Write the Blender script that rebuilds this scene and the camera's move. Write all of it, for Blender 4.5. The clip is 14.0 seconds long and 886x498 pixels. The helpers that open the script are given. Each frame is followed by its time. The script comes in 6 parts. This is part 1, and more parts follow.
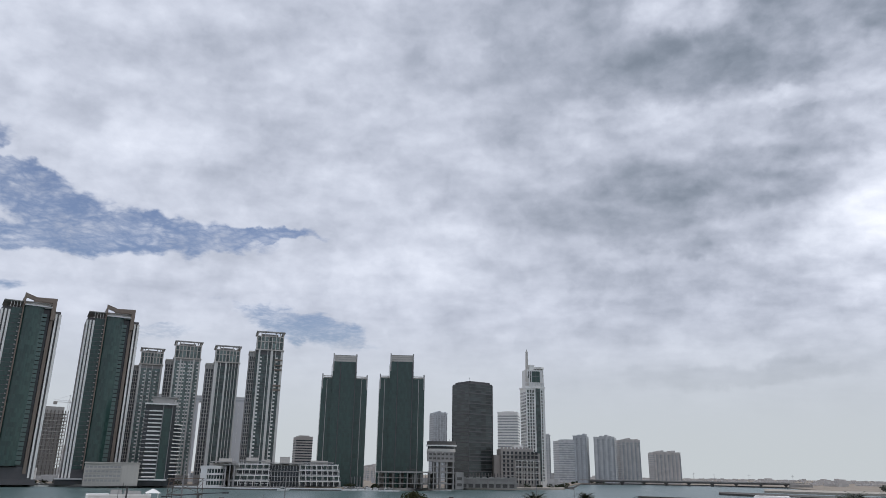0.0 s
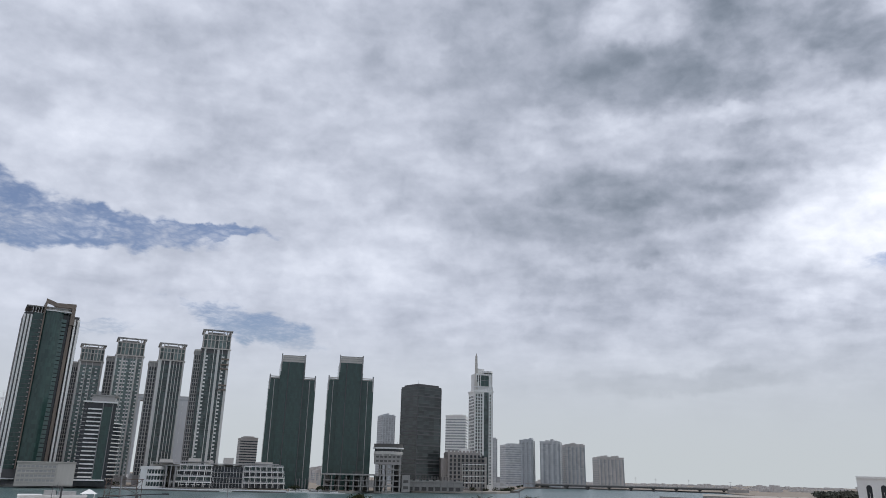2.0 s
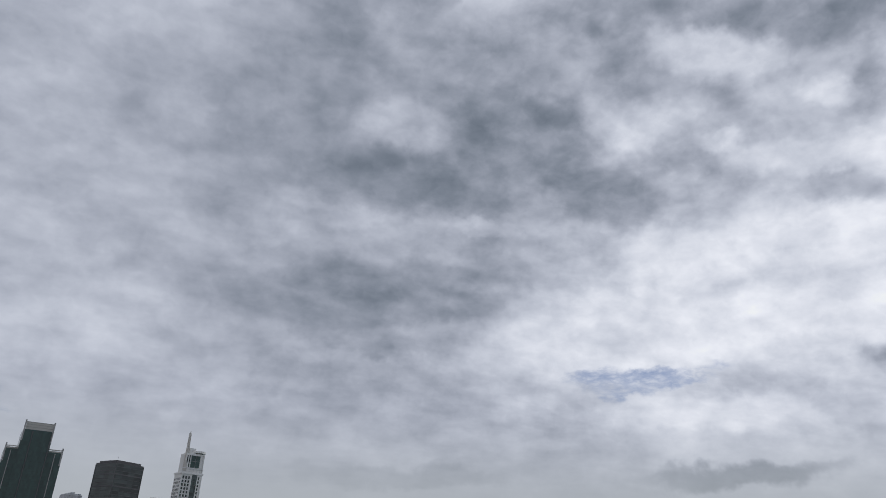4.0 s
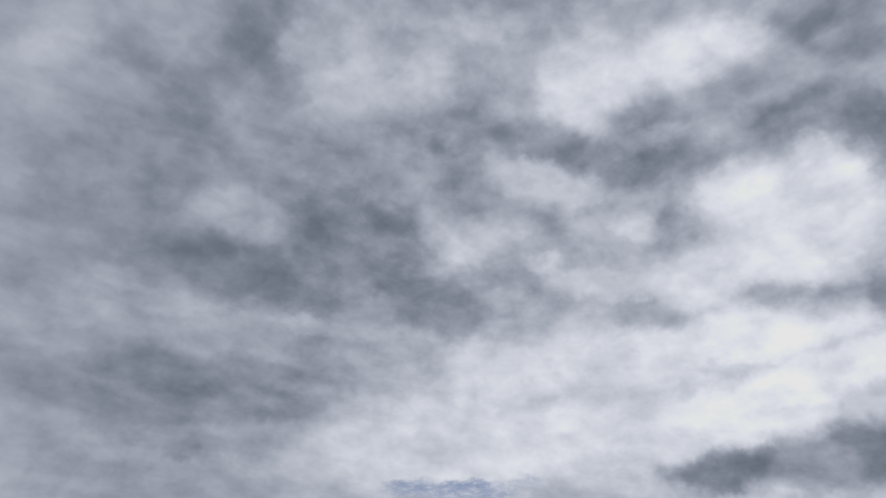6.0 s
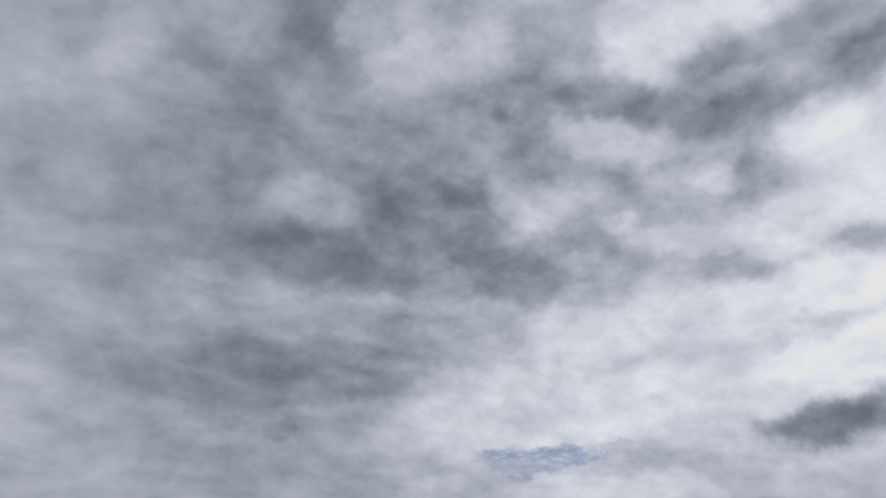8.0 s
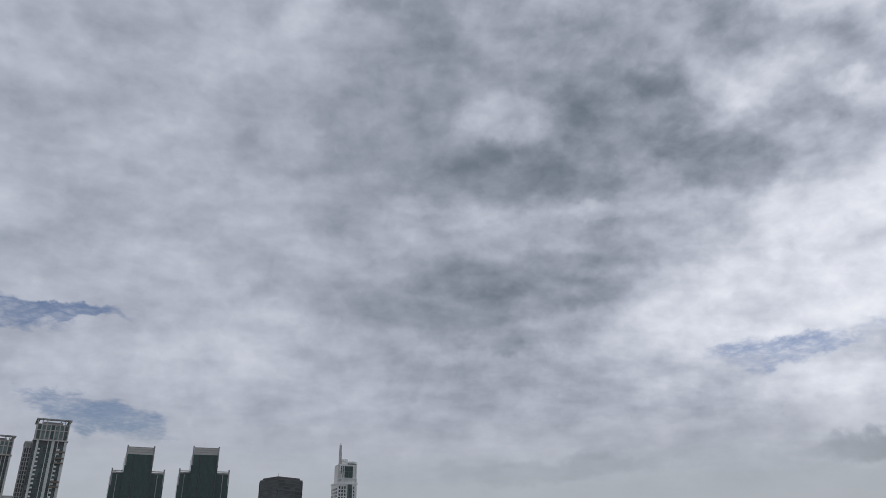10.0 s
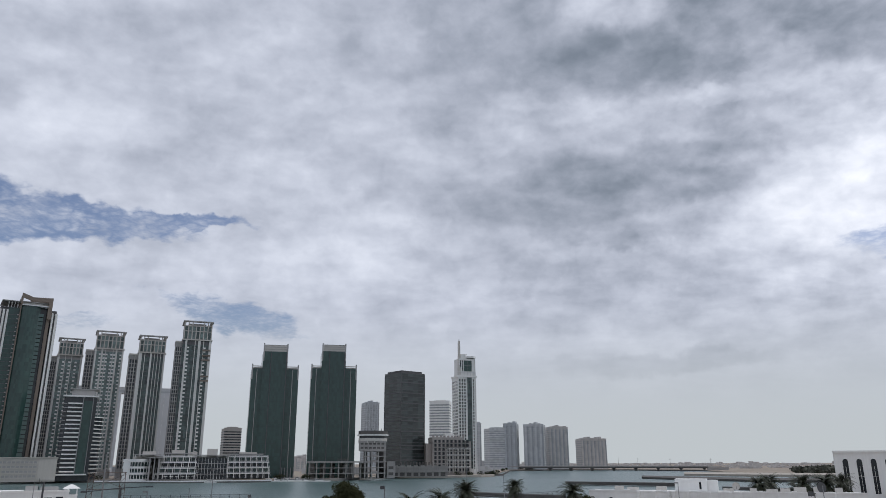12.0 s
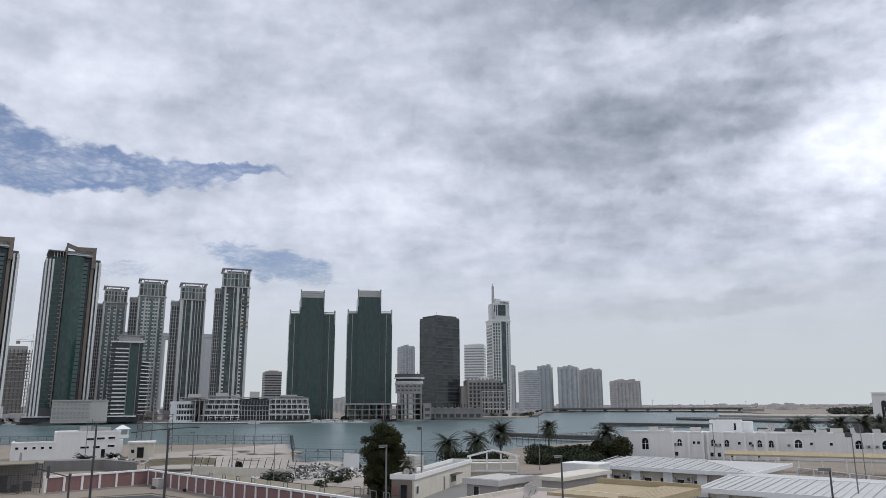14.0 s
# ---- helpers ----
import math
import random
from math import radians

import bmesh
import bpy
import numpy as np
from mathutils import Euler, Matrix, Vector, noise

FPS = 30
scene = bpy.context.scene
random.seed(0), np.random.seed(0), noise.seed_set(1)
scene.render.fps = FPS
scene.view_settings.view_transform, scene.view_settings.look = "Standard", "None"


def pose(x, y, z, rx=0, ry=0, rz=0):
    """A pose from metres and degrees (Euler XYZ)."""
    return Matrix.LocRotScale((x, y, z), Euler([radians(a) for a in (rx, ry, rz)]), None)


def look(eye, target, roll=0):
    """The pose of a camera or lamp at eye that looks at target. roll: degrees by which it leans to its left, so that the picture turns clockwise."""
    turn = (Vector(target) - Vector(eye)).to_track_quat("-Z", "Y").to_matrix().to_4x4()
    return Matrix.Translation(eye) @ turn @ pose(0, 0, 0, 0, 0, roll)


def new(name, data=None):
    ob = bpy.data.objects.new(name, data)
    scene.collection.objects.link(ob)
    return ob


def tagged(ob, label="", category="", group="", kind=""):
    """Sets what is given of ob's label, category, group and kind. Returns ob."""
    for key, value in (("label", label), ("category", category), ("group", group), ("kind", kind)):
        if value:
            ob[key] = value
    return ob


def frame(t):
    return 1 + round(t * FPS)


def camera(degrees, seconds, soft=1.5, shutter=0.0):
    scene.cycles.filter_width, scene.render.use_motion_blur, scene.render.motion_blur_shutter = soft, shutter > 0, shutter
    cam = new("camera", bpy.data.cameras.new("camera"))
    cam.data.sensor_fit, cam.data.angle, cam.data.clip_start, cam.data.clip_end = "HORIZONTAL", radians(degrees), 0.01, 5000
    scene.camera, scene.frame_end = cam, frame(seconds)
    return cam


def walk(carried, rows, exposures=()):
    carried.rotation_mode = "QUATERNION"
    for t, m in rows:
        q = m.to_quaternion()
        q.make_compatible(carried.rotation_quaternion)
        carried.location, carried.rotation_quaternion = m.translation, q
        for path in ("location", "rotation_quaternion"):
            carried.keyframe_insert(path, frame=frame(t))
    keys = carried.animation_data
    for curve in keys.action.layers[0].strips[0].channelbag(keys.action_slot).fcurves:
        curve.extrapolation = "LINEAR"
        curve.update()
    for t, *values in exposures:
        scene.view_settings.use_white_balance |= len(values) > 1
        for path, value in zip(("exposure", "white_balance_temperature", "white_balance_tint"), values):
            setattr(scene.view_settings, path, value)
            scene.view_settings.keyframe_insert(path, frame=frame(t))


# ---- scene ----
# ---- camera ----
EYE = 15.0
cam = camera(63.5, 14.0, soft=0.7)
# seconds, yaw, pitch, roll of the hand-held camera, which only turns on its balcony
ROWS = [
    (0.0, -0.44, 17.36, -0.78),
    (0.5, -0.79, 17.40, -0.84),
    (1.0, -1.31, 17.47, -1.00),
    (1.5, -2.30, 17.55, -1.12),
    (2.0, -4.52, 17.65, -1.26),
    (2.5, -8.17, 18.07, -1.53),
    (3.0, -13.73, 19.20, -1.92),
    (3.5, -20.38, 21.59, -2.19),
    (4.0, -26.47, 24.94, -2.12),
    (6.5, -41.57, 33.72, 0.15),
    (7.0, -41.72, 33.66, 0.28),
    (7.5, -38.88, 32.80, 0.54),
    (8.0, -33.20, 31.14, 0.72),
    (8.5, -27.53, 29.57, 0.92),
    (9.0, -22.34, 27.88, 0.95),
    (11.5, -7.72, 18.78, 0.46),
    (12.0, -5.68, 16.56, 0.20),
    (12.5, -4.17, 14.63, 0.10),
    (13.0, -3.30, 13.35, 0.13),
    (13.5, -2.93, 12.61, 0.28),
    (14.0, -2.93, 12.21, 0.26),
]
# the clip's own exposure drops when it looks up into the sky
EXPOSURES = [(0.0, 0.30), (2.5, 0.25), (3.0, 0.18), (4.0, -0.15), (6.5, -0.36), (8.0, -0.36), (9.0, -0.30), (11.5, 0.10), (12.0, 0.2), (13.0, 0.32), (14.0, 0.36)]
walk(cam, [(t, pose(0, 0, EYE, 90 + pitch, roll, yaw)) for t, yaw, pitch, roll in ROWS], EXPOSURES)

# ---- sky, sun ----
# cloud banks: bearing, elevation, half length, half breadth, turn in degrees, brightness
DARK_HARBOUR_BANKS = [
    (-27.7, 29.0, 4.7, 2.0, 12, -0.05), (-19.2, 30.9, 7.2, 1.6, 8, -0.04), (-7.6, 33.8, 6.2, 2.5, 3, -0.03), (-29.5, 25.0, 2.8, 1.2, 13, -0.07),
    (-11.0, 26.9, 5.9, 1.3, -5, -0.06), (-18.0, 21.3, 8.3, 1.7, 6, -0.05), (-3.0, 23.6, 4.4, 1.6, -17, -0.1), (0.9, 21.9, 3.4, 1.4, -19, -0.07),
    (-13.7, 24.2, 2.8, 0.9, 6, -0.03), (4.3, 19.9, 2.9, 0.7, -1, -0.06), (-14.6, 33.0, 8.1, 1.6, 6, -0.03),
]
BRIGHT_HARBOUR_BANKS = [
    (1.8, 32.2, 2.3, 1.9, -1, 0.13), (-0.7, 28.3, 3.0, 1.1, 0, 0.1), (-7.5, 32.5, 4.6, 0.8, 11, 0.05), (-31.8, 21.0, 2.2, 1.8, 12, 0.06),
    (-29.4, 27.0, 5.0, 1.2, 13, 0.05), (-16.4, 27.4, 3.3, 0.8, 7, 0.07), (-12.1, 22.6, 3.3, 1.8, 5, 0.06), (-22.6, 23.4, 5.3, 1.3, 9, 0.05),
    (1.9, 19.5, 3.8, 1.1, 0, 0.06), (-3.7, 15.5, 11.7, 1.8, 0, 0.05), (-25.2, 13.0, 10.3, 1.6, 6, 0.05), (-22.7, 32.9, 5.6, 1.2, 10, 0.03),
]
DARK_MIDDLE_BANKS = [
    (9.5, 37.0, 7.3, 5.6, -8, -0.1), (31.9, 33.9, 5.7, 3.1, -15, -0.14), (23.1, 30.1, 9.3, 2.2, -3, -0.1), (4.2, 27.3, 2.7, 1.7, 11, -0.05),
    (7.5, 20.0, 6.8, 1.7, -2, -0.06), (15.7, 20.1, 8.5, 1.5, -1, -0.07), (22.1, 22.4, 9.8, 1.3, 2, -0.06), (33.4, 24.1, 6.2, 2.0, -11, -0.09),
    (40.0, 28.7, 5.7, 2.0, -19, -0.1), (46.2, 32.0, 3.7, 1.7, -17, -0.08), (18.8, 17.5, 6.1, 1.1, -4, -0.08), (5.1, 14.5, 8.5, 1.6, -2, -0.04),
    (12.8, 14.6, 4.4, 0.8, 0, -0.05), (29.0, 20.7, 4.8, 1.1, 0, -0.08), (48.2, 7.6, 5.5, 0.7, 4, -0.16), (23.2, 7.3, 8.7, 0.8, 2, -0.06),
]
BRIGHT_MIDDLE_BANKS = [
    (9.7, 25.2, 2.8, 1.1, 8, 0.1), (13.1, 28.3, 2.5, 0.7, -11, 0.1), (14.2, 34.6, 1.2, 0.7, 7, 0.06), (21.1, 34.7, 4.3, 1.8, 3, 0.09),
    (42.4, 33.7, 4.0, 1.7, -7, 0.12), (49.5, 32.0, 1.8, 0.8, -9, 0.1), (46.1, 24.2, 5.2, 2.2, -16, 0.13), (43.3, 18.4, 10.3, 3.4, -5, 0.16),
    (36.4, 16.0, 10.8, 1.7, -2, 0.1), (44.8, 12.3, 7.0, 1.2, -2, 0.1), (11.9, 20.6, 2.8, 0.4, -3, 0.06), (29.4, 27.2, 2.5, 0.7, 0, 0.08),
    (17.7, 27.0, 4.0, 0.7, 5, 0.05),
]
DARK_SUNWARD_BANKS_A = [
    (11.9, 43.5, 7.2, 3.5, 30, -0.12), (22.0, 48.4, 4.5, 3.5, -38, -0.08), (36.1, 50.3, 5.4, 2.5, 1, -0.07), (40.2, 42.7, 7.3, 2.2, -1, -0.05),
    (52.7, 40.9, 5.6, 1.8, -15, -0.1), (44.5, 43.1, 3.6, 1.3, -2, -0.05), (62.1, 41.9, 4.3, 0.9, -12, -0.06), (62.1, 37.7, 5.6, 1.7, -3, -0.12),
    (81.4, 43.3, 5.3, 2.4, -24, -0.13), (75.3, 38.8, 5.3, 1.6, -2, -0.08), (79.7, 35.1, 2.3, 2.8, -21, -0.14), (69.3, 43.1, 3.0, 2.6, 16, -0.06),
    (62.0, 32.9, 2.8, 2.0, 34, -0.1), (58.8, 27.2, 3.2, 1.1, -8, -0.1), (70.7, 26.0, 3.9, 1.2, -13, -0.1), (76.1, 25.1, 1.8, 1.6, -15, -0.15),
]
DARK_SUNWARD_BANKS_B = [
    (64.9, 22.1, 2.5, 0.6, -9, -0.07), (70.1, 15.0, 7.5, 2.1, 1, -0.26), (61.7, 15.2, 3.6, 1.5, 4, -0.2),
]
BRIGHT_SUNWARD_BANKS_A = [
    (27.0, 48.7, 5.0, 1.3, 16, 0.15), (13.9, 47.0, 2.5, 1.8, -25, 0.08), (3.1, 42.3, 3.2, 1.2, 20, 0.09), (4.2, 45.2, 4.9, 1.6, 19, 0.06),
    (45.6, 50.4, 4.0, 1.3, -3, 0.08), (56.5, 45.6, 4.7, 3.5, -9, 0.18), (66.2, 45.6, 4.9, 2.5, -3, 0.17), (71.9, 45.4, 2.6, 1.6, -17, 0.12),
    (50.0, 38.0, 6.0, 1.6, -14, 0.14), (66.9, 34.6, 3.8, 2.1, 9, 0.2), (72.5, 31.5, 5.8, 3.6, 3, 0.27), (76.1, 35.1, 2.5, 1.6, -19, 0.15),
    (59.0, 33.4, 2.0, 0.9, -9, 0.1), (64.1, 29.5, 5.5, 2.5, 7, 0.15), (55.8, 29.8, 5.8, 1.1, -8, 0.08), (65.9, 24.4, 10.0, 1.6, -2, 0.15),
]
BRIGHT_SUNWARD_BANKS_B = [
    (72.4, 21.2, 6.5, 1.1, 3, 0.22), (54.5, 24.2, 8.1, 3.0, -7, 0.1), (66.4, 19.8, 7.8, 1.0, 5, 0.16), (56.0, 18.6, 9.1, 1.8, -6, 0.12),
]
WIDE_BANKS = [
    (12.0, 40.0, 24.0, 13.0, 0, -0.07), (10.0, 26.0, 15.0, 8.0, 0, -0.05), (50.0, 17.0, 24.0, 9.0, 0, 0.09), (-14.0, 33.0, 26.0, 8.0, 0, -0.05),
    (68.0, 24.0, 14.0, 10.0, 0, 0.05), (22.0, 21.0, 12.0, 4.0, 0, -0.03), (32.0, 48.0, 9.0, 5.0, 0, 0.13), (14.0, 18.5, 9.0, 4.0, 0, -0.04), (26.0, 27.0, 9.0, 6.0, 0, 0.03),
]
BANK_DEPTH = 1.25
GAPS = [
    (-34.4, 22.0, 1.4, 0.9, 3, 0.8), (-32.5, 19.4, 4.5, 0.9, -2, 1.0), (-28.0, 17.6, 6.5, 1.4, -5, 1.0), (-22.5, 16.7, 7.4, 1.3, 4, 1.0),
    (-15.7, 17.8, 4.6, 0.5, 8, 0.8), (-12.0, 11.1, 4.9, 1.1, -11, 0.55), (-8.8, 10.0, 3.6, 1.0, -8, 0.4), (-33.4, 11.7, 2.1, 0.6, 8, 0.5),
    (-22.5, 9.6, 2.8, 0.6, 4, 0.35), (-32.5, 15.4, 3.7, 0.9, 4, 0.8), (39.9, 14.4, 4.1, 1.1, -2, 0.5), (44.2, 14.8, 4.5, 0.6, 1, 0.34),
]
CLOUD_TONES = ((0.0, 0.095, 0.122, 0.158), (0.2, 0.198, 0.232, 0.29), (0.385, 0.385, 0.415, 0.50), (0.58, 0.625, 0.665, 0.765), (0.77, 0.88, 0.905, 0.985), (1.0, 1.13, 1.15, 1.22))

sky = bpy.data.worlds.new("sky")
scene.world = sky
sky.use_nodes = True
wn, wl = sky.node_tree.nodes, sky.node_tree.links
wn.clear()


def wnode(kind, operation=None, use_clamp=False, gradient_type=None, vector_type=None, data_type=None, blend_type=None):
    node = wn.new(kind)
    if operation:
        node.operation = operation
    if use_clamp:
        node.use_clamp = True
    if gradient_type:
        node.gradient_type = gradient_type
    if vector_type:
        node.vector_type = vector_type
    if data_type:
        node.data_type = data_type
    if blend_type:
        node.blend_type = blend_type
    return node


def wmath(op, a, b=None, c=None, clamp=False):
    node = wnode("ShaderNodeMath", operation=op, use_clamp=clamp)
    for i, v in enumerate((a, b, c)):
        if v is None:
            continue
        if isinstance(v, (int, float)):
            node.inputs[i].default_value = v
        else:
            wl.new(v, node.inputs[i])
    return node.outputs[0]


def wnoise(vector, scale, detail, rough=0.55):
    node = wnode("ShaderNodeTexNoise")
    node.inputs["Scale"].default_value, node.inputs["Detail"].default_value, node.inputs["Roughness"].default_value = scale, detail, rough
    wl.new(vector, node.inputs["Vector"])
    return node


def wrange(value, a, b, c=0.0, d=1.0):
    node = wnode("ShaderNodeMapRange")
    node.interpolation_type = "SMOOTHSTEP"
    for i, v in enumerate((a, b, c, d)):
        node.inputs[i + 1].default_value = v
    wl.new(value, node.inputs[0])
    return node.outputs[0]


coord = wnode("ShaderNodeTexCoord").outputs["Generated"]
axes = wnode("ShaderNodeSeparateXYZ")
wl.new(coord, axes.inputs[0])
up = wmath("MAXIMUM", axes.outputs[2], 0.0)
thin = wmath("ADD", up, 0.16)
plane = wnode("ShaderNodeCombineXYZ")
wl.new(wmath("DIVIDE", axes.outputs[0], thin), plane.inputs[0])
wl.new(wmath("DIVIDE", axes.outputs[1], thin), plane.inputs[1])
bearing = wmath("MULTIPLY", wmath("ARCTAN2", axes.outputs[0], axes.outputs[1]), 180 / math.pi)
height = wmath("MULTIPLY", wmath("ARCSINE", axes.outputs[2]), 180 / math.pi)

# ragged edges: bearing and elevation pushed about by two sizes of turbulence
push_big = wnoise(plane.outputs[0], 1.6, 3)
push_small = wnoise(coord, 16.0, 4, 0.5)
push_fine = wnoise(coord, 44.0, 3, 0.5)
flat = wnode("ShaderNodeCombineXYZ")
wl.new(bearing, flat.inputs[0])
wl.new(height, flat.inputs[1])


def pushed(vector, noise_node, x, y):
    move = wnode("ShaderNodeVectorMath", operation="MULTIPLY_ADD")
    wl.new(noise_node.outputs["Color"], move.inputs[0])
    move.inputs[1].default_value = (x, y, 0)
    wl.new(vector, move.inputs[2])
    back = wnode("ShaderNodeVectorMath", operation="SUBTRACT")
    wl.new(move.outputs[0], back.inputs[0])
    back.inputs[1].default_value = (x / 2, y / 2, 0)
    return back.outputs[0]


ragged = pushed(pushed(flat.outputs[0], push_big, 4.0, 2.4), push_small, 3.4, 2.2)
ragged = pushed(ragged, push_fine, 1.7, 1.3)


def bank_sum(banks, start):
    total = start
    for az, el, long, broad, turn, light in banks:
        place = wnode("ShaderNodeMapping", vector_type="TEXTURE")
        wl.new(ragged, place.inputs["Vector"])
        place.inputs["Location"].default_value = (az, el, 0)
        place.inputs["Rotation"].default_value = (0, 0, radians(turn))
        place.inputs["Scale"].default_value = (long * 1.5, broad * 1.5, 1)
        blob = wnode("ShaderNodeTexGradient", gradient_type="SPHERICAL")
        wl.new(place.outputs[0], blob.inputs[0])
        total = wmath("MULTIPLY_ADD", wrange(blob.outputs["Fac"], 0.0, 0.6), light * BANK_DEPTH, total)
    return total


comb = wnode("ShaderNodeMapping")
comb.inputs["Rotation"].default_value = (0, 0, radians(24))
comb.inputs["Scale"].default_value = (1.0, 1.5, 1.0)
wl.new(pushed(plane.outputs[0], push_big, 0.25, 0.25), comb.inputs["Vector"])
round_sky = wnode("ShaderNodeMapping")
round_sky.inputs["Scale"].default_value = (1.0, 1.0, 1.6)
wl.new(coord, round_sky.inputs["Vector"])
billow = wnoise(pushed(round_sky.outputs[0], push_small, 0.06, 0.06), 6.5, 2, 0.45)
puffs = wnoise(pushed(round_sky.outputs[0], push_small, 0.05, 0.05), 15.0, 3, 0.5)
waves = wnoise(comb.outputs[0], 6.0, 3, 0.5)
wisps = wnoise(pushed(round_sky.outputs[0], push_fine, 0.03, 0.03), 34.0, 4, 0.55)
fade = wmath("MULTIPLY", wrange(height, 1.0, 14.0, 0.0, 1.0), wrange(bearing, 0.0, 44.0, 0.62, 1.0))
rest = wmath("ADD", wrange(bearing, 0.0, 16.0, 0.465, 0.43), wrange(bearing, 40.0, 70.0, 0.0, 0.03))
mass = 0.0
for banks in (DARK_HARBOUR_BANKS, BRIGHT_HARBOUR_BANKS, DARK_MIDDLE_BANKS, BRIGHT_MIDDLE_BANKS, DARK_SUNWARD_BANKS_A, DARK_SUNWARD_BANKS_B, BRIGHT_SUNWARD_BANKS_A, BRIGHT_SUNWARD_BANKS_B, WIDE_BANKS):
    mass = bank_sum(banks, mass)
# thick banks level off; the haze over the harbour softens them
mass = wmath("MULTIPLY", wmath("TANH", wmath("MULTIPLY", mass, 3.0)), 0.36)
tone = wmath("MULTIPLY_ADD", wmath("MAXIMUM", mass, 0.0), wrange(bearing, 27.0, 48.0, 0.36, 1.05), rest)
tone = wmath("MULTIPLY_ADD", wmath("MINIMUM", mass, 0.0), wrange(bearing, 8.0, 24.0, 0.36, 1.05), tone)
for swirl, depth in ((billow, 0.40), (puffs, 0.40), (waves, 0.16), (wisps, 0.22)):
    tone = wmath("MULTIPLY_ADD", wmath("MULTIPLY", wmath("SUBTRACT", swirl.outputs["Fac"], 0.5), fade), depth, tone)
ramp = wnode("ShaderNodeValToRGB")
ramp.color_ramp.interpolation = "B_SPLINE"
for i, (at_, r, g, b) in enumerate(CLOUD_TONES):
    stop = ramp.color_ramp.elements[i] if i < 2 else ramp.color_ramp.elements.new(at_)
    stop.position, stop.color = at_, (r, g, b, 1)
wl.new(tone, ramp.inputs[0])

# blue sky in the gaps, haze towards the horizon
air = wnode("ShaderNodeTexSky")
air.sky_type, air.sun_disc, air.sun_elevation, air.sun_rotation, air.dust_density = "NISHITA", False, radians(58), radians(75), 2.0
blue = wnode("ShaderNodeMix", data_type="RGBA", blend_type="MULTIPLY")
blue.inputs[0].default_value = 1.0
blue.inputs[7].default_value = (0.075, 0.075, 0.085, 1)
wl.new(air.outputs[0], blue.inputs[6])
shred = wnoise(plane.outputs[0], 7.0, 6, 0.6)
flakes = wnoise(pushed(plane.outputs[0], push_small, 0.08, 0.08), 22.0, 3, 0.5)
cracks = wmath("ABSOLUTE", wmath("SUBTRACT", flakes.outputs["Fac"], 0.5))
holes = bank_sum(GAPS, 0.0)
gap = wmath("MULTIPLY_ADD", wmath("SUBTRACT", shred.outputs["Fac"], 0.5), 1.3, wmath("MINIMUM", holes, 0.8))
gap = wmath("MULTIPLY_ADD", wmath("SUBTRACT", 0.07, cracks), 1.3, gap)
gap = wmath("MULTIPLY", wmath("MULTIPLY", wrange(gap, 0.12, 1.1), wrange(holes, 0.0, 0.4)), 0.95)
open_sky = wnode("ShaderNodeMix", data_type="RGBA")
wl.new(gap, open_sky.inputs[0])
wl.new(ramp.outputs[0], open_sky.inputs[6])
wl.new(blue.outputs[2], open_sky.inputs[7])
hazy = wnode("ShaderNodeMix", data_type="RGBA")
wl.new(wrange(height, 13.0, 0.0, 0.0, 0.92), hazy.inputs[0])
wl.new(open_sky.outputs[2], hazy.inputs[6])
hazy.inputs[7].default_value = (0.452, 0.487, 0.505, 1)
glow = wnode("ShaderNodeBackground")
glow.inputs["Strength"].default_value = 1.0
wl.new(hazy.outputs[2], glow.inputs["Color"])
wl.new(glow.outputs[0], wnode("ShaderNodeOutputWorld").inputs["Surface"])

sun = new("sun", bpy.data.lights.new("sun", "SUN"))
sun.data.energy, sun.data.angle, sun.data.color = 1.0, radians(14), (1.0, 0.97, 0.92)
SUN_AZ, SUN_EL = radians(75), radians(58)
sun.matrix_world = look((0, 0, 300), (-math.sin(SUN_AZ) * math.cos(SUN_EL), -math.cos(SUN_AZ) * math.cos(SUN_EL), 300 - math.sin(SUN_EL)))


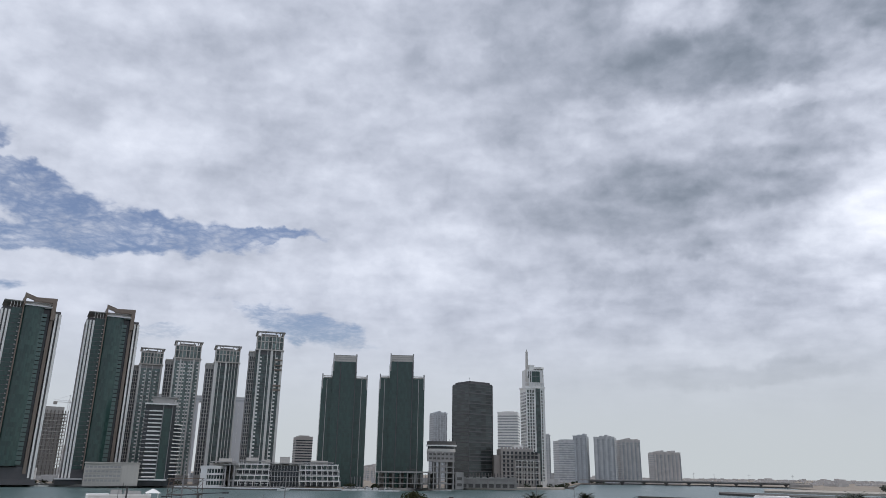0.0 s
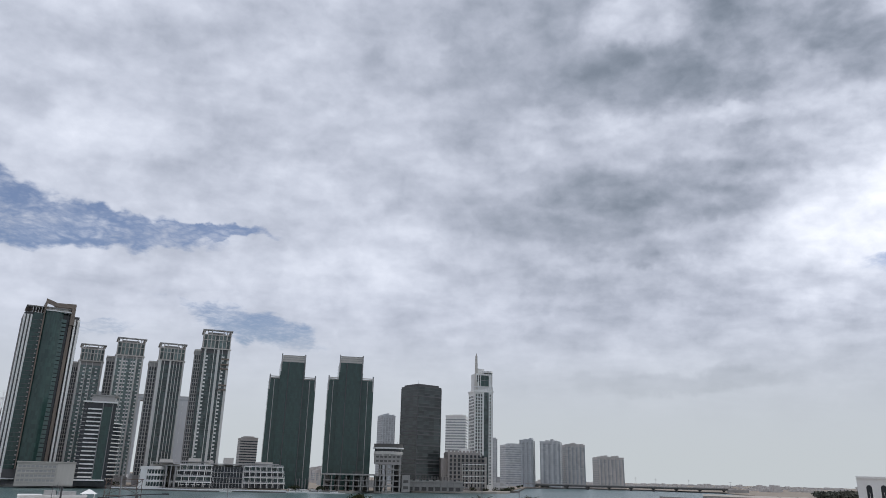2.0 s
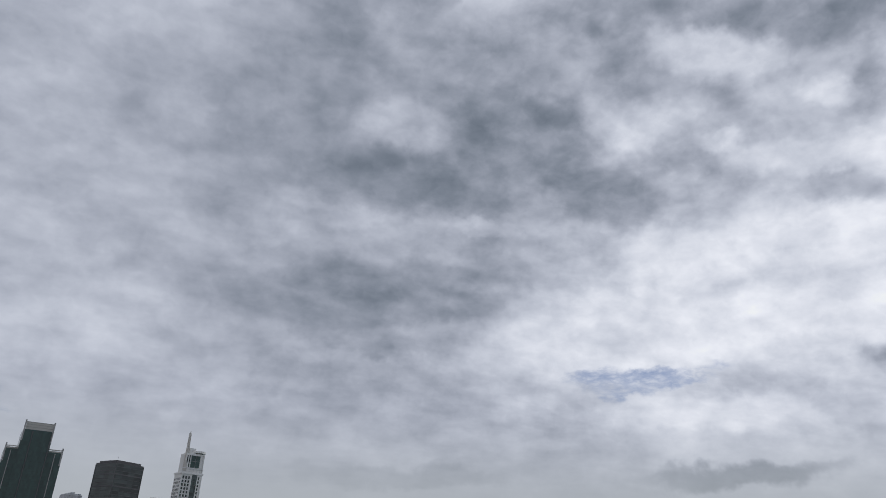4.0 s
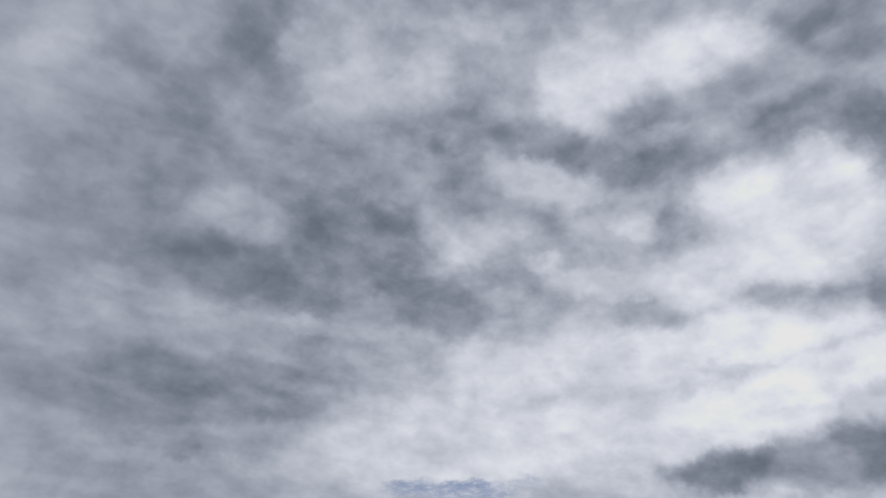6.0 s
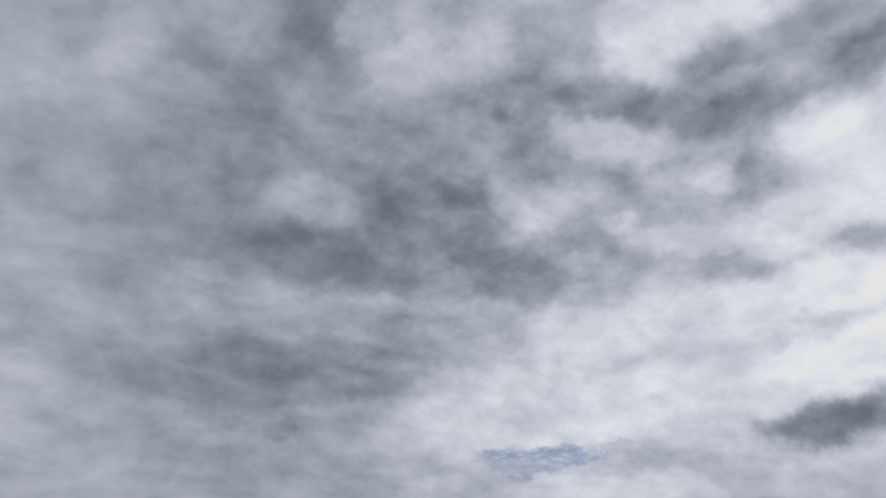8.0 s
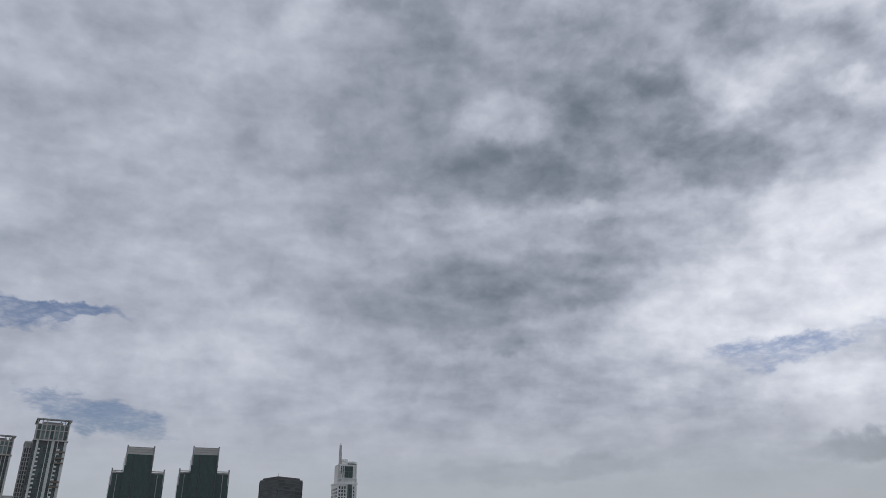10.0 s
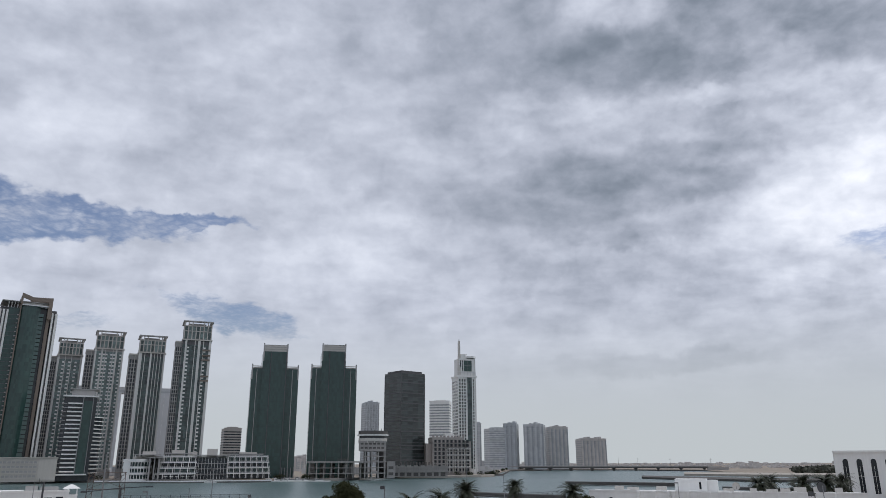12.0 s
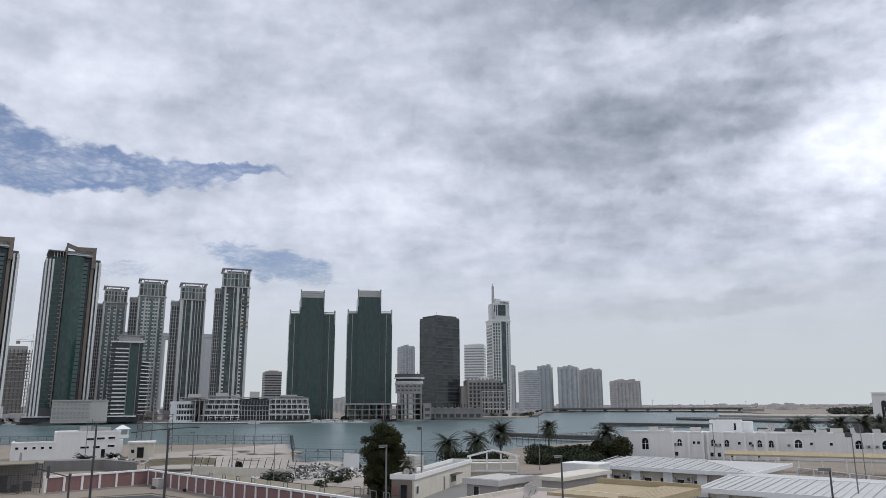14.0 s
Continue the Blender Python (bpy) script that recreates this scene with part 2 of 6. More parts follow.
# ---- materials ----
def material(name, colour, rough=0.8, metal=0.0, vary=0.18, scale=0.6, bump=0.0, spec=0.5, fine=None, grid=None, grid_vary=0.5, streak=0.0):
    """A surface with variation at two scales; grid: the size of its panes in metres, each with a tone of its own."""
    m = bpy.data.materials.new(name)
    m.use_nodes = True
    n, l = m.node_tree.nodes, m.node_tree.links
    shader = n["Principled BSDF"]
    shader.inputs["Roughness"].default_value, shader.inputs["Metallic"].default_value = rough, metal
    shader.inputs["Specular IOR Level"].default_value = spec
    where = n.new("ShaderNodeTexCoord").outputs["Object"]

    def noise_at(s, detail, vector=where):
        node = n.new("ShaderNodeTexNoise")
        node.inputs["Scale"].default_value, node.inputs["Detail"].default_value = s, detail
        l.new(vector, node.inputs["Vector"])
        return node.outputs["Fac"]

    def sum_of(a, k, b):
        node = n.new("ShaderNodeMath")
        node.operation = "MULTIPLY_ADD"
        l.new(a, node.inputs[0])
        node.inputs[1].default_value = k
        if isinstance(b, float):
            node.inputs[2].default_value = b
        else:
            l.new(b, node.inputs[2])
        return node.outputs[0]

    small = fine or scale * 9
    value = sum_of(noise_at(scale, 3), 2 * vary, 1.0 - vary)
    value = sum_of(noise_at(small, 5), 1.2 * vary, value)
    value = sum_of(n.new("ShaderNodeObjectInfo").outputs["Random"], 0.10, value)
    if streak:
        squash = n.new("ShaderNodeMapping")
        squash.inputs["Scale"].default_value = (1.3, 1.3, 0.06)
        l.new(where, squash.inputs["Vector"])
        value = sum_of(noise_at(1.0, 4, squash.outputs[0]), -streak, value)
    if grid:
        snap = n.new("ShaderNodeVectorMath")
        snap.operation = "SNAP"
        snap.inputs[1].default_value = grid
        l.new(where, snap.inputs[0])
        pick = n.new("ShaderNodeTexWhiteNoise")
        l.new(snap.outputs[0], pick.inputs["Vector"])
        value = sum_of(pick.outputs["Value"], grid_vary, value)
        gloss = sum_of(pick.outputs["Value"], 0.12, rough)
        l.new(gloss, shader.inputs["Roughness"])
    value = sum_of(value, 1.0, -0.6 * vary - 0.05 - (grid_vary / 2 if grid else 0) + streak / 2)
    tint = n.new("ShaderNodeMix")
    tint.data_type, tint.blend_type = "RGBA", "MULTIPLY"
    tint.inputs[0].default_value = 1.0
    tint.inputs[6].default_value = (*colour, 1)
    l.new(value, tint.inputs[7])
    l.new(tint.outputs[2], shader.inputs["Base Color"])
    if bump:
        relief = n.new("ShaderNodeBump")
        relief.inputs["Strength"].default_value, relief.inputs["Distance"].default_value = bump, 0.1
        l.new(noise_at(small, 6), relief.inputs["Height"])
        l.new(relief.outputs[0], shader.inputs["Normal"])
    return m


GLASS_GREEN = material("green_curtain_glass", (0.031, 0.066, 0.060), 0.12, vary=0.18, scale=0.03, grid=(1.6, 1.6, 3.6), grid_vary=0.35)
GLASS_DARK = material("dark_glass", (0.03, 0.036, 0.042), 0.14, vary=0.2, scale=0.05, grid=(2.2, 2.2, 3.6), grid_vary=0.5)
GLASS_TEAL = material("teal_glass", (0.15, 0.205, 0.198), 0.15, vary=0.2, scale=0.05, grid=(1.8, 1.8, 3.4), grid_vary=0.7)
GLASS_BLACK = material("black_mirror_glass", (0.042, 0.053, 0.053), 0.1, vary=0.2, scale=0.05, spec=0.5, grid=(7.0, 7.0, 3.6), grid_vary=1.0)
GLASS_NIGHT = material("black_window_glass", (0.012, 0.016, 0.022), 0.1, vary=0.2, scale=0.5)
CLAD_BEIGE = material("beige_cladding", (0.52, 0.50, 0.47), 0.75, vary=0.1, scale=0.05, streak=0.25)
CLAD_GREY = material("grey_cladding", (0.34, 0.335, 0.33), 0.75, vary=0.1, scale=0.05, streak=0.25)
CLAD_DARK = material("dark_grey_cladding", (0.085, 0.085, 0.09), 0.6, vary=0.15, scale=0.05, streak=0.2)
BROWN = material("brown_cladding", (0.19, 0.155, 0.13), 0.7, vary=0.12, scale=0.06, streak=0.2)
WHITE = material("white_painted_render", (0.77, 0.77, 0.755), 0.8, vary=0.06, scale=0.12, streak=0.16)
WHITE_METAL = material("white_metal", (0.62, 0.63, 0.64), 0.4, vary=0.06, scale=0.1)
STEEL = material("grey_steel", (0.22, 0.225, 0.23), 0.5, 0.4, vary=0.1, scale=0.3)
CONCRETE = material("raw_concrete", (0.33, 0.318, 0.305), 0.9, vary=0.2, scale=0.15, streak=0.3)
CONCRETE_DARK = material("weathered_concrete", (0.11, 0.105, 0.10), 0.9, vary=0.2, scale=0.15, streak=0.3)
# distant facades: aerial haze is mixed into these pale base colours
HAZED_BLUE = material("hazed_blue_grey_facade", (0.42, 0.445, 0.47), 0.6, vary=0.08, scale=0.02, grid=(3.0, 3.0, 3.4), grid_vary=0.25)
HAZED_GREY = material("hazed_grey_facade", (0.50, 0.51, 0.52), 0.7, vary=0.08, scale=0.02, grid=(4.0, 4.0, 3.4), grid_vary=0.25)
HAZED_SLATE = material("hazed_slate_facade", (0.46, 0.475, 0.49), 0.7, vary=0.06, scale=0.02, streak=0.08)
CLAD_PALE = material("pale_stone_cladding", (0.64, 0.64, 0.62), 0.75, vary=0.08, scale=0.05, streak=0.15)
BALCONY_GLASS = material("balcony_glass", (0.075, 0.125, 0.118), 0.12, vary=0.15, scale=0.05)
TERRACOTTA_GREY = material("brown_grey_stone", (0.36, 0.33, 0.31), 0.85, vary=0.14, scale=0.1, streak=0.25)
GLASS_BAY = material("bay_glass", (0.062, 0.088, 0.085), 0.14, vary=0.2, scale=0.05, grid=(1.8, 1.8, 3.45), grid_vary=0.9)
# beige walls and window bands far off, paled for haze in the colour itself
HAZED_BEIGE = material("hazed_beige_facade", (0.50, 0.48, 0.465), 0.7, vary=0.08, scale=0.02, grid=(4.0, 4.0, 3.4), grid_vary=0.25)
HAZED_BAND = material("hazed_window_band", (0.31, 0.33, 0.345), 0.5, vary=0.1, scale=0.02, grid=(4.0, 4.0, 3.4), grid_vary=0.3)
CLAD_SAND = material("sand_cladding", (0.50, 0.475, 0.435), 0.8, vary=0.1, scale=0.08, streak=0.25)
SAND = material("pale_sand", (0.375, 0.34, 0.30), 0.95, vary=0.3, scale=0.07, fine=0.9, bump=0.5)
LAND = material("dusty_ground", (0.26, 0.22, 0.178), 0.95, vary=0.35, scale=0.018, fine=0.4, bump=0.4)
QUAY = material("quay_stone", (0.21, 0.205, 0.195), 0.9, vary=0.2, scale=0.1, bump=0.3, streak=0.2)
ROCK = material("dark_rock", (0.09, 0.085, 0.08), 0.9, vary=0.3, scale=0.3, bump=0.6)
LEAF = material("tree_leaves", (0.044, 0.048, 0.021), 0.85, spec=0.2, vary=0.5, scale=0.6, fine=3)
SHRUB = material("dusty_shrub", (0.04, 0.048, 0.028), 0.9, spec=0.15, vary=0.4, scale=0.5, fine=3)
FAR_SHRUB = material("far_dusty_trees", (0.10, 0.105, 0.085), 0.9, spec=0.15, vary=0.35, scale=0.1, fine=0.8)
BARK = material("bark", (0.10, 0.08, 0.06), 0.9, vary=0.3, scale=2, bump=0.5)

WATER = bpy.data.materials.new("sea_water")
WATER.use_nodes = True
n_, l_ = WATER.node_tree.nodes, WATER.node_tree.links
water_shader = n_["Principled BSDF"]
water_shader.inputs["Base Color"].default_value = (0.045, 0.085, 0.095, 1)
water_shader.inputs["Roughness"].default_value = 0.28
water_shader.inputs["Specular IOR Level"].default_value = 0.32
w_at = n_.new("ShaderNodeTexCoord").outputs["Object"]
w_big, w_small, w_tone = n_.new("ShaderNodeTexNoise"), n_.new("ShaderNodeTexNoise"), n_.new("ShaderNodeTexNoise")
for node, s, d in ((w_big, 0.10, 6), (w_small, 0.7, 4), (w_tone, 0.02, 8)):
    node.inputs["Scale"].default_value, node.inputs["Detail"].default_value = s, d
    l_.new(w_at, node.inputs["Vector"])
w_sum = n_.new("ShaderNodeMath")
w_sum.operation = "MULTIPLY_ADD"
l_.new(w_small.outputs["Fac"], w_sum.inputs[0])
w_sum.inputs[1].default_value = 0.35
l_.new(w_big.outputs["Fac"], w_sum.inputs[2])
w_bump = n_.new("ShaderNodeBump")
w_bump.inputs["Strength"].default_value, w_bump.inputs["Distance"].default_value = 1.0, 1.4
l_.new(w_sum.outputs[0], w_bump.inputs["Height"])
l_.new(w_bump.outputs[0], water_shader.inputs["Normal"])
w_mix = n_.new("ShaderNodeMix")
w_mix.data_type = "RGBA"
l_.new(w_tone.outputs["Fac"], w_mix.inputs[0])
w_mix.inputs[6].default_value, w_mix.inputs[7].default_value = (0.045, 0.088, 0.094, 1), (0.12, 0.178, 0.176, 1)
l_.new(w_mix.outputs[2], water_shader.inputs["Base Color"])


# ---- building blocks ----
def at(az, dist, z=0.0):
    """A place by its bearing from north in degrees and its distance from the balcony."""
    return Vector((dist * math.sin(radians(az)), dist * math.cos(radians(az)), z))


def mesh_of(name, bm, mat):
    me = bpy.data.meshes.new(name)
    bm.to_mesh(me)
    bm.free()
    for m in mat if isinstance(mat, (list, tuple)) else (mat,):
        me.materials.append(m)
    return me


def part(name, bm, mat, parent=None, label=""):
    ob = new(name, mesh_of(name, bm, mat))
    ob.parent = parent
    return tagged(ob, label)


def thing(name, place, turn=0.0, label="", category="", group="", kind=""):
    ob = new(name)
    ob.empty_display_size = 0.5
    ob.location = place
    ob.rotation_euler = (0, 0, radians(turn))
    return tagged(ob, label, category, group, kind)


def box(bm, x0, x1, y0, y1, z0, z1, slot=0):
    v = [bm.verts.new(p) for p in ((x0, y0, z0), (x1, y0, z0), (x1, y1, z0), (x0, y1, z0), (x0, y0, z1), (x1, y0, z1), (x1, y1, z1), (x0, y1, z1))]
    for f in ((0, 3, 2, 1), (4, 5, 6, 7), (0, 1, 5, 4), (1, 2, 6, 5), (2, 3, 7, 6), (3, 0, 4, 7)):
        bm.faces.new([v[i] for i in f]).material_index = slot


def beam(bm, a, b, r, sides=6, r2=None):
    """A round bar from a to b."""
    a, b = Vector(a), Vector(b)
    q = (b - a).to_track_quat("Z", "Y")
    rings = []
    for p, rad in ((a, r), (b, r if r2 is None else r2)):
        rings.append([bm.verts.new(p + q @ Vector((rad * math.cos(2 * math.pi * i / sides), rad * math.sin(2 * math.pi * i / sides), 0))) for i in range(sides)])
    for i in range(sides):
        bm.faces.new((rings[0][i], rings[0][(i + 1) % sides], rings[1][(i + 1) % sides], rings[1][i]))
    bm.faces.new(rings[0][::-1])
    bm.faces.new(rings[1])


def prism(bm, outline, z0, z1, top=None):
    """A block over an outline; top: the outline of its upper face."""
    low = [bm.verts.new((x, y, z0)) for x, y in outline]
    high = [bm.verts.new((x, y, z1)) for x, y in top or outline]
    k = len(low)
    for i in range(k):
        bm.faces.new((low[i], low[(i + 1) % k], high[(i + 1) % k], high[i]))
    bm.faces.new(low[::-1])
    bm.faces.new(high)


def boxes(name, rows, mat, parent, label="", kind=""):
    bm = bmesh.new()
    for row in rows:
        box(bm, *row)
    return tagged(part(name, bm, mat, parent, label), kind=kind)


def each(name, rows, mat, parent, label=""):
    """One part for every row."""
    return [boxes(name, [row], mat, parent, label) for row in rows]


def bars(name, rows, mat, parent, sides=6, label=""):
    bm = bmesh.new()
    for row in rows:
        beam(bm, row[0], row[1], row[2], sides, row[3] if len(row) > 3 else None)
    return part(name, bm, mat, parent, label)


def arc(x0, x1, y, bulge, steps=8):
    """Points from x0 to x1 that bow out towards -y."""
    return [(x0 + (x1 - x0) * i / steps, y - bulge * math.sin(math.pi * i / steps)) for i in range(steps + 1)]


SHORE = 1.6


def building(name, az, dist, turn, label, category, group=""):
    return thing(name, at(az, dist, SHORE), -az + turn, label, category, group)


# ---- land and sea ----
NEAR_SHORE = ((-70, 420), (-40, 330), (-28, 300), (-20, 278), (-9, 262), (-8.3, 177), (0, 162), (3, 164), (8, 222), (14, 262), (16, 290), (34, 330), (60, 400), (70, 420))
FAR_SHORE = ((-70, 720), (-45, 700), (-28, 698), (-21, 677), (-13.5, 630), (-7, 634), (-3.4, 622), (2.7, 735), (8.5, 778), (9.6, 800), (10.6, 1320), (14, 1380), (24, 1330), (27, 970), (34, 985), (70, 1000))


def along(table, az):
    for (a, d), (b, e) in zip(table, table[1:]):
        if a <= az <= b:
            return d + (e - d) * (az - a) / (b - a)
    return table[0][1] if az < table[0][0] else table[-1][1]


def ground_sheet():
    bm = bmesh.new()
    rows = []
    for k in range(361):
        az = -70 + 140 * k / 180 if k <= 180 else 70 + 220 * (k - 180) / 180
        near, far = along(NEAR_SHORE, az), along(FAR_SHORE, az)
        if az > 70:
            near, far = 420, 720 + 280 * min(1, max(0, (290 - az) / 220))
        near += 1.5 * noise.noise((az * 0.7, 3, 0))
        far += 3.0 * noise.noise((az * 1.1, 9, 0))
        line = [(0.0, 2.0), (40, 2.0), (90, 2.0), (125, 2.0), (150, 2.0)]
        line += [(near - 12, 2.0), (near, 1.7), (near + 4, -2.0), (far - 4, -2.0), (far, 1.0), (far + 3, SHORE)]
        line += [(far + (4900 - far) * (i / 9) ** 2, SHORE) for i in range(1, 10)]
        rows.append([bm.verts.new(at(az, d, z)) for d, z in line])
    for a, b in zip(rows, rows[1:]):
        for i in range(len(a) - 1):
            bm.faces.new((a[i], b[i], b[i + 1], a[i + 1]))
    bmesh.ops.remove_doubles(bm, verts=bm.verts, dist=0.001)
    ob = part("ground", bm, LAND)
    bm2 = bmesh.new()
    bm2.from_mesh(ob.data)
    bmesh.ops.recalc_face_normals(bm2, faces=bm2.faces)
    bm2.to_mesh(ob.data)
    bm2.free()
    return tagged(ob, "dusty bare ground on both shores of the channel", "ground", kind="structure")


ground_sheet()
bm = bmesh.new()
bmesh.ops.create_circle(bm, cap_ends=True, radius=4800, segments=96)
tagged(part("water", bm, WATER), "grey-green rippled sea water of the channel", "water", kind="structure")


# ---- far shore towers ----
def green_tower(az, dist, w, h, turn, label):
    """Residential tower of green glass with brown blades and white-striped wings."""
    t = building("apartment_tower", az, dist, turn, label, "tower", "green glass apartment towers")
    x, d = -w / 2, w * 0.8
    f = lambda a: x + w * a
    y = -d / 2
    boxes("core", [(f(0.02), f(0.98), y + 5, d / 2, 0, h - 3)], CLAD_DARK, t, "dark grey core walls")
    bm = bmesh.new()
    prism(bm, arc(f(0.355), f(0.68), y - 1, 3.0) + [(f(0.68), y + 6), (f(0.355), y + 6)], 14, h - 2)
    part("curtain_wall", bm, GLASS_GREEN, t, "green curtain wall glass")
    boxes("side_glass", [(f(0.155), f(0.33), y + 0.2, y + 6, 12, h - 4)], GLASS_GREEN, t, "green curtain wall glass")
    boxes("podium", [(f(-0.1), f(1.02), y - 2.5, d / 2 + 4, 0, 4), (f(0.0), f(0.99), y + 0.5, d / 2, 4, 13)], CLAD_DARK, t)
    boxes("podium_canopy", [(f(-0.12), f(0.35), y - 5, y + 4, 4, 4.9)], WHITE_METAL, t)
    each("fin", [(f(a), f(a + b), y + 0.4 - 0.5 * (i % 2), y + 6, 2 + 3 * (i % 2), h - 6) for i, (a, b) in enumerate(((0.0, 0.03), (0.055, 0.034), (0.115, 0.034), (0.885, 0.032), (0.95, 0.04)))], WHITE, t, "white vertical fin")
    boxes("wing_wall", [(f(0.0), f(0.15), y + 1.4, d / 2 - 1, 3, h - 5), (f(0.9), f(0.995), y + 1.4, d / 2 - 1, 3, h - 9)], CLAD_DARK, t)
    each("blade", [(f(0.328), f(0.35), y - 2.2, d / 2 - 4, 12, h + 6), (f(0.80), f(0.855), y - 0.6, y + 9, 8, h + 4)], BROWN, t, "brown clad vertical blade")
    floors = int((h - 20) / 3.55)
    for i in range(floors):
        z = 15 + i * 3.55
        bow = math.sin(math.pi * i / floors) * 1.2
        boxes("balcony", [(f(0.655), f(0.745), y - 1.8 + 0.5 * bow, y + 5, z, z + 2.75)], BALCONY_GLASS, t)
        boxes("balcony", [(f(0.295), f(0.325), y - 0.6, y + 4, z, z + 0.9)], CLAD_GREY, t)
    boxes("floor_edges", [(f(0.155), f(0.295), y + 0.1, y + 2, 15 + i * 3.55, 15.25 + i * 3.55) for i in range(floors)], CLAD_DARK, t, kind="stuff")
    boxes("recess", [(f(0.68), f(0.815), y + 2, y + 6, 12, h - 2)], GLASS_DARK, t)
    boxes("roof_slab", [(f(0.34), f(0.84), y - 1.2, d / 2 - 6, h + 1.2, h + 2.0)], CLAD_GREY, t)
    boxes("roof_storey", [(f(0.36), f(0.80), y + 1, d / 2 - 8, h - 2, h + 1.2)], WHITE, t)
    bm = bmesh.new()
    prism(bm, [(f(a), z) for a, z in ((0.33, h - 1), (0.355, h - 1), (0.36, h + 4.6), (0.5, h + 2.6), (0.80, h + 2.4), (0.80, h - 12), (0.87, h - 12), (0.87, h + 6.4), (0.53, h + 5.6), (0.33, h + 8.6))], 1.4, 3.2)
    for v in bm.verts:
        v.co = Vector((v.co.x, y - v.co.z, v.co.y))
    bmesh.ops.recalc_face_normals(bm, faces=bm.faces)
    part("crown_frame", bm, BROWN, t, "brown raked crown frame")
    boxes("crown_wall", [(f(0.50), f(0.87), y + 8, y + 9.5, h + 2, h + 6.0), (f(0.85), f(0.87), y - 1.4, y + 8, h + 2.4, h + 6.2)], BROWN, t)
    boxes("glass_band", [(f(0.355), f(0.80), y - 4.6, y - 1, h - 2, h - 1.2)], WHITE_METAL, t)
    boxes("terrace_roof", [(f(0.02), f(0.34), y - 1, d / 2 - 8, h + 1.0, h + 1.7)], CLAD_GREY, t)
    each("roof_post", [(f(0.13 + 0.05 * i), f(0.138 + 0.05 * i), y, y + 0.5, h - 4, h + 1.2) for i in range(4)], WHITE, t)
    return t


green_tower(-24.8, 706, 43.5, 142.5, 4, "tall green glass apartment tower with brown blades and white fins")
green_tower(-30.1, 690, 44.5, 142, 4, "tall green glass apartment tower with white pillars at its foot")


def grid_tower(az, dist, w, h, turn, label, wing, pattern, glass, wall, scars=False):
    """Apartment tower whose face is a row of vertical strips.

    wing: the share of its width that the lower wing takes; pattern: P pilaster, g glass strip, L ladder of pale panels, l thin mullion."""
    t = building("apartment_tower", az, dist, turn, label, "tower", "beige apartment towers")
    d = w * 0.85
    x0, x1, y = -w / 2 + w * wing, w / 2, -d / 2
    crown = 0.125 * h
    top = h - crown
    boxes("body", [(x0, x1, y, d / 2, 0, top)], wall, t)
    boxes("wing", [(-w / 2, x0 + 1, y + 3, d / 2 - 2, 0, top - 3)], CLAD_GREY, t)
    n = int((top - 10) / 3.45)
    share = {"P": 1.5, "g": 2.1, "L": 1.9, "l": 0.5}
    unit = (x1 - x0) / sum(share[c] for c in pattern)
    x = x0
    for c in pattern:
        a, b = x, x + share[c] * unit
        x = b
        if c == "P":
            boxes("pilaster", [(a, b, y - 1.0, y + 0.5, 3, top)], CLAD_PALE, t)
        elif c == "l":
            boxes("mullion", [(a, b, y - 0.7, y + 0.5, 3, top - 1)], CLAD_PALE, t)
        else:
            boxes("window_strip", [(a, b, y - 0.15, y + 0.5, 8, 8 + n * 3.45)], glass, t)
            if c == "L":
                boxes("panel_strip", [(a + 0.15, b - 0.15, y - 0.5, y, 8 + i * 3.45, 9.35 + i * 3.45) for i in range(n)], WHITE, t, "pale panels between the windows", kind="stuff")
            else:
                boxes("floor_strip", [(a, b, y - 0.3, y, 8 + i * 3.45, 8.3 + i * 3.45) for i in range(n)], CLAD_DARK, t, kind="stuff")
    boxes("base", [(x0 - 0.6, x1 + 0.6, y - 1.3, d / 2 + 0.5, 0, 7)], CLAD_GREY, t)
    wide = w * wing
    for k in range(3):
        a = -w / 2 + wide * (0.08 + 0.31 * k)
        boxes("wing_window", [(a, a + wide * 0.2, y + 2.8, y + 3.2, 8, top - 7)], GLASS_DARK, t)
        boxes("wing_ledge", [(a, a + wide * 0.2, y + 2.6, y + 3.0, 8 + i * 3.45, 8.7 + i * 3.45) for i in range(n - 1)], CLAD_GREY, t, kind="stuff")
        boxes("wing_pier", [(a + wide * 0.21, a + wide * 0.29, y + 2.2, y + 3.1, 3, top - 3)], CLAD_BEIGE if k == 1 else CLAD_GREY, t)
    boxes("wing_parapet", [(-w / 2 - 0.5, x0, y + 2.4, d / 2 - 1.5, top - 3, top - 1.6)], CLAD_BEIGE, t)
    for k in range(4):
        boxes("side_window", [(x1 - 0.3, x1 + 0.12, y + 2 + k * d / 5, y + 4.5 + k * d / 5, 8 + i * 3.45, 10.2 + i * 3.45) for i in range(n)], GLASS_DARK, t, kind="stuff")
    boxes("belt", [(x0 - 0.7, x1 + 0.7, y - 1.3, d / 2 + 0.5, top - 0.9, top)], CLAD_BEIGE, t)
    # crown: set back a little, two rows of tall bays, open frame and thin roof plate
    c0, c1 = x0 + 0.6, x1 - 0.6
    boxes("crown_body", [(c0, c1, y + 1.0, d / 2 - 1, top, h - 4.6)], CLAD_GREY, t)
    bay = (c1 - c0) / 7
    for k in range(7):
        for z0, z1 in ((top + 0.8, top + 0.42 * crown), (top + 0.47 * crown, h - 5.4)):
            boxes("crown_window", [(c0 + bay * (k + 0.16), c0 + bay * (k + 0.84), y + 0.8, y + 1.3, z0, z1)], GLASS_TEAL if k % 3 else GLASS_BAY, t)
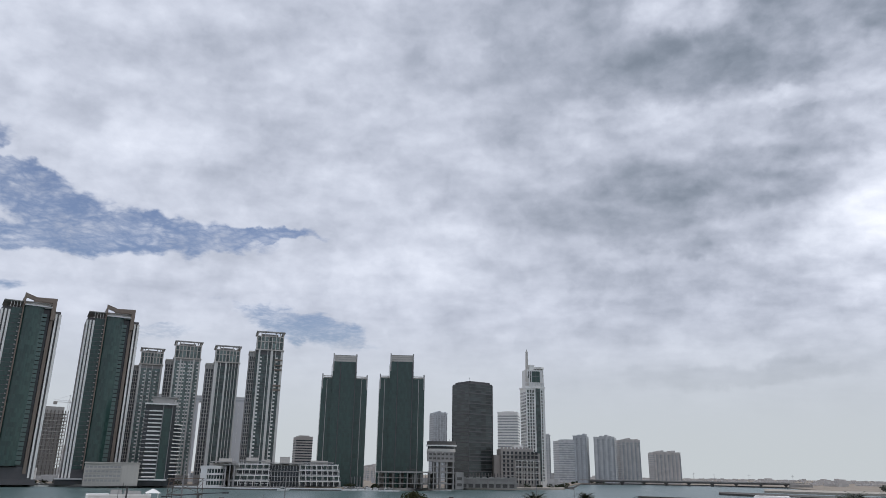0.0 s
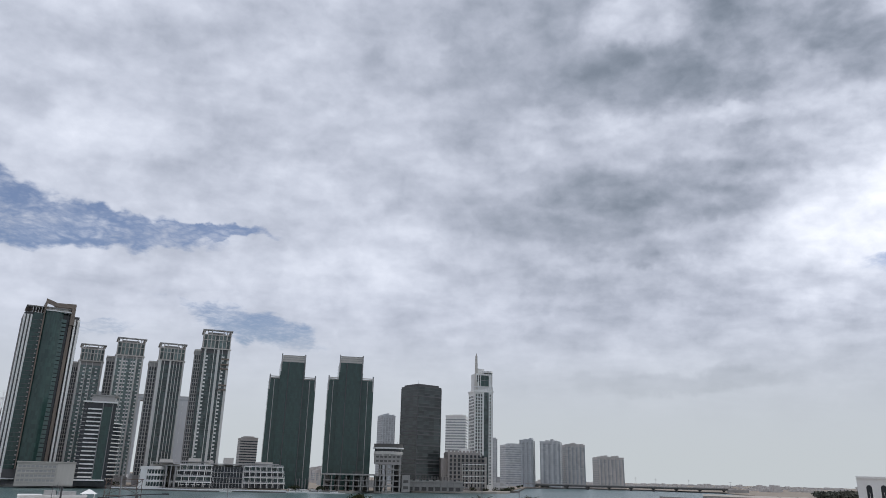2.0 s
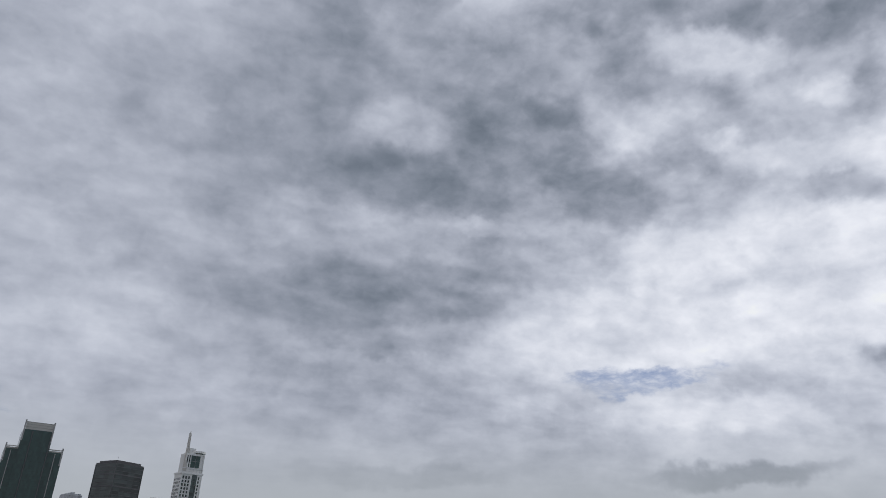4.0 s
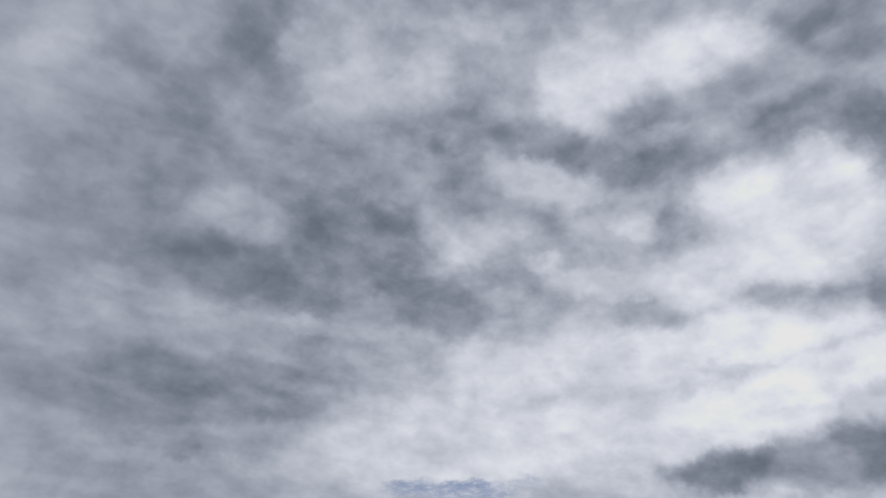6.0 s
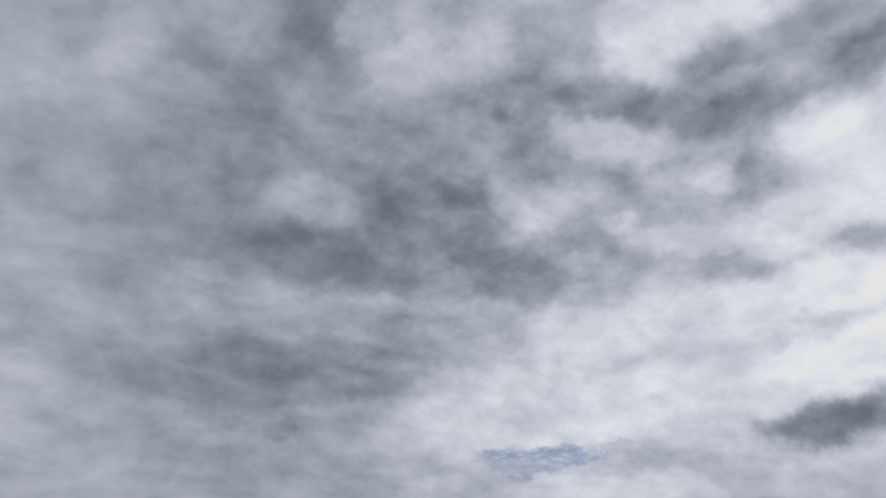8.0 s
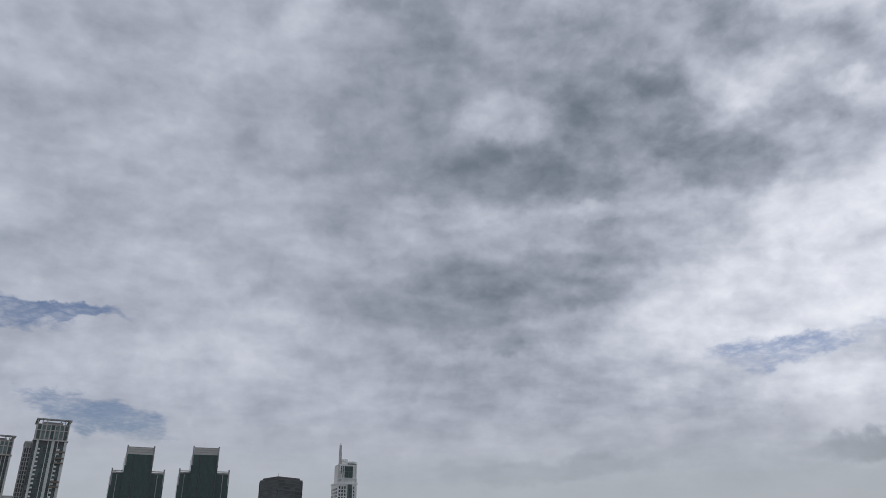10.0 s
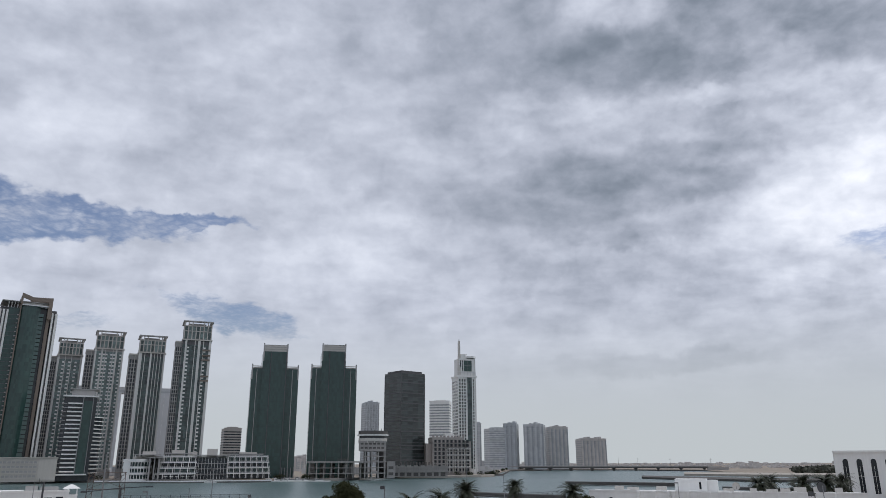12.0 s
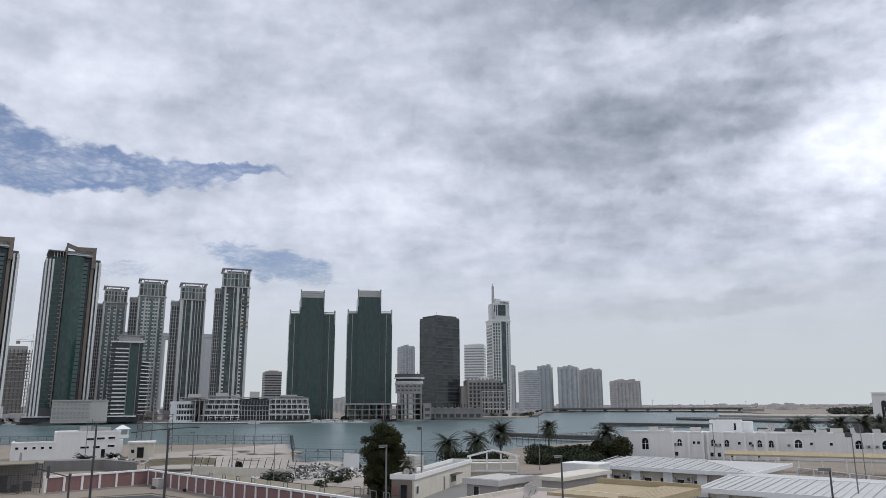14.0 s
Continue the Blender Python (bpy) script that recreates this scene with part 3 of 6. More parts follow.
    each("crown_pier", [(c0 + bay * k - 0.4, c0 + bay * k + 0.4, y + 0.1, y + 1.2, top, h - (4.4 if k in (3, 4) else 1.2)) for k in range(8)], CLAD_BEIGE, t)
    each("crown_band", [(c0, c1, y + 0.45, y + 1.05, z, z + 0.6) for z in (top + 0.43 * crown, h - 5.2)], CLAD_BEIGE, t)
    each("rear_post", [(xx, xx + 0.7, d / 2 - 1.8, d / 2 - 1.1, h - 4.6, h - 1.2) for xx in (c0, (c0 + c1) / 2, c1 - 0.7)], CLAD_BEIGE, t)
    boxes("roof_plate", [(c0 - 1.4, c1 + 1.4, y - 0.9, y + 2.6, h - 1.2, h - 0.2), (c0 - 1.4, c0 + 1.2, y + 2.6, d / 2 - 2, h - 1.2, h - 0.2), (c1 - 1.2, c1 + 1.4, y + 2.6, d / 2 - 2, h - 1.2, h - 0.2), (c0 - 1.4, c1 + 1.4, d / 2 - 2, d / 2, h - 1.2, h - 0.2)], CLAD_GREY, t)
    boxes("plant_room", [(c0 + 4, c1 - 5, y + 4, d / 2 - 5, h - 4.6, h - 2.2)], CLAD_GREY, t)
    if scars:
        each("stained_balcony", [(x1 - bay * 2.2, x1 - 0.4, y - 1.6, y, h - z, h - z + 1.3) for z in (28, 33, 37, 52, 56)], BROWN, t)
    return t


grid_tower(-22.0, 780, 26.5, 128.5, 2, "beige apartment tower with a stepped crown behind its neighbours", 0.2, "PgLlgLlgLgP", GLASS_TEAL, CLAD_GREY)
grid_tower(-19.6, 765, 32, 135, 2, "beige apartment tower with white pilasters and framed crown", 0.22, "PgLPLlLgLlLPgLP", GLASS_TEAL, CLAD_GREY)
grid_tower(-16.75, 735, 30.5, 128.5, 3, "beige and black apartment tower with framed crown", 0.24, "PPglggPglglglgP", GLASS_BAY, CLAD_DARK)
grid_tower(-13.6, 715, 31, 141, 3, "tall beige and dark apartment tower with framed crown", 0.18, "gPLgglglPglLglP", GLASS_BAY, CLAD_DARK, True)


def balcony_block():
    t = building("office_block", -20.45, 672, 0, "dark green glass block with white balcony strips and curved end", "building")
    w, d, h = 30, 22, 65
    x, y = -w / 2, -d / 2
    boxes("body", [(x, x + 24, y, d / 2, 0, h)], GLASS_DARK, t)
    boxes("glass_strip", [(x + 14.5, x + 21, y - 1.2, y + 2, 5, h - 3)], GLASS_GREEN, t, "green glass strip")
    bm = bmesh.new()
    prism(bm, [(x + 22, d / 2), (x + 22, y + 2)] + [(x + 24 + 6 * math.sin(math.pi * i / 10), y + 2 + (d - 4) * i / 10) for i in range(11)], 0, h - 16)
    part("round_end", bm, GLASS_DARK, t)
    for i in range(17):
        z = 6.5 + i * 3.3
        boxes("balcony", [(x + 3.2, x + 14, y - 1.6, y, z, z + 1.0)], WHITE, t, "white balcony strip")
        boxes("balcony", [(x - 0.8, x + 2.6, y - 0.6, d / 2 - 5, z, z + 0.5)], CLAD_GREY, t)
    for i in range(15):
        bm = bmesh.new()
        z = 5.5 + i * 3.1
        prism(bm, [(x + 21.5, d / 2 + 1), (x + 21.5, y + 0.4)] + [(x + 24 + 7 * math.sin(math.pi * k / 8), y + 0.8 + (d - 2) * k / 8) for k in range(9)], z, z + 0.7)
        part("balcony_slab", bm, WHITE, t)
    boxes("roof_cornice", [(x - 1, x + 25, y - 1.8, d / 2, h, h + 1.2)], WHITE, t)
    boxes("roof_box", [(x + 5, x + 22, y + 2, d / 2 - 3, h + 1.2, h + 6), (x + 4, x + 25, y + 1, d / 2 - 2, h + 6, h + 6.8)], CLAD_GREY, t)
    boxes("entrance_canopy", [(x - 3, x + 23, y - 5, y + 1, 4.2, 5.2)], WHITE, t)
    each("fin", [(x + 13.7, x + 14.4, y - 1.8, y, 4, h), (x + 21, x + 21.6, y - 1.6, y, 4, h)], STEEL, t)


balcony_block()


def parking_block():
    t = building("parking_block", -23.4, 660, 0, "low beige parking block with rows of openings", "building")
    w, d, h = 40, 20, 17
    x, y = -w / 2, -d / 2
    boxes("wall", [(x, x + w, y, d / 2, 0, h)], CLAD_SAND, t)
    for i in range(4):
        for k in range(9):
            boxes("opening", [(x + 1 + k * 2.9, x + 3.2 + k * 2.9, y - 0.08, y + 0.4, 3.2 + i * 3.4, 4.7 + i * 3.4)], CLAD_GREY, t)
    boxes("blank_panel", [(x + 27.5, x + w - 0.4, y - 0.35, y, 1, h - 0.5)], CLAD_SAND, t)
    boxes("parapet", [(x - 0.4, x + w + 0.4, y - 0.6, d / 2 + 0.4, h, h + 0.9)], CLAD_SAND, t)
    boxes("cornice_lines", [(x, x + 27, y - 0.4, y, 2.4 + i * 3.4, 2.7 + i * 3.4) for i in range(5)], CLAD_BEIGE, t)


parking_block()


def twin_tower(az, dist, w, h, turn):
    """Green glass office slab with a raised middle, roof screen and corner posts."""
    t = building("office_tower", az, dist, turn, "dark green mirror-glass office tower with raised middle", "tower", "twin green office towers")
    d = w * 0.75
    x, y = -w / 2, -d / 2
    f = lambda a: x + w * a
    sh = h * 0.845
    boxes("middle", [(f(0.22), f(0.745), y - 2.2, d / 2, 0, h - 7)], GLASS_GREEN, t, "green mirror glass")
    boxes("left_wing", [(f(0.0), f(0.22), y, d / 2 - 2, 0, sh - 4)], GLASS_GREEN, t, "green mirror glass")
    boxes("right_wing", [(f(0.745), f(1.0), y, d / 2 - 2, 0, sh - 4)], GLASS_GREEN, t, "green mirror glass")
    each("edge_line", [(f(a), f(a) + 0.55, y - 0.6, y + 0.3, 0, sh - 5) for a in (0.105, 0.86)], CLAD_GREY, t)
    each("joint", [(f(a) - 0.35, f(a) + 0.35, y - 2.6, y - 2.1, 3, h - 8) for a in (0.39, 0.72)], CLAD_DARK, t)
    boxes("roof_screen", [(f(0.25), f(0.72), y - 1.6, y - 1.0, h - 7, h - 0.8)], CLAD_BEIGE, t, "pale louvred roof screen")
    boxes("screen_lines", [(f(0.25), f(0.72), y - 1.8, y - 1.55, h - 7 + k * 2.0, h - 6.7 + k * 2.0) for k in range(4)], CLAD_GREY, t)
    each("corner_post", [(f(a), f(a) + 1.1, y - 2.4, y - 1.0, h - 16, h + 0.5) for a in (0.22, 0.72)] + [(f(a), f(a) + 1.1, y - 0.3, y + 1.0, sh - 14, sh) for a in (0.0, 0.972)], CLAD_GREY, t)
    each("shoulder_beam", [(f(0.0), f(0.22), y - 0.2, y + 0.6, sh - 2.4, sh - 1.6), (f(0.745), f(1.0), y - 0.2, y + 0.6, sh - 2.4, sh - 1.6)], CLAD_BEIGE, t)
    each("shoulder_parapet", [(f(0.03), f(0.22), y + 1, y + 1.6, sh - 4, sh - 2.8), (f(0.745), f(0.97), y + 1, y + 1.6, sh - 4, sh - 2.8)], CLAD_BEIGE, t)
    boxes("roof_mast", [(f(0.35), f(0.6), y + 4, y + 4.4, h - 0.6, h - 0.3)], STEEL, t)
    floors = int(sh / 3.7)
    boxes("floor_lines", [(f(a), f(b), yy, yy + 0.2, i * 3.7, i * 3.7 + 0.12) for i in range(1, floors) for a, b, yy in ((0.0, 0.22, y - 0.06), (0.22, 0.745, y - 2.26), (0.745, 1.0, y - 0.06))], GLASS_DARK, t, kind="stuff")
    boxes("base_piers", [(f(0.745 + 0.06 * i), f(0.745 + 0.06 * i) + 0.8, y - 1.0, y, 0, 9) for i in range(5)], STEEL, t)
    return t


twin_tower(-7.45, 700, 42.5, 119, 3)
twin_tower(-2.95, 700, 42.5, 120.5, 3)


def dark_block():
    t = building("office_tower", 2.68, 790, 38, "black mirror-glass office block with thin floor bands", "tower")
    h, a, b = 108, 16, 14.5
    boxes("body", [(-a, a, -b, b, 0, h - 4)], GLASS_BLACK, t)
    boxes("floor_band", [(-a - 0.15, a + 0.15, -b - 0.15, b + 0.15, 4 + i * 3.6, 4.4 + i * 3.6) for i in range(28)], CLAD_DARK, t, kind="stuff")
    boxes("spandrel", [(-a - 0.1, a + 0.1, -b - 0.1, b + 0.1, 4 + i * 3.6, 5.2 + i * 3.6) for i in (3, 6, 7, 11, 14, 15, 19, 22, 25)], CLAD_DARK, t, kind="stuff")
    boxes("roof_storey", [(-a + 2, a - 2, -b + 2, b - 2, h - 4, h - 0.6)], CLAD_DARK, t)
    boxes("roof_edge", [(-a, a, -b, -b + 0.5, h - 4, h - 2.6), (-a, -a + 0.5, -b + 0.5, b, h - 4, h - 2.6)], CLAD_DARK, t)
    bars("roof_mast", [((-a + 3, -b + 3, h - 1), (-a + 3, -b + 3, h + 3), 0.12)], STEEL, t)
    each("corner_strip", [(-a - 0.3, -a + 0.2, -b - 0.3, -b + 0.2, 0, h - 4), (a - 0.2, a + 0.3, -b - 0.3, -b + 0.2, 0, h - 4), (-a - 0.3, -a + 0.2, b - 0.2, b + 0.3, 0, h - 4)], CLAD_DARK, t)


dark_block()


def spire_tower():
    t = building("apartment_tower", 7.35, 830, 20, "slim white tower with dark window strips, round roof canopy and spire", "tower")
    h = 105
    boxes("shaft", [(-10, 10, -10, 10, 0, h)], WHITE, t)
    each("window_strip", [(a, a + 1.5, -10.15, -9.5, 6, h - 3) for a in (-8.6, -5.8, -3.0)], GLASS_BLACK, t)
    boxes("glass_strip", [(-0.1, 5.2, -10.6, -9, 6, h - 1)], GLASS_BAY, t)
    boxes("glass_ledge", [(-0.1, 5.2, -10.75, -10, 6 + 3.5 * i, 6.25 + 3.5 * i) for i in range(28)], CLAD_DARK, t, kind="stuff")
    each("window_strip", [(a, a + 1.2, -10.15, -9.5, 6, h - 3) for a in (6.6,)], GLASS_BLACK, t)
    boxes("sills", [(a, a + 1.5, -10.3, -9.6, 7 + 3.5 * i, 8.1 + 3.5 * i) for a in (-8.6, -5.8, -3.0, 6.5) for i in range(27)], WHITE, t, kind="stuff")
    boxes("side_windows", [(9.6, 10.12, -8.5 + 3.6 * k, -6.5 + 3.6 * k, 7 + 3.5 * i, 9.1 + 3.5 * i) for i in range(27) for k in range(5)] + [(-10.12, -9.6, -8.5 + 3.6 * k, -6.5 + 3.6 * k, 7 + 3.5 * i, 9.1 + 3.5 * i) for i in range(27) for k in range(5)], GLASS_NIGHT, t, kind="stuff")
    each("pier", [(a, a + 0.7, -10.9, -9.8, 0, h) for a in (-10, -7, -4.2, -0.6, 5.3, 9.3)], WHITE, t)
    boxes("belt", [(-10.7, 10.7, -11, 10.7, h - 1, h + 0.7)], WHITE, t)
    each("terrace_post", [(a, a + 0.4, -10.2, -9.8, h + 0.7, h + 4.5) for a in (-9.8, -6.5, -3, 0.5, 4, 7, 9.6)], WHITE_METAL, t)
    boxes("terrace_beam", [(-10.2, 10.2, -10.4, -9.6, h + 4.5, h + 5.1)], WHITE_METAL, t)
    boxes("upper_shaft", [(-8, 9.6, -8, 8, h, h + 20)], WHITE, t)
    each("upper_side_window", [(9.5, 9.72, -6.5 + 4.4 * k, -3.6 + 4.4 * k, h + 3 + 3.4 * i, h + 5 + 3.4 * i) for i in range(5) for k in range(3)], GLASS_NIGHT, t)
    boxes("side_pier", [(9.4, 10.2, -8.6, -7.2, h, h + 21)], WHITE, t)
    boxes("upper_glass", [(-2.5, 6.0, -8.6, -7.5, h + 6, h + 18)], GLASS_GREEN, t)
    boxes("upper_mullion", [(1.6, 1.9, -8.75, -8.5, h + 6, h + 18), (-2.5, 6, -8.75, -8.5, h + 12, h + 12.4)], STEEL, t)
    each("upper_slot", [(a, a + 0.9, -8.1, -7.5, h + 6, h + 18) for a in (-6.6, -4.6)], GLASS_NIGHT, t)
    bm = bmesh.new()
    prism(bm, [(5.4 + 7.0 * math.cos(2 * math.pi * i / 24), -2 + 8 * math.sin(2 * math.pi * i / 24)) for i in range(24)], h + 21, h + 23)
    part("round_canopy", bm, WHITE, t)
    each("canopy_post", [(a, a + 0.4, -7.6, -7.2, h + 20, h + 21) for a in (0, 3, 6)], WHITE, t)
    boxes("top_storey", [(-5, 1.5, -6, 4, h + 20, h + 25.5)], WHITE, t)
    bm = bmesh.new()
    prism(bm, [(-8.4, -8.4), (-5.6, -8.4), (-5.6, -4), (-8.4, -4)], h + 2, h + 40, [(-8.0, -7), (-6.2, -7), (-6.2, -5), (-8.0, -5)])
    beam(bm, (-7, -6, h + 39.5), (-7, -6, h + 42.5), 0.7, 6, 0.3)
    part("spire", bm, CLAD_BEIGE, t)
    t.scale = (1.09, 1.0, 1.012)


spire_tower()


def plain_tower(name, az, dist, w, d, h, turn, mat, label, bands, fins=0, cap=True, band_mat=HAZED_BAND):
    t = building(name, az, dist, turn, label, "building")
    boxes("body", [(-w / 2, w / 2, -d / 2, d / 2, 0, h)], mat, t)
    boxes("window_band", [(-w / 2 - 0.1, w / 2 + 0.1, -d / 2 - 0.1, d / 2 + 0.1, 4 + i * (h - 6) / bands, 4 + (i + 0.45) * (h - 6) / bands) for i in range(bands)], band_mat, t, kind="stuff")
    if fins:
        each("fin", [(-w / 2 + w * (k + 0.25) / fins, -w / 2 + w * (k + 0.6) / fins, -d / 2 - 0.6, -d / 2 + 0.4, 0, h - 1) for k in range(fins)], mat, t)
        each("window_strip", [(-w / 2 + w * (k + 0.7) / fins, -w / 2 + w * (k + 0.95) / fins, -d / 2 - 0.25, -d / 2 + 0.2, 3, h - 3) for k in range(fins)], band_mat, t)
        each("lift_room", [(-w / 2 + w * (k + 0.1) / fins, -w / 2 + w * (k + 0.7) / fins, -d / 2 + 1, d / 2 - 2, h, h + 1.2 + 1.6 * ((k * 7) % 3)) for k in range(fins)], mat, t)
    if cap:
        boxes("roof_room", [(-w / 4, w / 3, -d / 4, d / 4, h, h + 2.5), (-w / 2 - 0.4, w / 2 + 0.4, -d / 2 - 0.4, -d / 2 + 0.2, h - 0.5, h + 0.9)], mat, t)
    return t


plain_tower("apartment_tower", 5.5, 1000, 27, 22, 92, -8, WHITE, "white apartment tower with stacked balconies", 24, 0)
plain_tower("office_tower", 0.02, 1250, 24, 22, 109, 20, HAZED_BLUE, "distant blue-grey office tower", 28, 5)
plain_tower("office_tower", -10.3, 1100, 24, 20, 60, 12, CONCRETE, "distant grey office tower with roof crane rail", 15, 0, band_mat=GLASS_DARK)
plain_tower("apartment_tower", 8.35, 1150, 12, 14, 70, 0, HAZED_GREY, "narrow distant grey apartment tower", 18, 2)
plain_tower("apartment_block", 9.75, 1350, 34, 30, 71, 20, HAZED_GREY, "distant grey apartment slab with white bands", 17, 0)
plain_tower("apartment_block", 10.95, 1350, 24, 24, 79, -10, HAZED_BLUE, "distant blue-grey apartment slab", 19, 3)
plain_tower("apartment_block", 12.75, 1350, 36, 28, 77, -8, HAZED_GREY, "distant pale apartment slab", 20, 4)
plain_tower("apartment_block", 14.4, 1380, 36, 30, 73, 14, HAZED_BEIGE, "distant beige apartment slab", 18, 5)
plain_tower("apartment_block", 16.95, 1450, 50, 34, 54, 18, HAZED_BEIGE, "distant beige apartment block with lift rooms", 14, 7)


def brown_block():
    t = building("apartment_block", 6.2, 790, 12, "brown stone apartment block with white window frames", "building")
    w, d, h = 42, 24, 38
    boxes("body", [(-w / 2, w / 2 - 8, -d / 2, d / 2, 0, h), (w / 2 - 8, w / 2, -d / 2 + 2, d / 2, 0, h - 4), (-w / 2 - 6, -w / 2, -d / 2 + 5, d / 2, 0, h - 6)], TERRACOTTA_GREY, t)
    boxes("stone_face", [(-w / 2, -w / 2 + 14, -d / 2 - 0.4, -d / 2, 0, h)], TERRACOTTA_GREY, t)
    each("balcony_slab", [(-w / 2 + 0.5, w / 2 - 1, -d / 2 - 1.4, -d / 2, 3.2 + i * 4.1, 3.6 + i * 4.1) for i in range(8)], CLAD_GREY, t)
    for i in range(8):
        for k in range(9):
            boxes("window", [(-w / 2 + 2 + k * 4.3, -w / 2 + 4.4 + k * 4.3, -d / 2 - 0.55, -d / 2 + 3, 4 + i * 4.1, 6.8 + i * 4.1)], GLASS_NIGHT, t)
    each("frame_post", [(-w / 2 + 15 + k * 6.2, -w / 2 + 15.8 + k * 6.2, -d / 2 - 1.2, -d / 2, 2, 26) for k in range(5)], CLAD_BEIGE, t)
    each("frame_post", [(-w / 2 + 17.8 + k * 6.2, -w / 2 + 18.2 + k * 6.2, -d / 2 - 1.0, -d / 2, 2, 26) for k in range(4)], CLAD_BEIGE, t)
    each("frame_rail", [(-w / 2 + 15, w / 2 - 1, -d / 2 - 1.1, -d / 2, z, z + 0.7) for z in (8, 14, 20, 26)], WHITE, t)
    each("roof_parapet", [(-w / 2 + 4 * k, -w / 2 + 4 * k + 2.2, -d / 2, -d / 2 + 1, h, h + 1.8) for k in range(9)], TERRACOTTA_GREY, t)
    boxes("roof_room", [(-6, 4, -4, 6, h, h + 4)], WHITE, t)


brown_block()


def concrete_shell():
    t = building("unfinished_building", -1.2, 655, 2, "unfinished concrete frame with round-topped stair tower", "building")
    x0, x1, y0, y1 = -38, 14, -10, 12
    levels = (0, 4.4, 9.0)
    each("slab", [(x0, x1, y0, y1, z - 0.55, z) for z in levels[1:]] + [(x0 - 1, x1, y0 - 1, y1, 13.0, 14.2)], CONCRETE, t)
    for k in range(9):
        for y in (y0 + 0.4, 0, y1 - 0.8):
            boxes("column", [(x0 + 0.5 + k * 6.2, x0 + 1.3 + k * 6.2, y, y + 0.8, 0, 13.0)], CONCRETE, t)
    each("back_wall", [(x0 + 1 + 8.6 * k, x0 + 5.5 + 8.6 * k, y1 - 0.6, y1, 0, 12.5) for k in range(6)], CONCRETE, t)
    each("mullion", [(-8 + 2.2 * k, -7.6 + 2.2 * k, y0, y0 + 0.4, 4.4, 12) for k in range(6)], CONCRETE, t)
    each("balustrade", [(-14 + 0.6 * k, -13.8 + 0.6 * k, y0 - 0.8, y0 - 0.6, 14.2, 16.4) for k in range(16)], CONCRETE_DARK, t)
    each("tower_column", [(x, x + 1.1, yy, yy + 1.1, 0, 23) for x in (9.5, 15.2, 20.8, 26.4) for yy in (y0 - 1, y1 - 6)], CONCRETE, t)
    each("tower_slab", [(9, 28, y0 - 1.2, y1 - 4.5, 3.9 + 4.6 * i, 4.7 + 4.6 * i) for i in range(5)], CONCRETE, t)
    each("core_wall", [(21.2, 26.5, 0, 0.5, 0, 23), (9.6, 12.4, 2, 2.5, 0, 23)], CONCRETE_DARK, t)
    each("infill_wall", [(15.6, 20.9, y0 - 0.6, y0 - 0.3, 4.7 + 4.6 * i, 6.0 + 4.6 * i) for i in (0, 2, 3)], CONCRETE, t)
    boxes("end_block", [(29, 36, y0 + 1, y1 - 4, 0, 14)], CONCRETE, t)
    each("end_opening", [(30.4, 34.6, y0 + 0.9, y0 + 1.4, z, z + 2.4) for z in (2.5, 7.5)], CONCRETE_DARK, t)
    boxes("upper_wall", [(5, 28, y0 + 2, y1 - 4, 23, 31)], CONCRETE, t)
    each("saucer_bracket", [(17 + 12.4 * math.cos(k * 0.5) - 0.5, 17 + 12.4 * math.cos(k * 0.5) + 0.5, 0.5 - 9.4 * abs(math.sin(k * 0.5)) - 0.5, 1.5 - 9.4 * abs(math.sin(k * 0.5)), 29.4, 32) for k in range(1, 7)], CLAD_BEIGE, t)
    each("roof_rod", [(9 + 3 * k, 9.3 + 3 * k, -4, -3.7, 39.8, 40.9 + 0.5 * (k % 3)) for k in range(6)], CONCRETE_DARK, t)
    each("upper_opening", [(6 + 3.6 * k, 8.4 + 3.6 * k, y0 + 1.9, y0 + 2.4, z, z + 1.6) for k in range(6) for z in (24.5, 28)], CONCRETE_DARK, t)
    ring = lambda r, s=28: [(17 + r * math.cos(2 * math.pi * i / s), 0.5 + 0.75 * r * math.sin(2 * math.pi * i / s)) for i in range(s)]
    for name, r, z0, z1, mat, label in (("ring_beam", 12.6, 31, 33.4, CLAD_BEIGE, "white ring beam"), ("dark_band", 12.0, 33.4, 35.6, GLASS_NIGHT, "dark band"), ("ring_beam", 13.6, 35.6, 36.7, WHITE, "white ring beam"), ("cap", 12.8, 36.7, 39.8, CONCRETE_DARK, "dark flat cap")):
        bm = bmesh.new()
        prism(bm, ring(r), z0, z1)
        part(name, bm, mat, t, label)
    t2 = building("low_concrete_building", 3.9, 715, 4, "low raw concrete building with roof columns", "building")
    boxes("body", [(-27, 26, -8, 8, 0, 8.5)], CONCRETE, t2)
    each("slab", [(-28, 27, -9, -7.5, z, z + 1.2) for z in (4.2, 8.2)], CONCRETE, t2)
    each("column", [(-27 + 6.4 * k, -26 + 6.4 * k, -9, -8, 0, 8.4) for k in range(9)], CONCRETE, t2)
    each("roof_column", [(-18 + 2.9 * k, -17 + 2.9 * k, -4, -3, 9.4, 13.5) for k in range(12)], CONCRETE_DARK, t2)
    each("bay_opening", [(-25.6 + 6.4 * k, -21.2 + 6.4 * k, -8.06, -7.6, 0.6, 3.8) for k in range(8)], CONCRETE_DARK, t2)
    each("rail_panel", [(-25.4 + 6.4 * k, -21.4 + 6.4 * k, -9.2, -9.05, 9.4, 10.3) for k in range(8)], CONCRETE, t2)


concrete_shell()


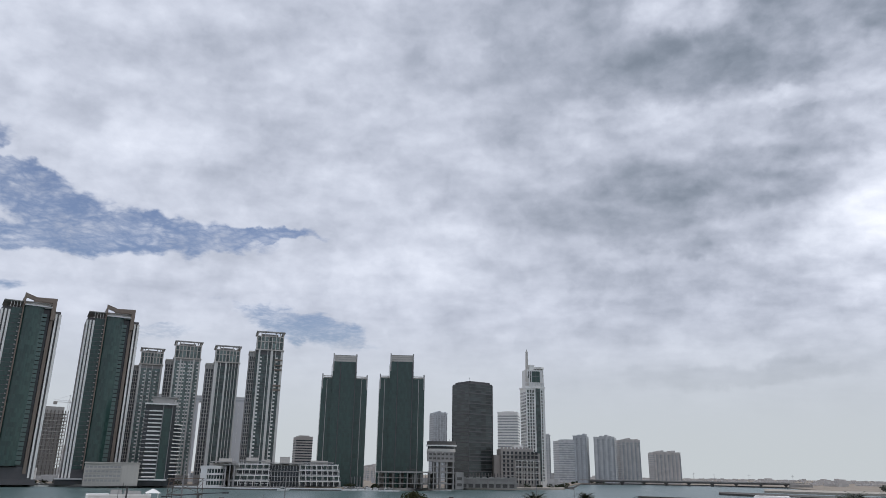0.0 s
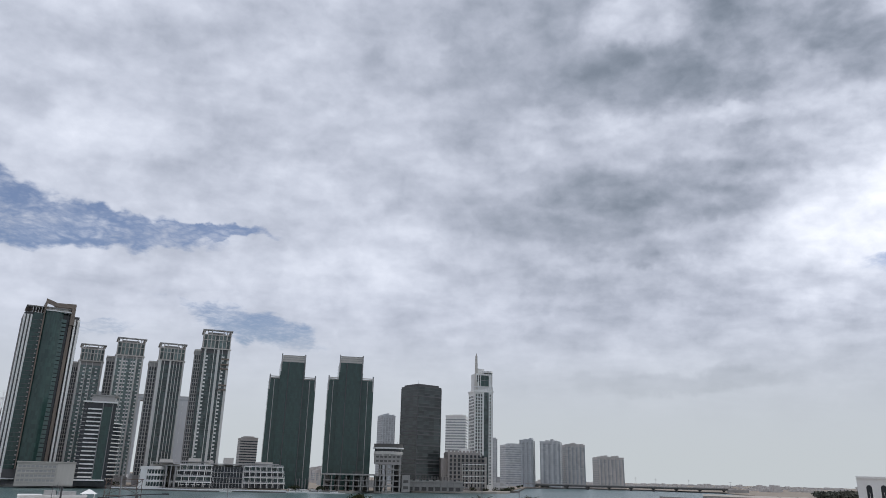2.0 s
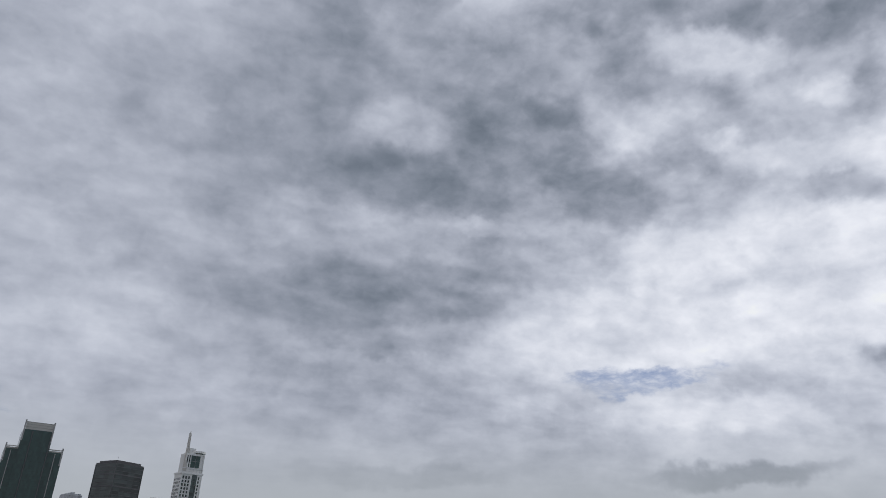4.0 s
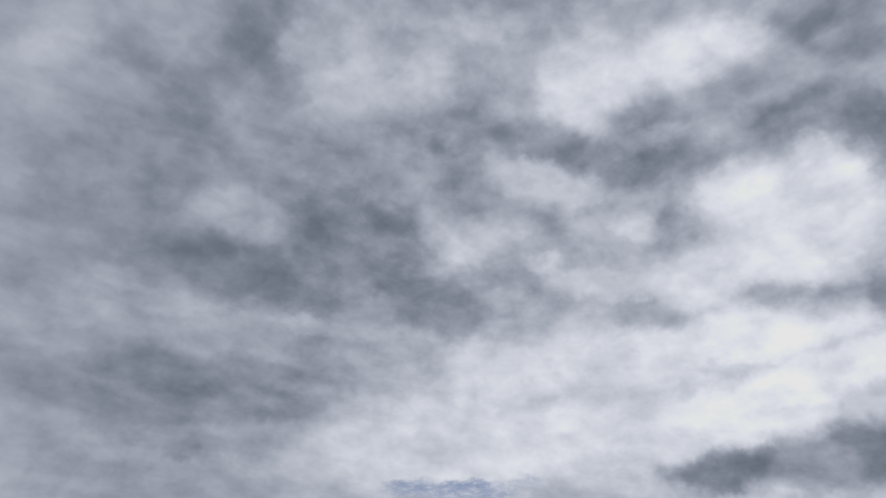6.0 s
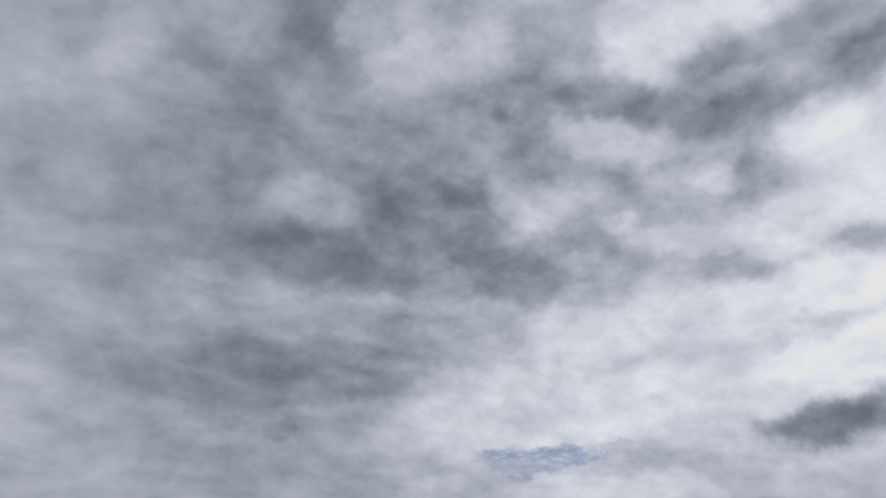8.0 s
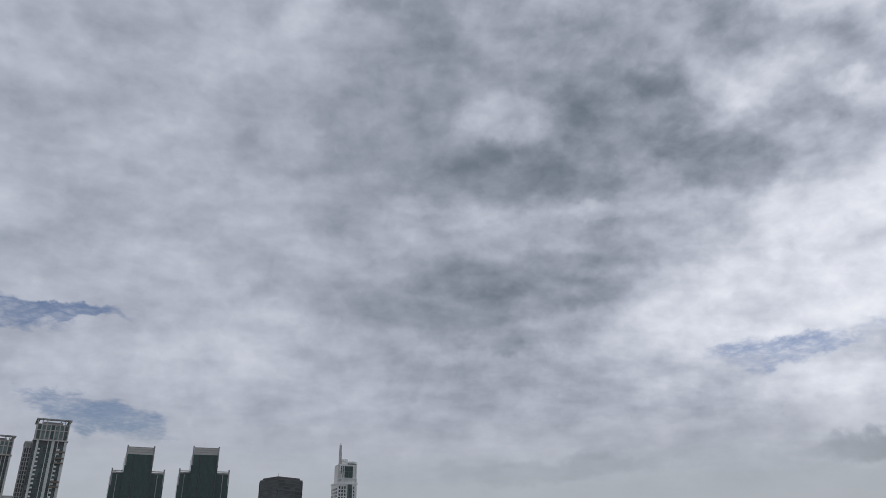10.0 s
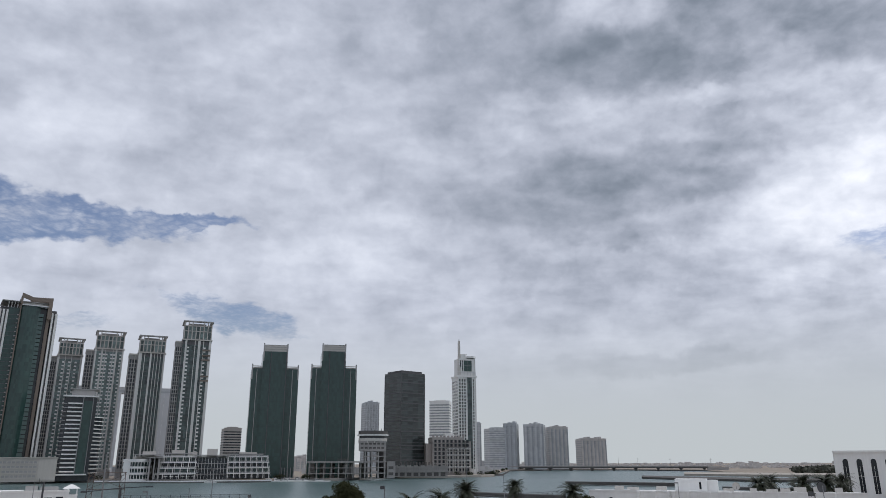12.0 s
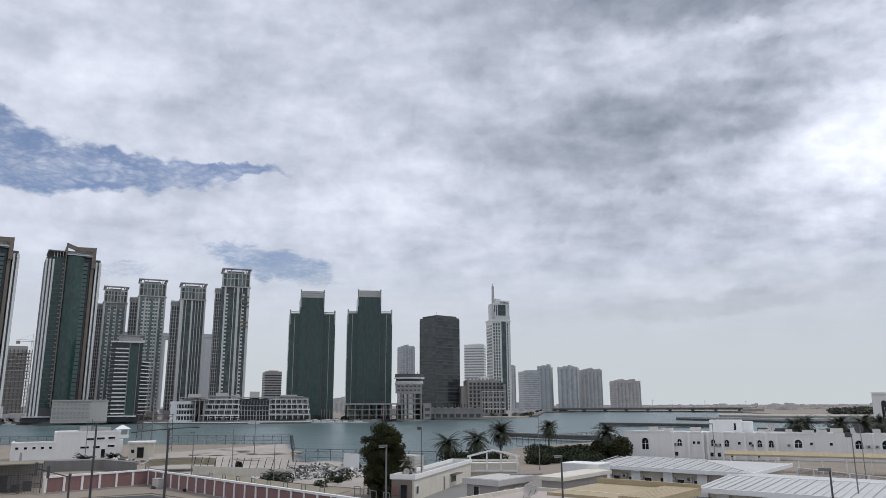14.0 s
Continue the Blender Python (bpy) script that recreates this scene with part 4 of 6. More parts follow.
def marina_mall():
    t = building("marina_mall", -12.4, 650, 1, "low white terraced waterfront building with glass galleries", "building")
    W = 57
    boxes("rear_hall", [(-W + 6, W - 4, 2, 22, 0, 18.5)], CLAD_BEIGE, t)
    boxes("middle_glass", [(-3, 22, -5, 4, 0, 17.5)], GLASS_DARK, t)
    each("middle_mullion", [(-3 + 2.5 * k, -2.75 + 2.5 * k, -5.3, -5, 0, 17.5) for k in range(11)], WHITE_METAL, t)
    each("middle_ledge", [(-3, 22, -6.2, -5, 4.2 * k, 4.2 * k + 0.4) for k in range(1, 4)], CLAD_GREY, t)
    for i in range(4):
        z = 1 + i * 4.4
        for x0, x1, y0, step, cols in ((-34 + 2 * i, -2, -14, 2.2, 6), (22, W - 0.6 * i, -10, 1.2, 8)):
            y = y0 + step * i
            boxes("terrace", [(x0, x1, y, 6, z + 3.5, z + 4.15)], WHITE, t, "white terrace slab")
            boxes("terrace_glazing", [(x0 + 1, x1 - 1, y + 4.2, 5, z, z + 3.5)], GLASS_BAY if (i + cols) % 2 else GLASS_DARK, t)
            for k in range(cols):
                x = x0 + 0.6 + (x1 - x0 - 1.8) * k / (cols - 1)
                boxes("column", [(x, x + 0.55, y + 0.4, y + 1, z, z + 3.5)], WHITE, t)
                boxes("glazing_bar", [(x + 1.6, x + 1.8, y + 4.0, y + 4.25, z, z + 3.5)], WHITE_METAL, t)
            bars("railing", [((x0, y + 0.1, z + 4.15 + 0.3 * q), (x1, y + 0.1, z + 4.15 + 0.3 * q), 0.06) for q in (1, 2, 3)], WHITE_METAL, t, 4)
    bm = bmesh.new()
    prism(bm, arc(-W + 1.5, -37.5, -6.5, 7) + [(-37.5, 8), (-W + 1.5, 8)], 0, 15)
    part("round_pavilion", bm, GLASS_BAY, t, "glass core of the rounded pavilion")
    for z0, z1 in ((0, 1.4), (4.6, 6.2), (9.2, 10.8), (14.0, 16.4)):
        bm = bmesh.new()
        prism(bm, arc(-W - 0.6, -36, -8, 8) + [(-36, 7), (-W - 0.6, 7)], z0, z1)
        part("pavilion_slab", bm, WHITE, t, "white curved slab")
    boxes("pavilion_pier", [(-W + 0.4, -W + 5.5, -13.4, 6, 0, 15)], WHITE, t)
    for k in range(7):
        x = -W + 6.5 + 2.2 * k
        boxes("pavilion_post", [(x, x + 0.4, -7.6 - 7.6 * math.sin(math.pi * (x + W) / (W - 36)), -7.0 - 7.6 * math.sin(math.pi * (x + W) / (W - 36)), 0, 14.5)], WHITE, t)
    each("portal", [(-38, -36.8, -16, 0, 0, 17), (-31, -29.9, -16, 0, 0, 17), (-34.3, -33.6, -15.8, 0, 0, 17)], CLAD_GREY, t)
    boxes("portal_roof", [(-40, -28, -17, 0, 17, 17.7)], CLAD_GREY, t)
    each("roof_plate", [(-50, -30, -9, 8, 19.4, 20.0), (-27, -6, -7, 9, 20.2, 20.9), (-4, 24, -8, 8, 19.0, 19.7), (24, W - 6, -6, 8, 19.8, 20.6)], CLAD_GREY, t)
    each("roof_room", [(-44, -34, -4, 6, 18.5, 22.4), (-22, -12, -2, 8, 18.5, 23.5), (-8, -2, 0, 8, 18.5, 22), (6, 14, 0, 9, 18.5, 24.5), (32, 46, -2, 8, 18.5, 21.8)], CLAD_BEIGE, t)
    each("roof_post", [(-49 + 7 * k, -48.7 + 7 * k, -7, -6.7, 17, 19.5) for k in range(14)], WHITE_METAL, t)
    for k in range(6):
        boxes("parasol", [(-26 + 4.2 * k, -23.2 + 4.2 * k, -17.5, -15.4, 3.0, 3.3)], WHITE, t)
        boxes("parasol_post", [(-24.7 + 4.2 * k, -24.5 + 4.2 * k, -16.5, -16.3, 0.4, 3.0)], WHITE_METAL, t)


marina_mall()


def gate_towers():
    """Far slab towers, paled by haze put into their colour, that share a bridge on the roof."""
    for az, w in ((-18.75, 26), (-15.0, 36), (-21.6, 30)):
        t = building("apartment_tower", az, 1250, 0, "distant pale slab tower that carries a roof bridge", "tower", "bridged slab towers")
        boxes("body", [(-w / 2, w / 2, -14, 14, 0, 118)], HAZED_SLATE, t)
        each("edge_fin", [(x, x + 1.2, -14.6, -13.8, 0, 118) for x in (-w / 2, -w / 6, w / 6, w / 2 - 1.2)], HAZED_GREY, t)
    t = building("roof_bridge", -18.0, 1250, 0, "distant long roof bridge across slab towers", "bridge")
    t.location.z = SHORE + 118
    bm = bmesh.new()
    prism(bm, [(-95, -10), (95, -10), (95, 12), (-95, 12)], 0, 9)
    part("deck", bm, HAZED_SLATE, t)
    boxes("deck_window", [(-94, 94, -10.3, -9.8, 2, 4.5)], HAZED_BAND, t)
    boxes("deck_edge", [(-96, 96, -10.8, -9.6, 8.4, 9.4)], HAZED_GREY, t)


gate_towers()


def crane_site():
    t = building("unfinished_tower", -27.6, 960, 8, "unfinished grey tower wrapped in scaffold", "tower")
    boxes("body", [(-13, 9, -9.5, 10, 0, 80)], CLAD_GREY, t)
    each("column", [(x, x + 0.9, -10.8, -10, 0, 76) for x in (-13, -9, -5, -1, 3, 7, 10, 13)], CONCRETE_DARK, t)
    each("slab", [(-13.5, 14, -11, 11, 4 + 4 * i, 4.7 + 4 * i) for i in range(18)], CONCRETE, t)
    c = building("tower_crane", -26.75, 930, 0, "white lattice tower crane", "crane")
    bars("mast", [((sx, sy, 0), (sx, sy, 86), 0.22) for sx in (-1, 1) for sy in (-1, 1)] + [((-1, -1, 4 * i), (1, -1, 4 * i + 4), 0.12) for i in range(21)], WHITE_METAL, c, 4)
    bars("jib", [((-16, 0, 84), (26, 0, 84), 0.35), ((-16, 0, 86), (26, 0, 85), 0.2), ((0, 0, 92), (22, 0, 85), 0.1), ((0, 0, 92), (-14, 0, 85.5), 0.1), ((0, 0, 84), (0, 0, 92), 0.3)], WHITE_METAL, c, 4)
    boxes("counterweight", [(-16, -12, -0.8, 0.8, 81, 84.4)], CONCRETE, c)


crane_site()
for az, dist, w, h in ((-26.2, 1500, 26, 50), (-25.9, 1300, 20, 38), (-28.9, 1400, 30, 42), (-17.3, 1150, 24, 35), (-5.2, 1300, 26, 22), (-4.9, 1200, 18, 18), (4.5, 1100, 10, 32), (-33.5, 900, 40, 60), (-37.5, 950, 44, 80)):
    plain_tower("apartment_block", az, dist, w, 20, h, 10, HAZED_BEIGE, "distant beige block behind the waterfront", max(4, int(h / 4)), 3)

# ---- far shore: quay, boats, bridge, distance ----
def strip(name, table, z0, z1, depth, mat, label, category, kind="structure"):
    """A wall that follows a line of bearings and distances."""
    bm = bmesh.new()
    rows = []
    for az, d in table:
        rows.append([bm.verts.new(at(az, d, z0)), bm.verts.new(at(az, d, z1)), bm.verts.new(at(az, d + depth, z1)), bm.verts.new(at(az, d + depth, z0))])
    for a, b in zip(rows, rows[1:]):
        for i in range(4):
            bm.faces.new((a[i], b[i], b[(i + 1) % 4], a[(i + 1) % 4]))
    bm.faces.new(rows[0])
    bm.faces.new(rows[-1][::-1])
    bmesh.ops.recalc_face_normals(bm, faces=bm.faces)
    return tagged(part(name, bm, mat), label, category, kind=kind)


strip("quay_wall", [(a, along(FAR_SHORE, a) - 5) for a in (-45, -34, -28, -24, -21, -17, -13.5, -10)], -2, 2.3, 9, QUAY, "grey stone quay wall of the far shore", "quay")
strip("quay_step", [(a, along(FAR_SHORE, a) - 22 + 3 * math.sin(a)) for a in (-19.2, -18, -16.5, -15, -13.5, -12, -10.5, -9, -7.2)], -2, 1.5, 20, QUAY, "grey stone promenade at the water", "quay")
strip("quay_edge", [(a, along(FAR_SHORE, a) - 22.6 + 3 * math.sin(a)) for a in (-19.2, -18, -16.5, -15, -13.5, -12, -10.5, -9, -7.2)], 1.0, 1.9, 1.4, WHITE, "white edge beam of the promenade", "quay")
strip("quay_wall", [(a, along(FAR_SHORE, a) - 4) for a in (-7, -3.4, -1, 2.7, 4.2)], -2, 2.0, 9, QUAY, "grey stone quay wall of the far shore", "quay")
strip("sand_bank", [(1.8, 722), (5.5, 742), (8.6, 755), (9.6, 785)], -1, 2.0, 60, SAND, "pale sand bank at the water's edge", "beach")
strip("rock_bank", [(9.0, 800), (10.2, 840), (10.8, 1200), (14, 1330), (20, 1300), (26, 1180)], -1, 1.7, 20, ROCK, "dark rock edge of the far bank", "bank")
strip("jetty", [(7.45, 332), (9.5, 318), (12, 306), (14.9, 296)], 0.7, 2.3, 7, ROCK, "long dark concrete jetty", "jetty")
strip("jetty", [(14.9, 505), (18.5, 492), (22.7, 478), (25.0, 470)], 0.4, 2.2, 9, ROCK, "long dark concrete jetty", "jetty")
strip("spit", [(20.5, 690), (24, 640), (28, 600), (35, 590), (45, 600)], -1, 1.6, 70, ROCK, "dark rock spit in the channel", "bank")
strip("sand_spit", [(23.5, 840), (28, 800), (36, 800), (46, 820)], -1, 2.0, 130, SAND, "pale sand flat across the channel", "beach")
strip("jetty", [(26, 420), (30, 405), (36, 400)], 0.5, 2.0, 8, CONCRETE_DARK, "grey concrete mooring jetty", "jetty")


def road_bridge():
    a, b = at(11.7, 1290), at(25.2, 1250)
    t = thing("road_bridge", (a + b) / 2, math.degrees(math.atan2((b - a).y, (b - a).x)), "long low concrete road bridge over the channel", "bridge")
    half = (b - a).length / 2
    boxes("deck", [(-half, half, -7, 7, 4.2, 6.6)], CONCRETE_DARK, t)
    boxes("parapet", [(-half - 20, half + 20, -7.4, -7.0, 6.4, 7.8)], CONCRETE, t)
    for k in range(9):
        x = -half + 14 + k * (2 * half - 20) / 8
        boxes("pier", [(x - 1.5, x + 1.5, -5, 5, -2, 4.2), (x - 2.6, x + 2.6, -6, 6, 3.2, 4.2)], CONCRETE_DARK, t)
    boxes("abutment", [(half - 2, half + 30, -7, 7, -1, 5.6)], CONCRETE, t)


road_bridge()
random.seed(11)
bm = bmesh.new()
for _ in range(520):
    az, d = random.uniform(9.5, 48), random.uniform(1450, 3800)
    c, w, h = at(az, d), random.uniform(5, 26), random.uniform(2, 6) * (2.0 if random.random() < 0.08 else 1)
    box(bm, c.x - w / 2, c.x + w / 2, c.y - 6, c.y + 6, SHORE, SHORE + h)
tagged(part("distant_sheds", bm, HAZED_BEIGE), "low pale sheds and houses scattered to the horizon", "buildings", kind="stuff")
bm = bmesh.new()
for _ in range(110):
    az, d = random.uniform(-34, 9), random.uniform(820, 1500)
    c, w, h = at(az, d), random.uniform(8, 30), random.uniform(4, 16)
    box(bm, c.x - w / 2, c.x + w / 2, c.y - 6, c.y + 6, SHORE, SHORE + h)
tagged(part("distant_sheds", bm, HAZED_GREY), "low grey buildings behind the waterfront towers", "buildings", kind="stuff")
for az, d, h in ((18.9, 2000, 24), (22.6, 2300, 22), (25.4, 2100, 20), (20.3, 2600, 24)):
    t = building("radio_mast", az, d, 0, "thin distant steel mast", "mast")
    bars("pole", [((0, 0, 0), (0, 0, h), 0.5, 0.2)], STEEL, t)
    bars("arm", [((-3, 0, h * 0.8), (3, 0, h * 0.8), 0.3)], STEEL, t)


def leaf_cloud(bm, centre, size, count, leaf, rng):
    """Small leaves spread through an uneven ball."""
    for _ in range(count):
        v = Vector((rng.gauss(0, 1), rng.gauss(0, 1), rng.gauss(0, 1)))
        v = v.normalized() * (rng.random() ** 0.4)
        p = Vector(centre) + Vector((v.x * size[0], v.y * size[1], v.z * size[2]))
        a = Vector((rng.gauss(0, 1), rng.gauss(0, 1), rng.gauss(0, 0.7))).normalized() * leaf
        b = a.cross(Vector((rng.gauss(0, 1), rng.gauss(0, 1), rng.gauss(0, 1)))).normalized() * leaf * 0.6
        q = [bm.verts.new(p + s) for s in (-a, b, a, -b)]
        bm.faces.new(q)


def hedge(name, spots, size, mat, label, seed, count=260, leaf=0.8):
    rng = random.Random(seed)
    bm = bmesh.new()
    for p in spots:
        k = rng.uniform(0.55, 1.4)
        leaf_cloud(bm, p, (size[0] * k, size[1] * k, size[2] * k), count, leaf, rng)
    return tagged(part(name, bm, mat), label, "plants", kind="stuff")


rng = random.Random(3)
hedge("shore_bushes", [at(a, along(FAR_SHORE, a) + rng.uniform(8, 26), 3.2) for a in [rng.uniform(-29, -25) for _ in range(7)] + [rng.uniform(-24, -19) for _ in range(12)] + [rng.uniform(5, 11) for _ in range(16)] + [rng.uniform(-7, -4.5) for _ in range(6)]], (3.2, 3.2, 2.0), SHRUB, "dark bushes along the far waterfront", 4, 120, 0.7)
hedge("far_grove", [at(rng.uniform(31.0, 37), rng.uniform(900, 1060), 4.5) for _ in range(60)], (12, 12, 4.0), FAR_SHRUB, "dark green grove across the channel", 6, 220, 2.0)
hedge("far_grove", [at(rng.uniform(8.5, 13), rng.uniform(1330, 1420), 4.0) for _ in range(16)], (9, 9, 3), FAR_SHRUB, "dark bushes below the distant slabs", 8, 90, 1.6)


def motor_boat(p, turn, length):
    t = thing("motor_boat", p, turn, "white moored motor boat with a dark cabin window", "boat", "moored boats")
    bm = bmesh.new()
    k = length / 2
    prism(bm, [(-k, -1.1), (k * 0.5, -1.0), (k * 0.95, 0), (k * 0.5, 1.0), (-k, 1.1)], -0.2, 1.0, [(-k, -1.4), (k * 0.5, -1.35), (k * 1.1, 0), (k * 0.5, 1.35), (-k, 1.4)])
    part("hull", bm, WHITE, t)
    boxes("cabin", [(-k * 0.5, k * 0.3, -0.95, 0.95, 1.0, 2.3)], WHITE, t)
    boxes("cabin_window", [(-k * 0.48, k * 0.32, -1.0, 1.0, 1.5, 1.95)], GLASS_NIGHT, t)
    boxes("canopy", [(-k * 0.6, k * 0.1, -1.2, 1.2, 2.9, 3.0)], WHITE, t)


for az, off, turn, length in ((-6.7, -14, 10, 12), (-6.2, -16, -5, 10), (-5.7, -12, 20, 14), (-5.1, -18, 0, 12), (-4.6, -12, 8, 9), (-7.3, -18, 0, 11), (-3.6, -14, 4, 16), (-27.6, -14, 12, 10), (-11.5, -30, 2, 9)):
    motor_boat(at(az, along(FAR_SHORE, az) + off, 0.0), turn - az, length)


def parked_car(p, turn, mat, label):
    t = thing("car", p, turn, label, "car", "parked cars")
    bm = bmesh.new()
    box(bm, -2.2, 2.2, -0.9, 0.9, 0.35, 1.0)
    part("body", bm, mat, t)
    bm = bmesh.new()
    prism(bm, [(-1.5, -0.8), (1.1, -0.8), (1.1, 0.8), (-1.5, 0.8)], 1.0, 1.5, [(-1.1, -0.65), (0.6, -0.65), (0.6, 0.65), (-1.1, 0.65)])
    part("cabin", bm, GLASS_NIGHT, t)
    for x in (-1.4, 1.4):
        for y in (-0.85, 0.85):
            bars("wheel", [((x, y - 0.1, 0.34), (x, y + 0.1, 0.34), 0.34)], ROCK, t, 12)


for i, (az, off) in enumerate(((-6.9, 14), (-6.4, 18), (-6.0, 13), (-5.3, 20), (2.2, 12), (3.2, 14), (4.8, 16), (-22.5, 10), (-21.2, 10), (-24.5, 11), (9.2, 20))):
    parked_car(at(az, along(FAR_SHORE, az) + off, SHORE), -az + 8, (WHITE, CLAD_DARK, WHITE_METAL)[i % 3], ("white", "dark grey", "silver")[i % 3] + " car parked on the far waterfront")

# ---- near shore ----
LOT = 2.0
TURN = -42.5
ALONG = Vector((math.cos(radians(TURN)), math.sin(radians(TURN)), 0))
BACK = Vector((-math.sin(radians(TURN)), math.cos(radians(TURN)), 0))
CREAM = material("cream_render", (0.62, 0.58, 0.50), 0.85, vary=0.1, scale=0.3, streak=0.3)
TAN_ROOF = material("tan_roof_coating", (0.40, 0.325, 0.205), 0.85, vary=0.2, scale=0.4, bump=0.2)
PINK_ROOF = material("pale_roof_screed", (0.46, 0.40, 0.36), 0.9, vary=0.18, scale=0.3, bump=0.2)
RED_WALL = material("faded_red_render", (0.235, 0.135, 0.13), 0.9, vary=0.15, scale=0.5, streak=0.3)
ROOF_SHEET = material("pale_metal_roofing", (0.52, 0.52, 0.51), 0.6, vary=0.14, scale=0.25, streak=0.1)
GREY_WALL = material("grey_block_wall", (0.19, 0.185, 0.18), 0.9, vary=0.18, scale=0.3, streak=0.3)
SHADE_NET = material("dusty_shade_net", (0.26, 0.23, 0.165), 0.9, vary=0.2, scale=0.5)
POLE = material("dull_pole_steel", (0.075, 0.077, 0.08), 0.55, 0.3, vary=0.12, scale=0.8)
POLE_PALE = material("galvanised_pole", (0.2, 0.205, 0.21), 0.5, 0.3, vary=0.12, scale=0.8)
RUST = material("rusty_lattice", (0.12, 0.09, 0.075), 0.8, vary=0.2, scale=0.8)
ASPHALT = material("worn_asphalt", (0.062, 0.06, 0.058), 0.9, vary=0.3, scale=0.1, fine=2.0, bump=0.3)
PALM_LEAF = material("palm_fronds", (0.045, 0.054, 0.032), 0.6, vary=0.4, scale=0.8, fine=4)
PALM_DRY = material("dry_palm_fronds", (0.13, 0.105, 0.075), 0.8, vary=0.3, scale=0.8, fine=4)


def near(az, d, z=LOT):
    return at(az, d, z)


def slab(name, corners, z, thick, mat, label, category, kind="structure"):
    bm = bmesh.new()
    prism(bm, [(p.x, p.y) for p in corners], z - thick, z)
    bmesh.ops.recalc_face_normals(bm, faces=bm.faces)
    return tagged(part(name, bm, mat), label, category, kind=kind)


slab("yard", [near(-18.8, 215), near(-9.0, 258), near(-8.4, 178), near(-3.0, 150), near(-3.2, 118), near(-15.5, 150), near(-18.5, 168)], LOT + 0.12, 0.6, SAND, "pale sandy fenced yard behind the wall", "yard")
slab("road", [near(-28, 120), near(-18.3, 119), near(-11.5, 98), near(-3.5, 78), near(0, 60), near(-35, 60)], LOT + 0.05, 0.3, ASPHALT, "worn asphalt road in front of the red wall", "road")
slab("pavement", [near(-24.8, 126), near(-18.55, 131), near(-12.4, 110.5), near(-3.3, 86), near(-3.4, 81), near(-12, 102), near(-18.3, 121), near(-25, 119.5)], LOT + 0.11, 0.3, LAND, "dusty pavement along the red wall", "pavement")
slab("yard", [near(4, 128), near(13, 128), near(30, 96), near(24, 60), near(0, 70), near(-1, 100)], LOT + 0.06, 0.3, QUAY, "grey dusty courtyard between low houses", "yard")


def wall_run(p, q, count):
    """Red wall between two corners, with white posts and coping."""
    d = q - p
    t = thing("boundary_wall", p, math.degrees(math.atan2(d.y, d.x)), "faded red boundary wall with white posts and coping", "wall")
    n = d.length
    for i in range(count):
        boxes("panel", [(n * i / count + 0.12, n * (i + 1) / count - 0.12, -0.1, 0.1, 0, 2.25)], RED_WALL, t)
    for i in range(count + 1):
        boxes("post", [(n * i / count - 0.17, n * i / count + 0.17, -0.2, 0.2, 0, 2.35)], WHITE, t)
    boxes("coping", [(-0.2, n + 0.2, -0.27, 0.27, 2.35, 2.58)], WHITE, t)
    boxes("base_kerb", [(0, n, -0.3, 0.3, 0, 0.22)], CONCRETE, t)


wall_run(near(-25.05, 128), near(-18.6, 134), 6)
wall_run(near(-18.55, 133.6), near(-2.0, 83.5), 21)


def lean_to(p, q):
    """Tan sheet roof on posts behind the red wall, with pipe hoops along its edge."""
    d = q - p
    t = thing("lean_to_roof", p, math.degrees(math.atan2(d.y, d.x)), "low tan sheet roof behind the red wall with pipe hoops", "roof")
    n = d.length
    for k in range(8):
        x0, x1 = n * (0.30 + 0.068 * k), n * (0.30 + 0.068 * (k + 1)) - 0.05
        bm = bmesh.new()
        prism(bm, [(x0, 0.7), (x1, 0.7), (x1, 3.2), (x0, 3.2)], 2.2, 2.28)
        for v in bm.verts:
            v.co.z += 0.13 * v.co.y
        part("sheet", bm, SHADE_NET, t)
        bars("post", [((x0, 3.0, 0), (x0, 3.0, 2.58), 0.05)], POLE, t, 5)
        bars("hoop", [((x0 + 1, 0.9, 2.3), (x0 + 1, 0.9, 3.05), 0.04), ((x0 + 1, 0.9, 3.05), (x0 + 1.9, 0.9, 3.05), 0.04), ((x0 + 1.9, 0.9, 3.05), (x0 + 1.9, 0.9, 2.3), 0.04)], POLE, t, 5)


lean_to(near(-18.55, 133.6), near(-2.0, 83.5))


def opening(parent, x, y, z, w, h, name="window", mat=None, frame_mat=None, out=-1):
    """A framed opening on a wall whose face lies at y."""
    pane = boxes(name, [(x, x + w, y - 0.04, y + 0.05, z, z + h)], mat or GLASS_NIGHT, parent)
    f = 0.07
    boxes("window_frame" if name == "window" else "door_frame", [(x - f, x + w + f, y - 0.09, y + 0.02, z + h, z + h + f), (x - f, x, y - 0.09, y + 0.02, z, z + h), (x + w, x + w + f, y - 0.09, y + 0.02, z, z + h), (x - f * 2, x + w + f * 2, y - 0.16, y + 0.02, z - f, z)], frame_mat or WHITE, pane)
    return pane


def ac_unit(p, turn):
    t = thing("air_conditioner", p, turn, "grey split air conditioner box on a bracket", "air conditioner", "air conditioners")
    boxes("case", [(-0.45, 0.45, -0.45, 0, 0, 0.6)], CLAD_BEIGE, t)
    bars("fan_guard", [((0, -0.47, 0.3), (0, -0.44, 0.3), 0.24)], CLAD_DARK, t, 12)
    boxes("bracket", [(-0.4, -0.35, -0.45, 0, -0.08, 0), (0.35, 0.4, -0.45, 0, -0.08, 0)], STEEL, t)


